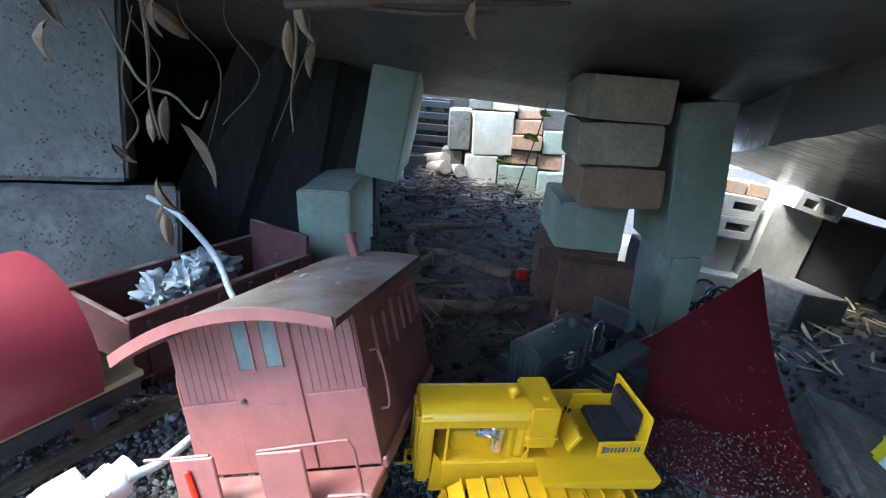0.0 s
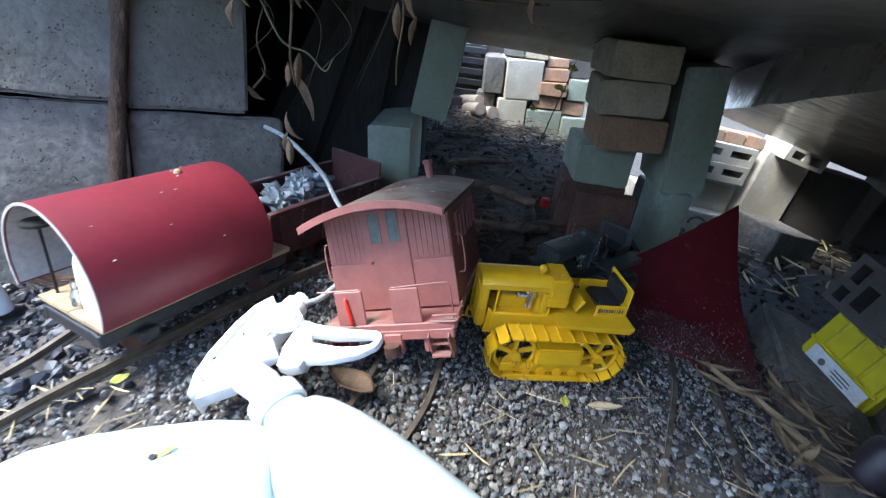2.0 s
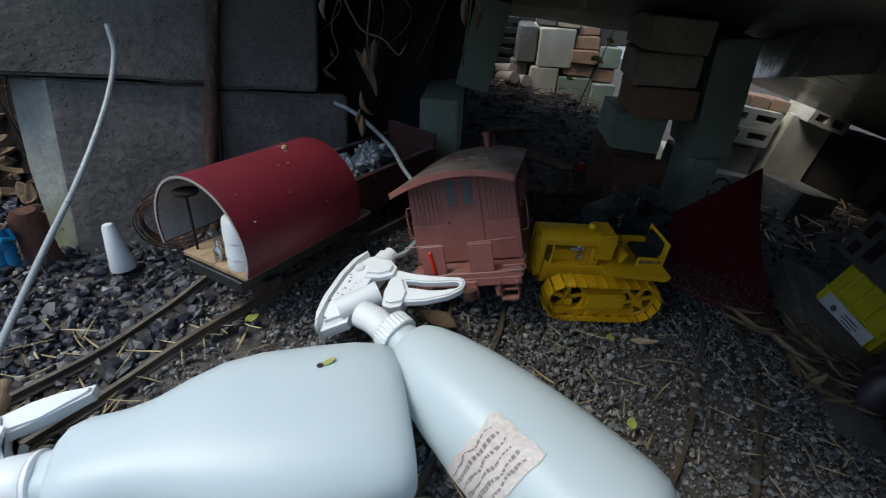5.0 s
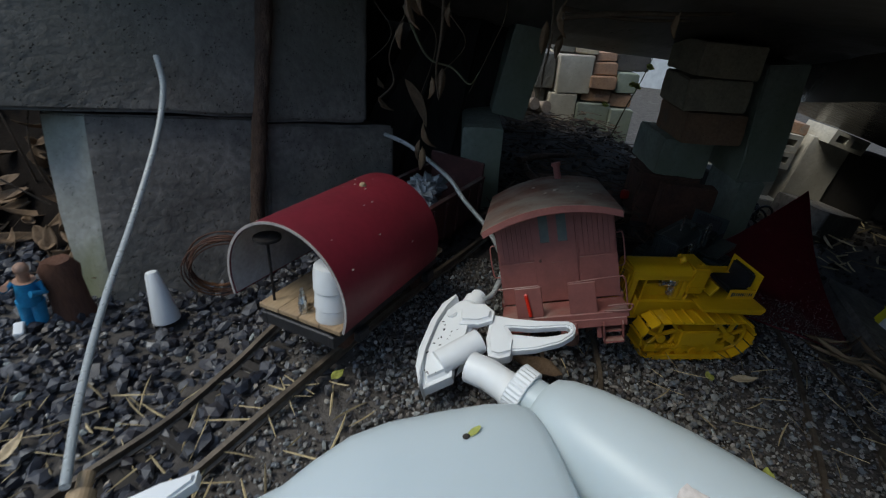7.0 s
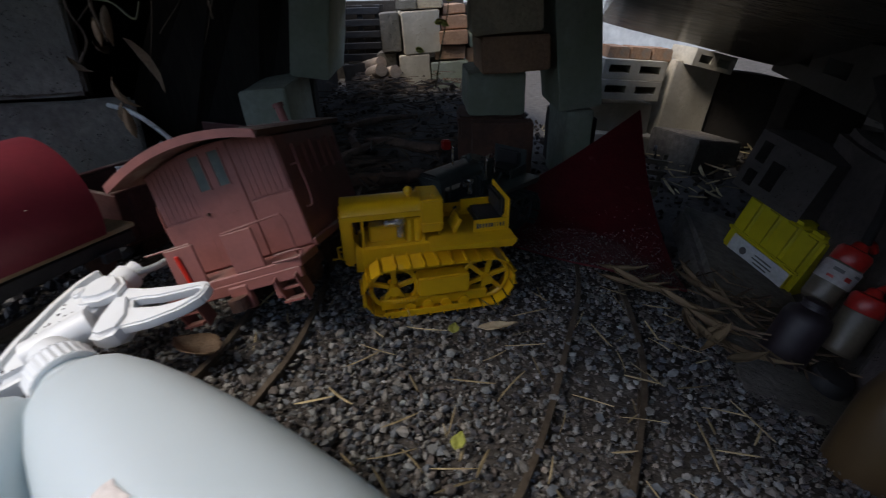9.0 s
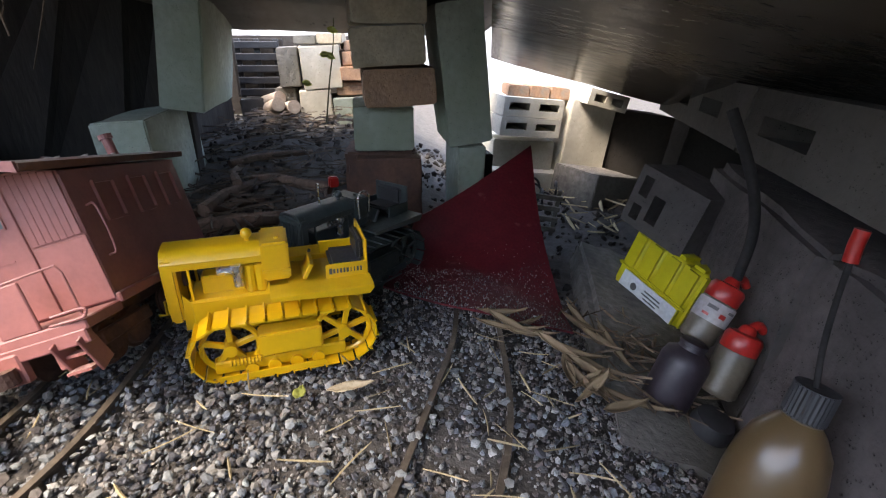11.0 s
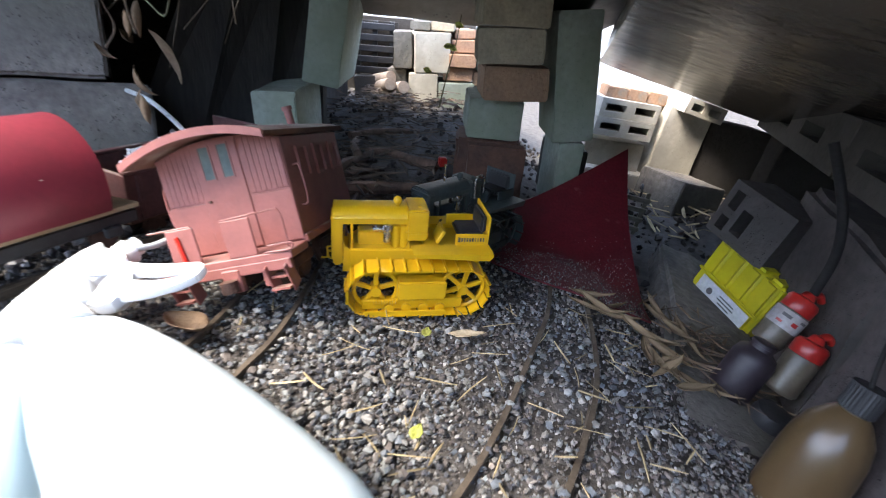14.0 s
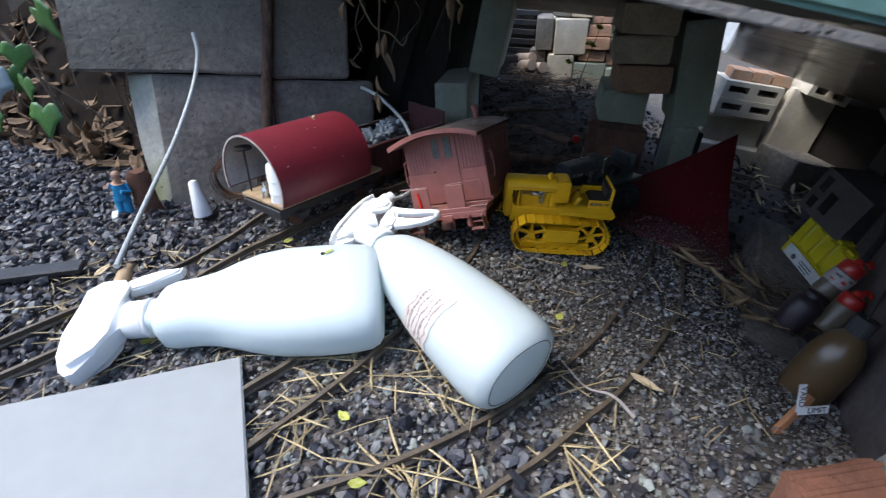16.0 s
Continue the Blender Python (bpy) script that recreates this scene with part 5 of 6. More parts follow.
    part("pivot_cover", plate([(0.050, -0.002), (0.063, -0.009), (0.0705, -0.0055), (0.0755, 0.0085), (0.0705, 0.0185), (0.062, 0.0205), (0.0545, 0.0125)], 0.010, 0.003, m=fr @ pose(0, 0, -0.009)), M_WHITE, o, smooth=True)
    bar_ = tube([(0.014, -0.001, -0.007), (0.044, 0.0177, -0.006)], 0.0094, 20)
    bmesh.ops.transform(bar_, matrix=fr, verts=bar_.verts)
    part("pump_barrel", bar_, M_WHITE, o, smooth=True)
    rs = random.Random(44)
    for k in range(30):
        sp = bmesh.new()
        bmesh.ops.create_icosphere(sp, subdivisions=1, radius=rs.uniform(0.0003, 0.0008))
        part("dirt_speck", sp, M_BLACKR, o, "dark speck of dirt", m=fr @ pose(rs.uniform(0.0, 0.05), rs.uniform(-0.016, 0.003), -0.0097, 0, 0, rs.uniform(0, 180)) @ Matrix.Diagonal((1.9, 0.8, 0.7, 1)))
    # open trigger: a rounded loop round one long slot
    outer = [(0.0705, 0.014), (0.0725, 0.0326), (0.0775, 0.052), (0.0850, 0.0735), (0.0822, 0.0788), (0.0740, 0.0802), (0.0632, 0.0735), (0.0509, 0.058), (0.0435, 0.043), (0.0475, 0.026)]
    slot = [(0.0622, 0.0300), (0.0650, 0.0370), (0.0680, 0.0486), (0.0798, 0.0735), (0.0785, 0.0757), (0.0745, 0.0765), (0.0675, 0.067), (0.0628, 0.0574), (0.0575, 0.0355), (0.0590, 0.0305)]
    tb = bmesh.new()
    rings = [[tb.verts.new((x, y, h)) for x, y in ol] for h in (-0.0036, 0.0036) for ol in (outer, slot)]
    for a, c in ((0, 1), (1, 3), (3, 2), (2, 0)):
        for i in range(10):
            tb.faces.new((rings[a][i], rings[a][(i + 1) % 10], rings[c][(i + 1) % 10], rings[c][i]))
    bmesh.ops.recalc_face_normals(tb, faces=tb.faces)
    bmesh.ops.bevel(tb, geom=tb.edges[:], offset=0.0012, segments=2, affect="EDGES", clamp_overlap=True)
    bmesh.ops.transform(tb, matrix=fr @ pose(0, 0, -0.004), verts=tb.verts)
    trig = part("trigger", tb, M_WHITE, o, "slotted white trigger", smooth=True)
    part("trigger_foot", plate([(0.053, 0.044), (0.0427, 0.0436), (0.0391, 0.044), (0.0339, 0.0374), (0.0335, 0.0294), (0.0462, 0.022), (0.062, 0.018), (0.0665, 0.028)], 0.0135, 0.003, m=fr @ pose(0, 0, -0.003)), M_WHITE, trig, smooth=True)
    return o


spray_bottle_b()
# clear tubes from both bottles
tag = lambda ob: tagged(ob, "cloudy flexible plastic tube curving up from the sprayer", "tube", "sprayer tubes")
tag(part("plastic_tube", tube(spline([(-0.258, 0.112, 0.0465), (-0.290, 0.172, 0.048), (-0.316, 0.242, 0.064), (-0.330, 0.312, 0.096), (-0.334, 0.368, 0.142), (-0.338, 0.400, 0.180), (-0.345, 0.410, 0.206)], 10), 0.0026, 12), M_TUBE, smooth=True))
tag(part("plastic_tube", tube(spline([(-0.154, 0.51, 0.129), (-0.130, 0.498, 0.125), (-0.108, 0.485, 0.117), (-0.076, 0.46, 0.102), (-0.058, 0.44, 0.087), (-0.032, 0.41, 0.070), (-0.020, 0.36, 0.062), (-0.030, 0.312, 0.060), (-0.041, 0.294, 0.061)], 10), 0.0023, 12), M_TUBE, smooth=True))

# ---- folded red sheet ----
def red_sheet(u, v):
    bot = Vector((0.224 + 0.157 * u, 0.427 - 0.056 * u - 0.03 * math.sin(math.pi * u), -0.008 - 0.024 * u * u))
    top = Vector((0.265 + 0.144 * u, 0.504 + 0.088 * u, 0.040 + 0.05 * u ** 1.2))
    p = bot.lerp(top, v)
    p.z -= 0.014 * math.sin(math.pi * min(1, v * 1.1)) * (1 - 0.25 * u)
    p.z = max(p.z, ground_z(p.x, p.y) + 0.006)
    p.y += 0.018 * math.sin(math.pi * v)
    return p
tagged(part("red_sheet", skin(red_sheet, 26, 20, 0.002), M_REDD, smooth=True), "bent dark red painted sheet strewn with grit and dust", "metal sheet")

# ---- right-hand corner things ----
foot = rough_block(0.10, 0.34, 0.06, 0.008, 0.003, 71)
tagged(part("footing", foot, M_CONC, m=pose(0.447, 0.39, -0.062, 0, 16, -20), smooth=True), "pale rough concrete footing along the side wall", "footing", kind="structure")

yb = thing("ear_plug_box", Matrix.Translation((0.498, 0.435, -0.016)) @ Matrix(((0.24, 0.266, -0.935, 0), (-0.96, -0.125, -0.27, 0), (-0.16, 0.953, 0.225, 0), (0, 0, 0, 1))) @ Matrix.Scale(1.22, 4), "ridged yellow plastic carton with a white printed label", "box")
for k in range(4):
    body = box(0.0185, 0.062, 0.026, 0.0045, at=(-0.0272 + 0.0181 * k, 0, -0.003), seg=3)
    part("carton_lobe", body, M_LIME, yb, smooth=True)
part("carton_lid", box(0.073, 0.003, 0.004, 0.0012, at=(0, -0.003, 0.0098), seg=2), M_LIME, yb)
lbm = part("white_label", box(0.058, 0.022, 0.0006, 0.0, at=(0.002, -0.0165, 0.0104)), M_PAPERW, yb, "white paper label with small print")
for k in range(5):
    part("print_bar", box(0.020 - 0.003 * (k % 3), 0.0011, 0.0003, at=(0.008, -0.0225 + 0.003 * k, 0.0109)), M_INK, lbm)
part("print_mark", cyl(0.0032, 0.0003, at=(-0.012, -0.014, 0.0109), seg=16), M_INK, lbm)

def squeeze_bottle(m, label, body, cap):
    o = thing("squeeze_bottle", m, label, "bottle", "squeeze bottles")
    prof = [(0.016, 0.0)] + [(0.0185 + 0.0006 * (k % 2), 0.003 + 0.0035 * k) for k in range(14)] + [(0.017, 0.053), (0.01, 0.056)]
    part("bottle", lathe(prof, 26), body, o, smooth=True)
    part("cap", lathe([(0.0175, 0.05), (0.0185, 0.052), (0.0185, 0.066), (0.016, 0.07), (0.009, 0.0715), (0.007, 0.078), (0.004, 0.08)], 24), cap, o, "red plastic screw cap", smooth=True)
    part("spout", tube(spline([(0, 0, 0.075), (0.01, 0.0, 0.083), (0.02, 0.0, 0.078)], 6), 0.0045, 10), cap, o, smooth=True)
    return o
squeeze_bottle(pose(0.446, 0.280, -0.021, -8, 22, 0) @ Matrix.Scale(0.66, 4), "cloudy tan ribbed bottle with a red cap", M_CLOUD, M_REDG)
sb = squeeze_bottle(pose(0.445, 0.311, 0.003, -6, 30, 0) @ Matrix.Scale(0.66, 4), "dusty printed bottle with a red cap", M_CLOUD, M_REDG)
wrap = part("printed_wrap", skin(lambda u, v: (0.0197 * math.cos(2.4 + 3.6 * u), 0.0197 * math.sin(2.4 + 3.6 * u), 0.026 + 0.023 * v), 24, 2, 0.0003), M_INNER, sb, "white printed wrap", smooth=True)
for k, (u0, z0, w, h, mt) in enumerate(((0.30, 0.040, 0.16, 0.004, M_INK), (0.52, 0.034, 0.10, 0.005, M_REDG), (0.28, 0.031, 0.10, 0.003, M_REDG), (0.62, 0.042, 0.12, 0.003, M_INK))):
    part("print_bar", skin(lambda u, v: (0.0200 * math.cos(2.4 + 3.6 * (u0 + w * u)), 0.0200 * math.sin(2.4 + 3.6 * (u0 + w * u)), z0 + h * v), 6, 1, 0.0002), mt, wrap)
pb = thing("plastic_bottle", pose(0.414, 0.290, -0.034, -4, 20, 0), "dull dark purple plastic bottle without a lid", "bottle")
part("bottle", lathe([(0.012, 0.0), (0.0155, 0.001), (0.0165, 0.004), (0.0165, 0.036), (0.0145, 0.042), (0.009, 0.0455), (0.008, 0.050)], 28), M_PURP, pb, smooth=True)
part("neck_ring", lathe([(0.008, 0.048), (0.0094, 0.0485), (0.0094, 0.051), (0.0078, 0.052)], 24), M_PURP, pb, smooth=True)
tagged(part("dark_cup", lathe([(0.02, -0.0), (0.022, 0.01), (0.023, 0.03), (0.02, 0.04), (0.012, 0.043)], 22), M_BLACK, m=pose(0.432, 0.268, -0.052, 10, 10, 0) @ Matrix.Scale(0.62, 4), smooth=True), "dark plastic cup in the corner", "cup")
tagged(part("black_hose", tube(spline([(0.472, 0.316, 0.048), (0.477, 0.318, 0.081), (0.471, 0.32, 0.111), (0.462, 0.325, 0.136), (0.452, 0.335, 0.164)], 8), 0.0036, 14), M_BLACKR, smooth=True), "thick black rubber hose hanging from the wall", "hose")
tagged(part("red_connector", tube([(0.436, 0.216, 0.110), (0.437, 0.217, 0.118), (0.438, 0.217, 0.126)], 0.0034, 14), M_REDG, smooth=True), "red plastic tube connector", "connector")
tagged(part("dark_tube", tube(spline([(0.414, 0.192, 0.050), (0.423, 0.204, 0.073), (0.430, 0.211, 0.094), (0.436, 0.216, 0.112)], 8), 0.0014, 10), M_BLACKR, smooth=True), "thin dark tube from the jug cap", "tube")

jug = thing("jug", pose(0.390, 0.186, -0.048, -5, 15, 0) @ Matrix.Diagonal((0.64, 0.64, 1.17, 1)), "brown translucent plastic jug with black cap", "jug")
part("jug_body", lathe([(0.012, 0.0), (0.030, 0.001), (0.034, 0.005), (0.0345, 0.02), (0.0345, 0.045), (0.033, 0.055), (0.028, 0.066), (0.020, 0.073), (0.0135, 0.077), (0.0135, 0.083)], 36), M_AMB, jug, smooth=True)
part("jug_cap", ribbed_cap(0.0148, 0.014), M_BLACK, jug, "ribbed black screw cap", m=pose(0, 0, 0.085))

sg = thing("yard_sign", pose(0.352, 0.118, 0.010, 70, 0, 18) @ Matrix.Scale(0.82, 4), "small white L-shaped sign on a brown wooden post", "sign")
part("sign_arm", box(0.009, 0.03, 0.0015, 0.0018, at=(0, 0.0135, 0), seg=2), M_WHITE, sg)
part("sign_arm", box(0.034, 0.009, 0.0015, 0.0018, at=(0.0145, 0, 0.0003), seg=2), M_WHITE, sg)
def letters(txt, size, m, parent):
    cu = bpy.data.curves.new("lettering", "FONT")
    cu.body, cu.size, cu.extrude, cu.align_x, cu.align_y = txt, size, 0.0002, "CENTER", "CENTER"
    o = new("lettering", cu)
    o.data.materials.append(M_INK)
    o.parent = parent
    o.matrix_basis = m
letters("YARD", 0.0085, pose(0, 0.0155, 0.0012, 0, 0, -90), sg)
letters("LIMIT", 0.0085, pose(0.0175, 0, 0.0014), sg)
part("sign_post", box(0.008, 0.07, 0.006, 0.0008, at=(0.0, 0.0, 0)), M_POST, sg, "orange-brown wooden post", m=pose(-0.008, -0.014, -0.005, 0, 0, -42))

hb = thing("hollow_tile", pose(0.352, 0.035, 0.004, 0, 0, 22), "broken reddish clay tile with ribbed faces", "tile")
part("tile_body", rough_block(0.075, 0.05, 0.042, 0.003, 0.0015, 81), M_TILE, hb, smooth=True)
for k in range(4):
    part("rib", box(0.074, 0.004, 0.003, 0.001, at=(0, -0.018 + 0.012 * k, 0.0215)), M_TILE, hb)

# ---- pale sheet in the foreground ----
tagged(part("grey_sheet", box(0.24, 0.20, 0.005, 0.0012, seg=2), M_SLATE, m=pose(-0.153, -0.084, 0.010, 0.5, 1, 33)), "smooth pale grey sheet lying on the gravel", "sheet")

# ---- left side: figurine, stump, cone, coil, black bar ----
fig = bmesh.new()
for x, z, r, h, r2, tl in ((-0.005, 0.016, 0.0052, 0.032, 0.0062, 0), (0.005, 0.016, 0.0052, 0.032, 0.0062, 0), (0, 0.042, 0.0095, 0.024, 0.0085, 0), (0, 0.060, 0.0048, 0.012, 0.0046, 0)):
    cyl(r, h, at=(x, 0, z), r2=r2, seg=14, bm=fig)
bmesh.ops.create_uvsphere(fig, u_segments=14, v_segments=9, radius=0.0058, matrix=pose(0, 0, 0.066))
tube([(-0.009, 0, 0.052), (-0.016, -0.004, 0.045), (-0.012, -0.01, 0.052)], 0.0032, 8, bm=fig)
tube([(0.009, 0, 0.052), (0.014, -0.003, 0.043), (0.006, -0.011, 0.046)], 0.0032, 8, bm=fig)
for f in fig.faces:
    z = f.calc_center_median().z
    f.material_index = 0 if z < 0.05 else 1
tagged(part("figurine", fig, [M_BLUE, M_SKIN], m=pose(-0.446, 0.316, -0.032, 4, 4, 20), smooth=True), "small toy figure in bright blue overalls", "figurine")
bb = box(0.008, 0.014, 0.011, 0.001)
tagged(part("tiny_bucket", bb, M_WHITE, m=pose(-0.448, 0.300, -0.025, 20, 0, 30)), "tiny pale metal bucket beside the figure", "bucket")
st = lathe([(0.017, 0), (0.0165, 0.02), (0.015, 0.045), (0.016, 0.06), (0.012, 0.068), (0.004, 0.066)], 16, 0.7)
for v in st.verts:
    v.co += noise.noise_vector(v.co * 90) * 0.003
tagged(part("bark_stump", st, M_BARKR, m=pose(-0.418, 0.334, -0.034, 0, -6, 20), smooth=True), "broken reddish brown piece of bark standing upright", "bark")
tagged(part("white_cone", lathe([(0.0135, 0.0), (0.0145, 0.002), (0.007, 0.046), (0.0055, 0.049), (0.002, 0.05)], 24), M_WHITE, m=pose(-0.334, 0.334, -0.024, -6, -11, 0) @ Matrix.Diagonal((0.88, 0.88, 1.04, 1)), smooth=True), "plain white plastic cone standing on the ballast", "cone")
rr = random.Random(8)
turns = [(rr.uniform(-0.003, 0.003), rr.uniform(-0.005, 0.005), rr.uniform(-0.003, 0.003)) for _ in range(12)]
coil = []
for q in range(11 * 24):
    k, f = divmod(q, 24)
    e = [turns[k][i] + (turns[k + 1][i] - turns[k][i]) * f / 24 for i in range(3)]
    a = 2 * math.pi * f / 24
    coil.append((e[1] + (0.031 + e[0]) * math.cos(a), 0.0013 * q / 24, e[2] + (0.035 + e[0]) * math.sin(a)))
co = tube(coil, 0.0007, 5)
tagged(part("wire_coil", co, M_RUST, m=pose(-0.283, 0.356, 0.026, 14, 0, 26)), "loose coil of rusty thin wire against the wall", "wire coil")
bl = box(0.1, 0.022, 0.008, 0.0015)
tagged(part("black_bar", bl, M_BLACK, m=pose(-0.425, 0.152, -0.017, 0, 0, 30)), "flat black plastic strip lying in the ballast", "strip")
rp = tube(spline([(-0.277, 0.418, -0.05), (-0.277, 0.434, 0.05), (-0.276, 0.452, 0.13), (-0.273, 0.472, 0.21), (-0.268, 0.500, 0.36)], 22), 0.0074, 22)
for v in rp.verts:
    v.co += noise.noise_vector(v.co * 60) * 0.0016 + noise.noise_vector(v.co * Vector((260, 260, 120))) * 0.0014
tagged(part("rusty_post", rp, M_RUSTB, smooth=True), "rough rusty post standing against the blocks", "post")

# ---- far end: logs, litter, wires ----
for k, (x, y, z) in enumerate(((0.018, 0.96, 0.122), (0.040, 0.955, 0.117), (0.062, 0.96, 0.112), (0.030, 0.94, 0.142), (0.052, 0.945, 0.137), (0.022, 0.985, 0.148), (0.082, 0.95, 0.098), (0.004, 0.86, 0.083), (0.022, 0.80, 0.070))):
    lg = cyl(0.0115, 0.07, seg=18, bevel=0.001)
    for v in lg.verts:
        v.co += noise.noise_vector(v.co * 60 + Vector((k, 0, 0))) * 0.0012
    tagged(part("log", lg, M_LOG, m=pose(x + 0.038, y + 0.02, z - 0.05, 78, 0, 20 + 5 * k % 13), smooth=True), "short cut log with pale sunlit bark", "log", "logs piled at the far opening")


def strips(n, seed, area, lift, lmin, lmax, w, mt, name, label):
    """Loose straws and slivers scattered over an area, lying at the ground's height."""
    r = random.Random(seed)
    V, F = [], []
    for _ in range(n):
        x, y = area(r)
        a, L = r.uniform(0, math.pi * 2), r.uniform(lmin, lmax)
        z = ground_z(x, y) + lift(r)
        tilt, bend, ww = r.uniform(-0.12, 0.12), r.uniform(-0.15, 0.15), w * r.uniform(0.6, 1.5)
        base = len(V)
        for i in range(5):
            t = i / 4 - 0.5
            px, py = t * L, bend * L * (t * t - 0.1)
            wx = ww * (1 - abs(2 * t) ** 4 * 0.6)
            for sx, sz in ((-1, 0), (0, 0.7), (1, 0)):
                qx, qy = px, py + sx * wx / 2
                V.append((x + qx * math.cos(a) - qy * math.sin(a), y + qx * math.sin(a) + qy * math.cos(a), z + tilt * t * L + sz * ww / 2))
        for i in range(4):
            for j in range(2):
                p = base + i * 3 + j
                F.append((p, p + 3, p + 4, p + 1))
    me = bpy.data.meshes.new(name)
    me.from_pydata(V, [], F)
    me.materials.append(mt)
    return tagged(new(name, me), label, "litter", kind="stuff")


def in_box(x0, x1, y0, y1):
    return lambda r: (r.uniform(x0, x1), r.uniform(y0, y1))


lift = lambda r: r.uniform(0.003, 0.008)
def clumps(x0, x1, y0, y1):
    """Straw drifts together in patches."""
    def pick(r):
        while True:
            x, y = r.uniform(x0, x1), r.uniform(y0, y1)
            if noise.noise(Vector((x * 16, y * 16, 5))) + 0.25 > r.random() * 0.7:
                return x, y
    return pick
strips(210, 1, in_box(-0.42, -0.12, -0.05, 0.24), lift, 0.012, 0.045, 0.0013, M_STRAW, "straw", "dry yellow straw scattered between the rails")
strips(190, 2, clumps(-0.10, 0.20, -0.14, 0.12), lift, 0.018, 0.07, 0.0014, M_STRAW, "straw", "dry yellow straw on the gravel by the bottles")
strips(110, 3, in_box(0.02, 0.34, 0.08, 0.34), lift, 0.010, 0.032, 0.0012, M_STRAW, "straw", "thin dry stalks scattered on grey gravel")
strips(50, 4, in_box(-0.70, -0.42, 0.36, 0.48), lambda r: r.uniform(0.004, 0.03), 0.02, 0.07, 0.0014, M_LITTER, "straw", "dry brown stalks heaped behind the wall")
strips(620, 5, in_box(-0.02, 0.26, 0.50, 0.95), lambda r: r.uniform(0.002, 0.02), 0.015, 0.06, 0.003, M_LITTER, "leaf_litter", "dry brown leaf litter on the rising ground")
strips(160, 6, in_box(0.38, 0.75, 0.62, 1.0), lambda r: r.uniform(0.002, 0.014), 0.015, 0.06, 0.004, M_STRAW, "leaf_litter", "pale dry litter by the bright opening")
strips(80, 8, in_box(0.385, 0.445, 0.27, 0.40), lambda r: r.uniform(0.010, 0.024), 0.012, 0.05, 0.0022, M_HUSKL, "leaf_litter", "dry brown litter on the footing of the side wall")
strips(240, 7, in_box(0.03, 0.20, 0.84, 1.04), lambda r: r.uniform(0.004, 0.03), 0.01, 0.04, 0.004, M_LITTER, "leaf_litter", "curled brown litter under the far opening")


# ---- leaves ----
def leaf_mesh(L, W, curl, fold, mt, name):
    b = skin(lambda u, v: (L * (u - 0.5), W * (2 * v - 1) * max(0.02, math.sin(math.pi * min(1, u * 1.02)) ** 0.75 * (1.15 - 0.5 * u)), curl * (4 * (u - 0.5) ** 2) + fold * abs(2 * v - 1) * math.sin(math.pi * u) + 0.0012 * noise.noise(Vector((u * 6, v * 4, curl * 90)))), 10, 6, 0.0003)
    me = bpy.data.meshes.new(name)
    bmesh.ops.recalc_face_normals(b, faces=b.faces)
    b.to_mesh(me), b.free()
    me.shade_smooth()
    me.materials.append(mt)
    return me


def leaves(me, places, label, group):
    for m in places:
        o = new(me.name.split(".")[0], me)
        o.matrix_basis = m
        tagged(o, label, "leaf", group)


def at_ground(x, y, rz, up=0.006, rx=4, ry=3):
    return pose(x, y, ground_z(x, y) + up, rx, ry, rz)


lf_g = leaf_mesh(0.013, 0.0042, 0.001, 0.0015, M_YGLEAF, "fallen_leaf")
leaves(lf_g, [at_ground(0.166, 0.291, 80), at_ground(0.162, 0.191, 70, 0.008), at_ground(-0.148, 0.236, 60, 0.008), at_ground(-0.28, 0.06, 20), at_ground(-0.21, 0.10, 130), at_ground(-0.205, 0.07, 30), at_ground(-0.33, 0.10, 100), at_ground(0.03, -0.02, 15), at_ground(0.0, 0.03, 150)], "small yellow-green leaf fallen on the gravel", "fallen green leaves")
lf_t = leaf_mesh(0.030, 0.0045, 0.002, 0.002, M_TANLEAF, "fallen_leaf")
leaves(lf_t, [at_ground(0.197, 0.291, 12), at_ground(0.235, 0.12, -30), at_ground(-0.30, 0.12, 60), at_ground(-0.24, 0.055, 20), at_ground(-0.36, 0.18, 100)], "pale tan dry leaf lying on the gravel", "fallen tan leaves")
lf_b = leaf_mesh(0.042, 0.013, 0.007, 0.009, M_DRY, "dry_leaf")
leaves(lf_b, [at_ground(0.004, 0.255, 150, 0.012, 10, 5)], "curled brown oak leaf under the trigger", "dry leaves")
rr = random.Random(21)
lf_d = [leaf_mesh(0.045, 0.007, 0.006, 0.003, M_DRY, "dry_leaf"), leaf_mesh(0.06, 0.009, 0.010, 0.004, M_DRY, "dry_leaf"), leaf_mesh(0.035, 0.009, 0.005, 0.004, M_DRY, "dry_leaf")]
for k in range(285):
    x, v = rr.uniform(-0.95, -0.40), rr.random() ** 1.5 * 0.7 - 0.03
    y = bank_foot(x) + 0.42 * v
    z = ground_z(x, y) + rr.uniform(0.0, 0.014) + 0.5 * max(0, v) ** 1.1
    leaves(lf_d[k % 3], [pose(x, y, z, rr.uniform(-40, 40), rr.uniform(-60, 60), rr.uniform(0, 360))], "dry brown leaf in the heap behind the wall", "dry leaf heap")
for k in range(3):
    x, y = rr.uniform(-0.2, -0.1), rr.uniform(0.50, 0.60)
    leaves(lf_d[k % 3], [pose(x, y, rr.uniform(0.1, 0.3), rr.uniform(40, 140), rr.uniform(-60, 60), rr.uniform(0, 360))], "withered leaf caught in the vines", "withered leaves")
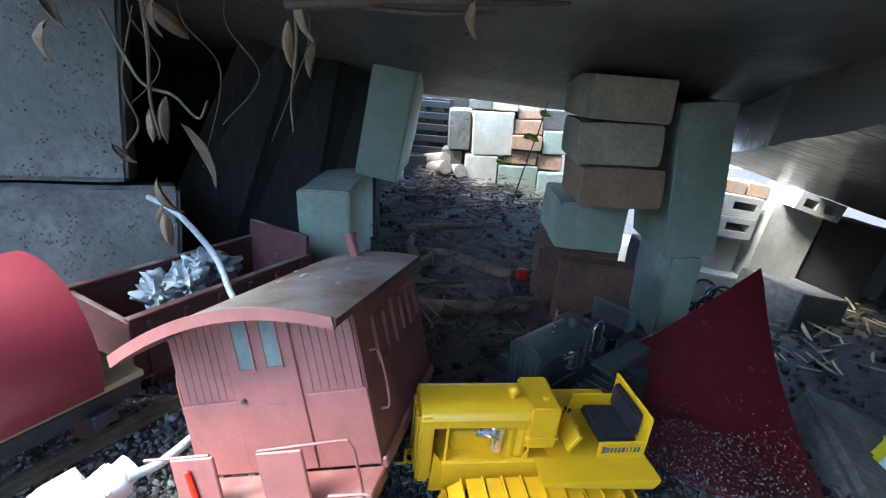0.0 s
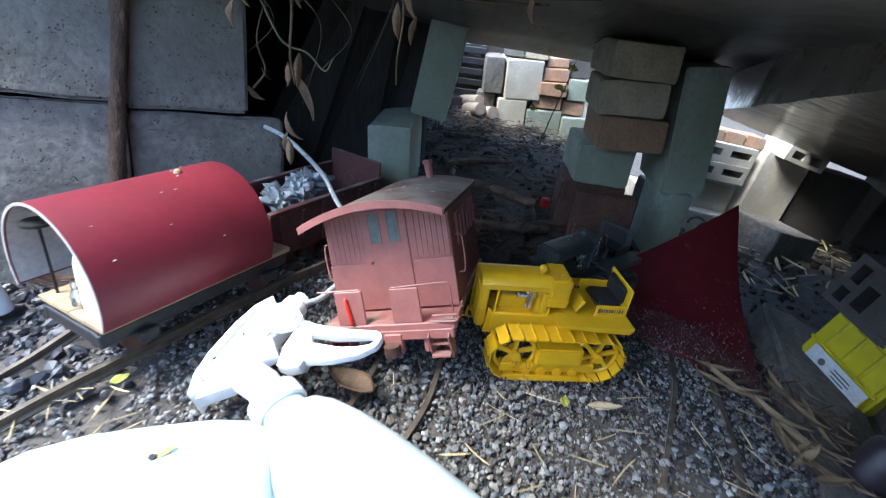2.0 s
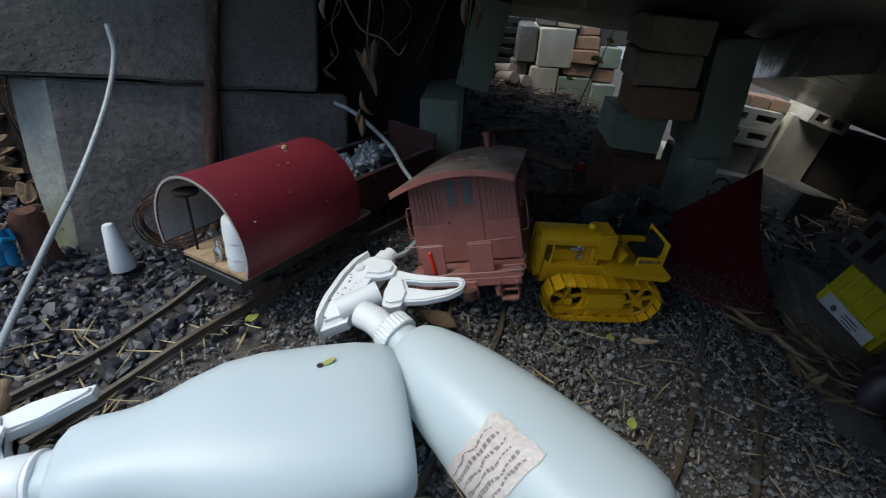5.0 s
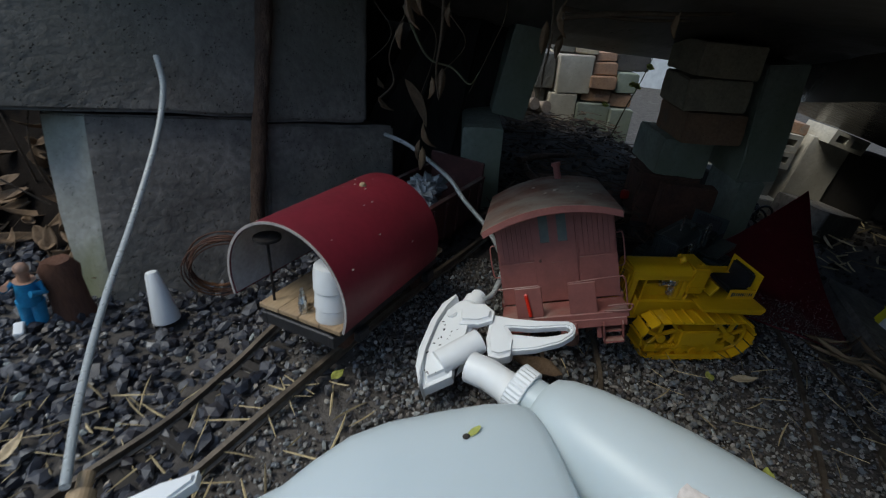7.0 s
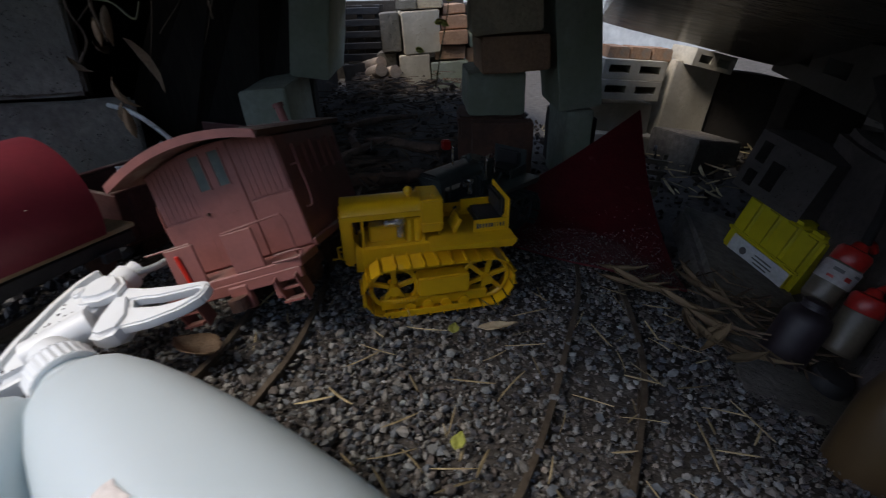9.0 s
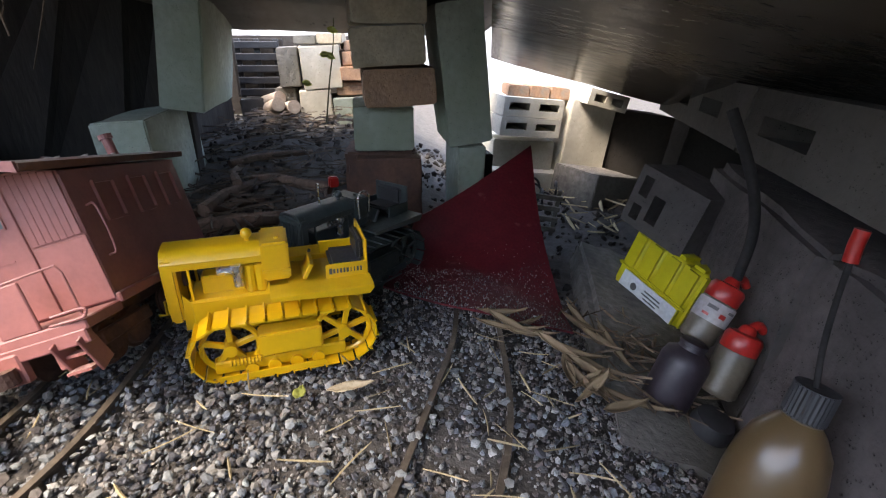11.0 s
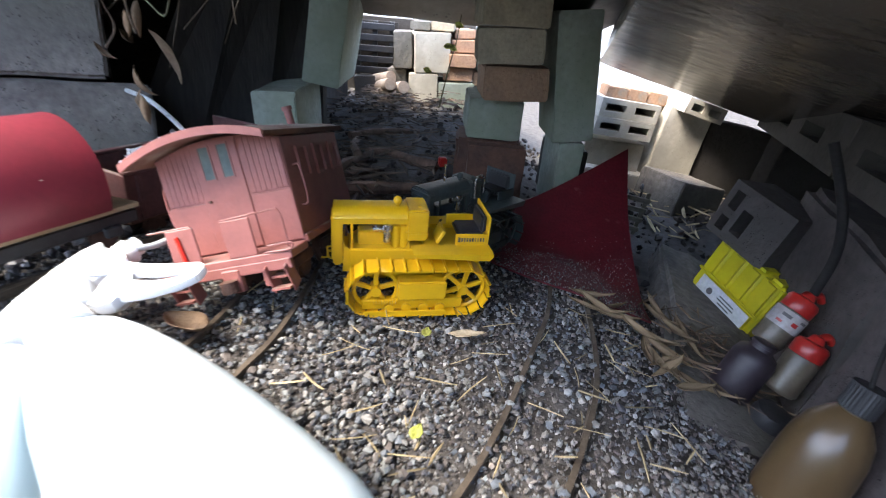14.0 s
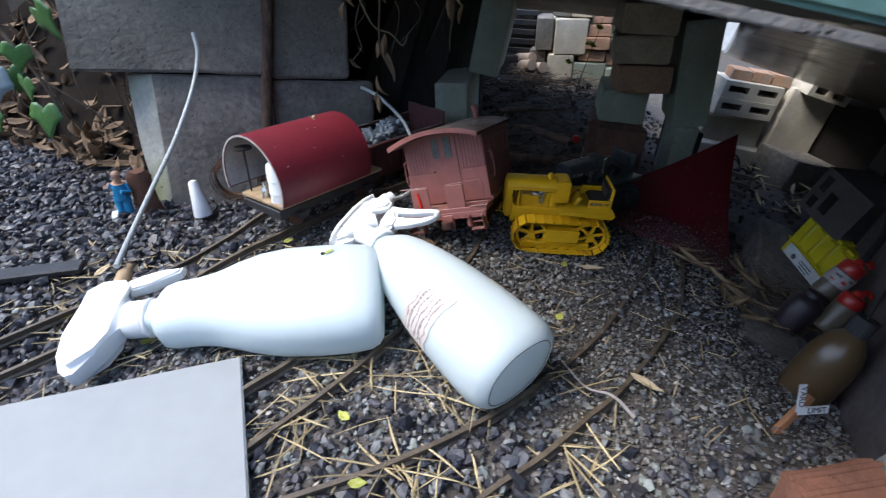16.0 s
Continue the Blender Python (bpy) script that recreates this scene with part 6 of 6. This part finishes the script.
# husks round the red sheet
hk = [leaf_mesh(0.058, 0.0034, 0.009, 0.003, M_HUSK, "bamboo_husk"), leaf_mesh(0.04, 0.0042, 0.006, 0.004, M_HUSK, "bamboo_husk"), leaf_mesh(0.03, 0.003, 0.004, 0.003, M_HUSK, "bamboo_husk")]
for k, (x, y, rz, up, ry) in enumerate(((0.315, 0.345, -22, 0.006, 0), (0.33, 0.338, -15, 0.008, 2), (0.352, 0.325, -50, 0.010, 0), (0.372, 0.31, -60, 0.008, 3), (0.388, 0.365, -75, 0.016, 8), (0.362, 0.29, -95, 0.006, 0), (0.385, 0.28, -40, 0.008, 0), (0.345, 0.30, -100, 0.005, 0), (0.395, 0.33, -85, 0.02, 10))):
    leaves(hk[k % 2], [at_ground(x, y, rz, up, 8, ry)], "long tan dry husk beside the red sheet", "dry husks")
    for j in range(1 + k % 2):
        leaves(hk[1 + j], [at_ground(x + rr.uniform(-0.018, 0.012), y + rr.uniform(-0.012, 0.016), rz + rr.uniform(-55, 55), up + rr.uniform(0, 0.006), rr.uniform(-20, 20), ry + rr.uniform(-8, 12))], "short curled dry husk beside the red sheet", "dry husks")


# ---- ivy and vines ----
def ivy_mesh(size):
    b = bmesh.new()
    half = [(0.10, -0.16), (0.24, -0.25), (0.40, -0.23), (0.49, -0.10), (0.53, 0.05), (0.60, 0.20), (0.56, 0.30), (0.43, 0.36), (0.32, 0.45), (0.24, 0.58), (0.16, 0.74), (0.07, 0.90)]
    out = [(0, -0.05)] + half + [(0, 0.99)] + [(-x, y) for x, y in reversed(half)]
    c = b.verts.new((0, 0.15 * size, 0.04 * size))
    ring = [b.verts.new((x * size, y * size, -0.10 * size * (x * x + 0.3 * y * y))) for x, y in out]
    for i in range(len(ring)):
        b.faces.new((c, ring[i], ring[(i + 1) % len(ring)]))
    bmesh.ops.subdivide_edges(b, edges=b.edges[:], cuts=2, use_grid_fill=True)
    bmesh.ops.solidify(b, geom=b.faces[:], thickness=0.0004)
    me = bpy.data.meshes.new("ivy_leaf")
    bmesh.ops.recalc_face_normals(b, faces=b.faces)
    b.to_mesh(me), b.free()
    me.shade_smooth()
    me.materials.append(M_GLEAF)
    return me


iv = [ivy_mesh(0.036), ivy_mesh(0.028), ivy_mesh(0.048)]
iv[2].materials[0] = M_BLLEAF
IVY = ((0, -0.476, 0.28, 0.128, 100, 180, 8), (1, -0.556, 0.28, 0.118, 95, 175, -10), (0, -0.415, 0.265, 0.242, 80, 150, -20), (2, -0.505, 0.26, 0.245, 70, 200, 15), (1, -0.53, 0.3, 0.165, 95, 170, 20), (1, -0.5, 0.29, 0.158, 90, 185, -15))
IVY += ((1, -0.47, 0.27, 0.20, 85, 190, 30), (2, -0.545, 0.285, 0.165, 95, 190, 10), (0, -0.62, 0.28, 0.17, 80, 165, -14), (1, -0.44, 0.27, 0.31, 85, 200, -12), (2, -0.60, 0.28, 0.265, 80, 185, 0))
for k, x, y, z, rx, ry, rz in IVY:
    leaves(iv[k], [pose(x, y, z, rx, ry, rz)], "fresh lobed ivy leaf hanging beside the wall" if k != 2 else "pale blue-grey lobed leaf hanging beside the wall", "ivy leaves")
stem = lambda pts, r, mt, lab: tagged(part("vine_stem", tube(spline(pts, 8), r, 7, taper=lambda t: 1 - 0.5 * t), mt, smooth=True), lab, "vine", "vine stems")
stem([(-0.60, 0.30, 0.30), (-0.515, 0.285, 0.235), (-0.475, 0.285, 0.175), (-0.462, 0.29, 0.125)], 0.0032, M_VINE, "pale woody ivy stem hanging down")
stem([(-0.54, 0.30, 0.26), (-0.545, 0.295, 0.19), (-0.555, 0.29, 0.13), (-0.55, 0.29, 0.06)], 0.0016, M_VINE, "thin dry ivy stem")
stem([(-0.48, 0.29, 0.165), (-0.44, 0.31, 0.125), (-0.41, 0.33, 0.09)], 0.0012, M_VINE, "thin dry ivy stem")
for k in range(6):
    x, y = -0.70 + 0.045 * k, 0.47 + 0.01 * (k % 4)
    stem([(x, y, 0.02), (x + rr.uniform(-0.03, 0.03), y - 0.02, 0.10), (x + rr.uniform(-0.06, 0.06), y + 0.01, 0.20)], 0.0013, M_VINE, "dead stalk standing in the heap")
# dry vines hanging in front of the dark hollow
stem([(-0.135, 0.455, 0.265), (-0.118, 0.45, 0.235), (-0.105, 0.445, 0.222), (-0.085, 0.44, 0.218), (-0.068, 0.435, 0.206), (-0.06, 0.433, 0.218)], 0.0014, M_VINEG, "greenish twig with a bent tip")
stem([(-0.10, 0.44, 0.29), (-0.098, 0.44, 0.25), (-0.100, 0.44, 0.215), (-0.096, 0.44, 0.19)], 0.0016, M_VINE, "dry brown vine stem")
stem([(-0.005, 0.43, 0.285), (-0.002, 0.425, 0.255), (-0.004, 0.42, 0.225), (-0.003, 0.42, 0.205)], 0.0013, M_VINE, "dry brown vine stem")
stem([(0.0, 0.40, 0.272), (0.05, 0.41, 0.279), (0.10, 0.415, 0.283), (0.15, 0.43, 0.288)], 0.0028, M_VINE, "dry stem along the edge of the roof")
stem([(0.0, 0.41, 0.278), (0.06, 0.415, 0.275), (0.11, 0.42, 0.279)], 0.0022, M_VINE, "dry stem along the edge of the roof")
stem([(-0.16, 0.50, 0.17), (-0.145, 0.495, 0.19), (-0.15, 0.49, 0.22), (-0.13, 0.48, 0.27)], 0.0012, M_VINE, "thin dry vine stem")
for k in range(4):
    x = -0.17 + 0.04 * k + rr.uniform(-0.012, 0.012)
    stem([(x, 0.56, 0.32), (x + rr.uniform(-0.02, 0.02), 0.555, 0.27), (x + rr.uniform(-0.04, 0.04), 0.55, 0.23), (x + rr.uniform(-0.04, 0.04), 0.545, rr.uniform(0.13, 0.2))], 0.001, M_VINE, "thin dry vine stem")
lf_h = [leaf_mesh(0.030, 0.0042, 0.009, 0.005, M_DRY, "hanging_leaf"), leaf_mesh(0.022, 0.0034, 0.007, 0.004, M_DRY, "hanging_leaf")]
for k, (x, y, z, ry, rz) in enumerate(((-0.001, 0.42, 0.268, 80, 10), (0.004, 0.422, 0.248, 100, 40), (-0.008, 0.424, 0.25, 75, 80), (-0.097, 0.44, 0.262, 85, 20), (-0.094, 0.438, 0.202, 95, 70), (-0.10, 0.44, 0.196, 80, 120), (-0.128, 0.40, 0.262, 70, 10), (-0.135, 0.40, 0.245, 95, 50), (-0.12, 0.40, 0.278, 100, 0), (0.093, 0.412, 0.274, 85, 30), (-0.108, 0.45, 0.145, 60, 20), (-0.115, 0.455, 0.13, 90, 60), (-0.105, 0.45, 0.12, 75, 100), (-0.155, 0.485, 0.165, 40, 10))):
    leaves(lf_h[k % 2], [pose(x, y, z, rr.uniform(-30, 30), ry, rz)], "withered tan leaf hanging from a dry vine", "hanging leaves")
# thin vine with green leaves by the pillar
stem([(0.170, 0.72, 0.10), (0.178, 0.71, 0.15), (0.186, 0.70, 0.19), (0.19, 0.69, 0.225)], 0.0011, M_VINEG, "thin climbing stem beside the pillar")
leaves(lf_g, [pose(0.188, 0.685, 0.212, 80, 20, 0), pose(0.176, 0.70, 0.185, 70, -10, 10), pose(0.183, 0.70, 0.183, 85, 30, -10), pose(0.150, 0.72, 0.150, 80, 20, 0)], "small fresh green leaf on a thin stem", "small stem leaves")

# ---- far-side details ----
def slot_row(m, label):
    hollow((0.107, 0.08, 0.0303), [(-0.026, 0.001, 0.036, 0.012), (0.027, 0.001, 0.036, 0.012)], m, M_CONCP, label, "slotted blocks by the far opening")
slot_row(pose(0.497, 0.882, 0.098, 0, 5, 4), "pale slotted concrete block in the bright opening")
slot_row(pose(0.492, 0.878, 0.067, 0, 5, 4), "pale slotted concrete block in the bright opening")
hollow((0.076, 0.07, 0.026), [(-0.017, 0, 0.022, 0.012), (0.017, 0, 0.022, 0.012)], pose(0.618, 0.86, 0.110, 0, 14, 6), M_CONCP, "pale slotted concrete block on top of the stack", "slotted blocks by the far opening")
for k in range(3):
    simple_block((0.035, 0.05, 0.019), 0.478 + 0.0365 * k, 0.885, 0.1235 - 0.003 * k, M_BRICK, ry=5, label="orange clay brick on the slotted blocks", seed=90 + k, name="brick", cat="brick", group="bricks at the far opening")
simple_block((0.045, 0.10, 0.13), 0.36, 0.71, 0.0, M_DARKW, label="dark timber post behind the pillar", seed=95, name="timber_post", cat="post", group="")
crate = thing("slatted_crate", pose(0.040, 1.03, 0.150, 0, 0, 4), "dark slatted crate at the far end", "crate")
for k in range(5):
    part("slat", box(0.074, 0.008, 0.012, 0.001, at=(0, 0, -0.04 + 0.02 * k)), M_BLACK, crate)
for x in (-0.033, 0.0, 0.033):
    part("post", box(0.01, 0.01, 0.1, 0.001, at=(x, 0.008, 0)), M_BLACK, crate)
part("back_panel", box(0.09, 0.004, 0.1, 0.001, at=(0, 0.022, 0)), M_DARKW, crate)
pal = thing("wooden_pallet", pose(0.432, 0.60, 0.003, 6, 6, -16) @ Matrix.Scale(0.9, 4), "small grey wooden slat frame beside the red sheet", "pallet")
for k in range(4):
    part("slat", box(0.05, 0.004, 0.007, 0.0006, at=(0, 0, -0.024 + 0.016 * k)), M_WOODG, pal)
for x in (-0.02, 0.02):
    part("stile", box(0.006, 0.005, 0.07, 0.0006, at=(x, 0.004, 0)), M_WOODG, pal)
rr = random.Random(31)
for k in range(9):
    x, y = 0.442 + rr.uniform(0, 0.06), 0.75 + rr.uniform(-0.03, 0.04)
    r0 = rr.uniform(0.010, 0.017)
    z0 = ground_z(x, y) + 0.012 + 0.03 * rr.random()
    a0 = rr.uniform(0, 180)
    pts = [(x + r0 * math.cos(q / 3) * math.cos(radians(a0)), y + r0 * math.cos(q / 3) * math.sin(radians(a0)), z0 + r0 * math.sin(q / 3)) for q in range(0, 15)]
    tagged(part("wire_hook", tube(pts, 0.0020, 7), M_BLACK, smooth=True), "bent black rubber hook in the bright opening", "hook", "black hooks by the far opening")
simple_block((0.10, 0.10, 0.06), 0.60, 0.80, -0.03, M_CONC, rz=20, ry=10, label="rough grey stone by the far opening", seed=97, name="stone", cat="stone", group="")
simple_block((0.012, 0.008, 0.012), 0.178, 0.62, 0.048, M_REDG, rz=20, label="small red plastic scrap in the dark", seed=98, name="red_scrap", cat="scrap", group="")
for k, (x, y, rz, L) in enumerate(((0.03, 0.60, 40, 0.16), (0.06, 0.66, 70, 0.14), (0.10, 0.58, 15, 0.18), (0.05, 0.72, 100, 0.12), (0.12, 0.68, 150, 0.12), (0.02, 0.55, 60, 0.1), (0.09, 0.76, 30, 0.12))):
    tagged(part("branch", tube([(-L / 2, 0, 0), (-L / 6, 0.006, 0.003), (L / 5, -0.004, 0.004), (L / 2, 0.003, 0)], 0.006 + 0.002 * (k % 3), 9, taper=lambda t: 1 - 0.4 * t), M_BARK, m=pose(x, y, ground_z(x, y) + 0.008, 0, 0, rz), smooth=True), "dark fallen branch on the rising ground", "branch", "fallen branches")
tagged(part("rubble_box", rough_block(0.084, 0.07, 0.084, 0.003, 0.002, 99), M_RUST, m=pose(0.238, 0.65, 0.040, 0, 0, -4), smooth=True), "rusty brown box behind the grey-green tractor", "box")
tagged(part("white_strip", tube(spline([(0.165, 0.13, 0.008), (0.185, 0.105, 0.007), (0.205, 0.098, 0.010), (0.222, 0.083, 0.006)], 6), 0.0013, 6, taper=lambda t: 0.4 + t), M_INNER), "curled whitish plastic strip on the gravel", "strip")

# ---- gravel ----
def stone_templates(n, seed):
    b = bmesh.new()
    bmesh.ops.create_icosphere(b, subdivisions=1, radius=1)
    b.verts.ensure_lookup_table()
    co = np.array([v.co[:] for v in b.verts])
    fa = np.array([[v.index for v in f.verts] for f in b.faces])
    b.free()
    r = np.random.RandomState(seed)
    
    def chip():
        """Cut the ball by random planes, which leaves the flat faces and sharp arrises of crushed stone."""
        c = co * (1 + r.uniform(-0.12, 0.12, (len(co), 1)))
        for _ in range(7):
            d = r.normal(size=3)
            d /= np.linalg.norm(d)
            over = np.maximum(c @ d - r.uniform(0.42, 0.75), 0)
            c = c - over[:, None] * d
        return c * 1.15

    return [chip() for _ in range(n)], fa


TEMPL, FACES = stone_templates(24, 4)


def scatter(name, n, seed, area, dmin, dmax, mt, label, lift=(-0.3, 0.5)):
    """Loose stones lying on the ground, joined into one body of stuff."""
    r, q = random.Random(seed), np.random.RandomState(seed)
    V, F = np.zeros((n, len(TEMPL[0]), 3)), np.zeros((n, len(FACES), 3), int)
    k = 0
    while k < n:
        p = area(r)
        if p is None:
            continue
        d = dmin + (dmax - dmin) * r.random() ** 1.8
        m = Euler((r.uniform(0, 6), r.uniform(-0.5, 0.5), r.uniform(0, 6))).to_matrix()
        s_ = np.array((d / 2 * r.uniform(0.85, 1.3), d / 2 * r.uniform(0.7, 1.0), d / 2 * r.uniform(0.5, 0.85)))
        V[k] = (TEMPL[k % len(TEMPL)] * s_) @ np.array(m).T + np.array((p[0], p[1], ground_z(*p) - 0.002 + d * r.uniform(*lift)))
        F[k] = FACES + k * len(TEMPL[0])
        k += 1
    me = bpy.data.meshes.new(name)
    me.from_pydata(V.reshape(-1, 3).tolist(), [], F.reshape(-1, 3).tolist())
    me.materials.append(mt)
    return tagged(new(name, me), label, "gravel", kind="stuff")


def dark_zone(x, y):
    """Where the coarse dark ballast lies: left of the wall track and round the front tracks."""
    w = noise.noise(Vector((x * 7, y * 7, 4))) * 0.05
    return smoothstep(-0.16, -0.24, x - 0.35 * (y - 0.2) + w) + 0.75 * smoothstep(0.10, 0.0, y + w) * smoothstep(-0.1, 0.05, x)


def zone(x0, x1, y0, y1, want):
    def pick(r):
        x, y = r.uniform(x0, x1), r.uniform(y0, y1)
        d = dark_zone(x, y)
        if not want and noise.noise(Vector((x * 11, y * 11, 9))) > 0.22 + 0.5 * r.random():
            return None
        return (x, y) if r.random() < (d if want else 1.05 - d) else None
    return pick


scatter("dark_ballast", 11000, 1, zone(-0.85, 0.42, -0.22, 0.50, True), 0.006, 0.0165, M_STD, "coarse dark grey ballast stones")
scatter("grey_gravel", 24000, 2, zone(-0.22, 0.44, -0.12, 0.46, False), 0.0017, 0.0058, M_STG, "mixed grey gravel chippings")
scatter("mixed_ballast", 3600, 11, in_box(-0.30, 0.40, -0.24, 0.10), 0.0045, 0.0115, M_STM, "mixed grey and purplish ballast between the front rails", (-0.2, 0.5))
scatter("pale_gravel", 1500, 3, zone(-0.3, 0.42, -0.12, 0.42, False), 0.0018, 0.005, M_STL, "pale gravel chippings among the grey", (0.0, 0.7))
scatter("pale_gravel", 700, 6, zone(-0.5, 0.42, -0.2, 0.4, True), 0.004, 0.009, M_STL, "pale stones among the dark ballast", (0.0, 0.6))
scatter("grey_gravel", 4500, 9, in_box(-0.14, 0.16, 0.12, 0.40), 0.002, 0.0065, M_STG, "grey gravel heaped over the sleepers", (0.2, 1.0))
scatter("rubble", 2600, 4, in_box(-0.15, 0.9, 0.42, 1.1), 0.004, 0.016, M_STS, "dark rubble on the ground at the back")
scatter("outer_gravel", 4500, 5, in_box(-1.25, -0.5, -0.4, 0.62), 0.007, 0.018, M_STD, "dark ballast stretching into the open")
scatter("fine_grit", 16000, 12, zone(-0.16, 0.40, 0.0, 0.46, False), 0.0009, 0.0026, M_STF, "fine brownish grit between the chippings", (0.3, 1.6))
def sheet_grit(n, seed, v0, v1, dmin, dmax, mt, label):
    """Fine bits resting on the red sheet's upper face."""
    r = random.Random(seed)
    V, F = [], []
    for k in range(n):
        u, v = r.uniform(0.05, 0.97), v0 + (v1 - v0) * r.random() ** 1.6
        p, d = red_sheet(u, v), dmin + (dmax - dmin) * r.random() ** 2
        e = Euler((r.uniform(0, 6), r.uniform(0, 6), r.uniform(0, 6))).to_matrix()
        base = len(V)
        V += [tuple(e @ Vector(c * np.array((d * 0.7, d * 0.45, d * 0.3))) + p + Vector((0, -0.0007, 0.0007))) for c in TEMPL[k % len(TEMPL)]]
        F += [tuple(int(i) + base for i in f) for f in FACES]
    me = bpy.data.meshes.new("grit")
    me.from_pydata(V, [], F)
    me.materials.append(mt)
    return tagged(new("grit", me), label, "grit", kind="stuff")


sheet_grit(2000, 7, 0.0, 0.34, 0.0004, 0.0018, M_STG, "grey grit strewn on the red sheet")
sheet_grit(120, 8, 0.0, 0.5, 0.0005, 0.0016, M_STL, "pale grit strewn on the red sheet")
# the nearest stones, one by one
r = random.Random(17)
stone_me = []
for k in range(10):
    me = bpy.data.meshes.new("stone")
    me.from_pydata((TEMPL[k] * np.array((0.0035, 0.0028, 0.0022))).tolist(), [], FACES.tolist())
    me.materials.append(M_STO)
    stone_me.append(me)
for k in range(300):
    x, y = r.uniform(-0.02, 0.33), r.uniform(0.10, 0.31)
    o = new("stone", stone_me[k % 10])
    o.parent = ground
    s_ = r.uniform(0.45, 1.15)
    o.matrix_basis = pose(x, y, ground_z(x, y) + 0.0025, r.uniform(-30, 30), r.uniform(-30, 30), r.uniform(0, 360)) @ Matrix.Scale(s_, 4)
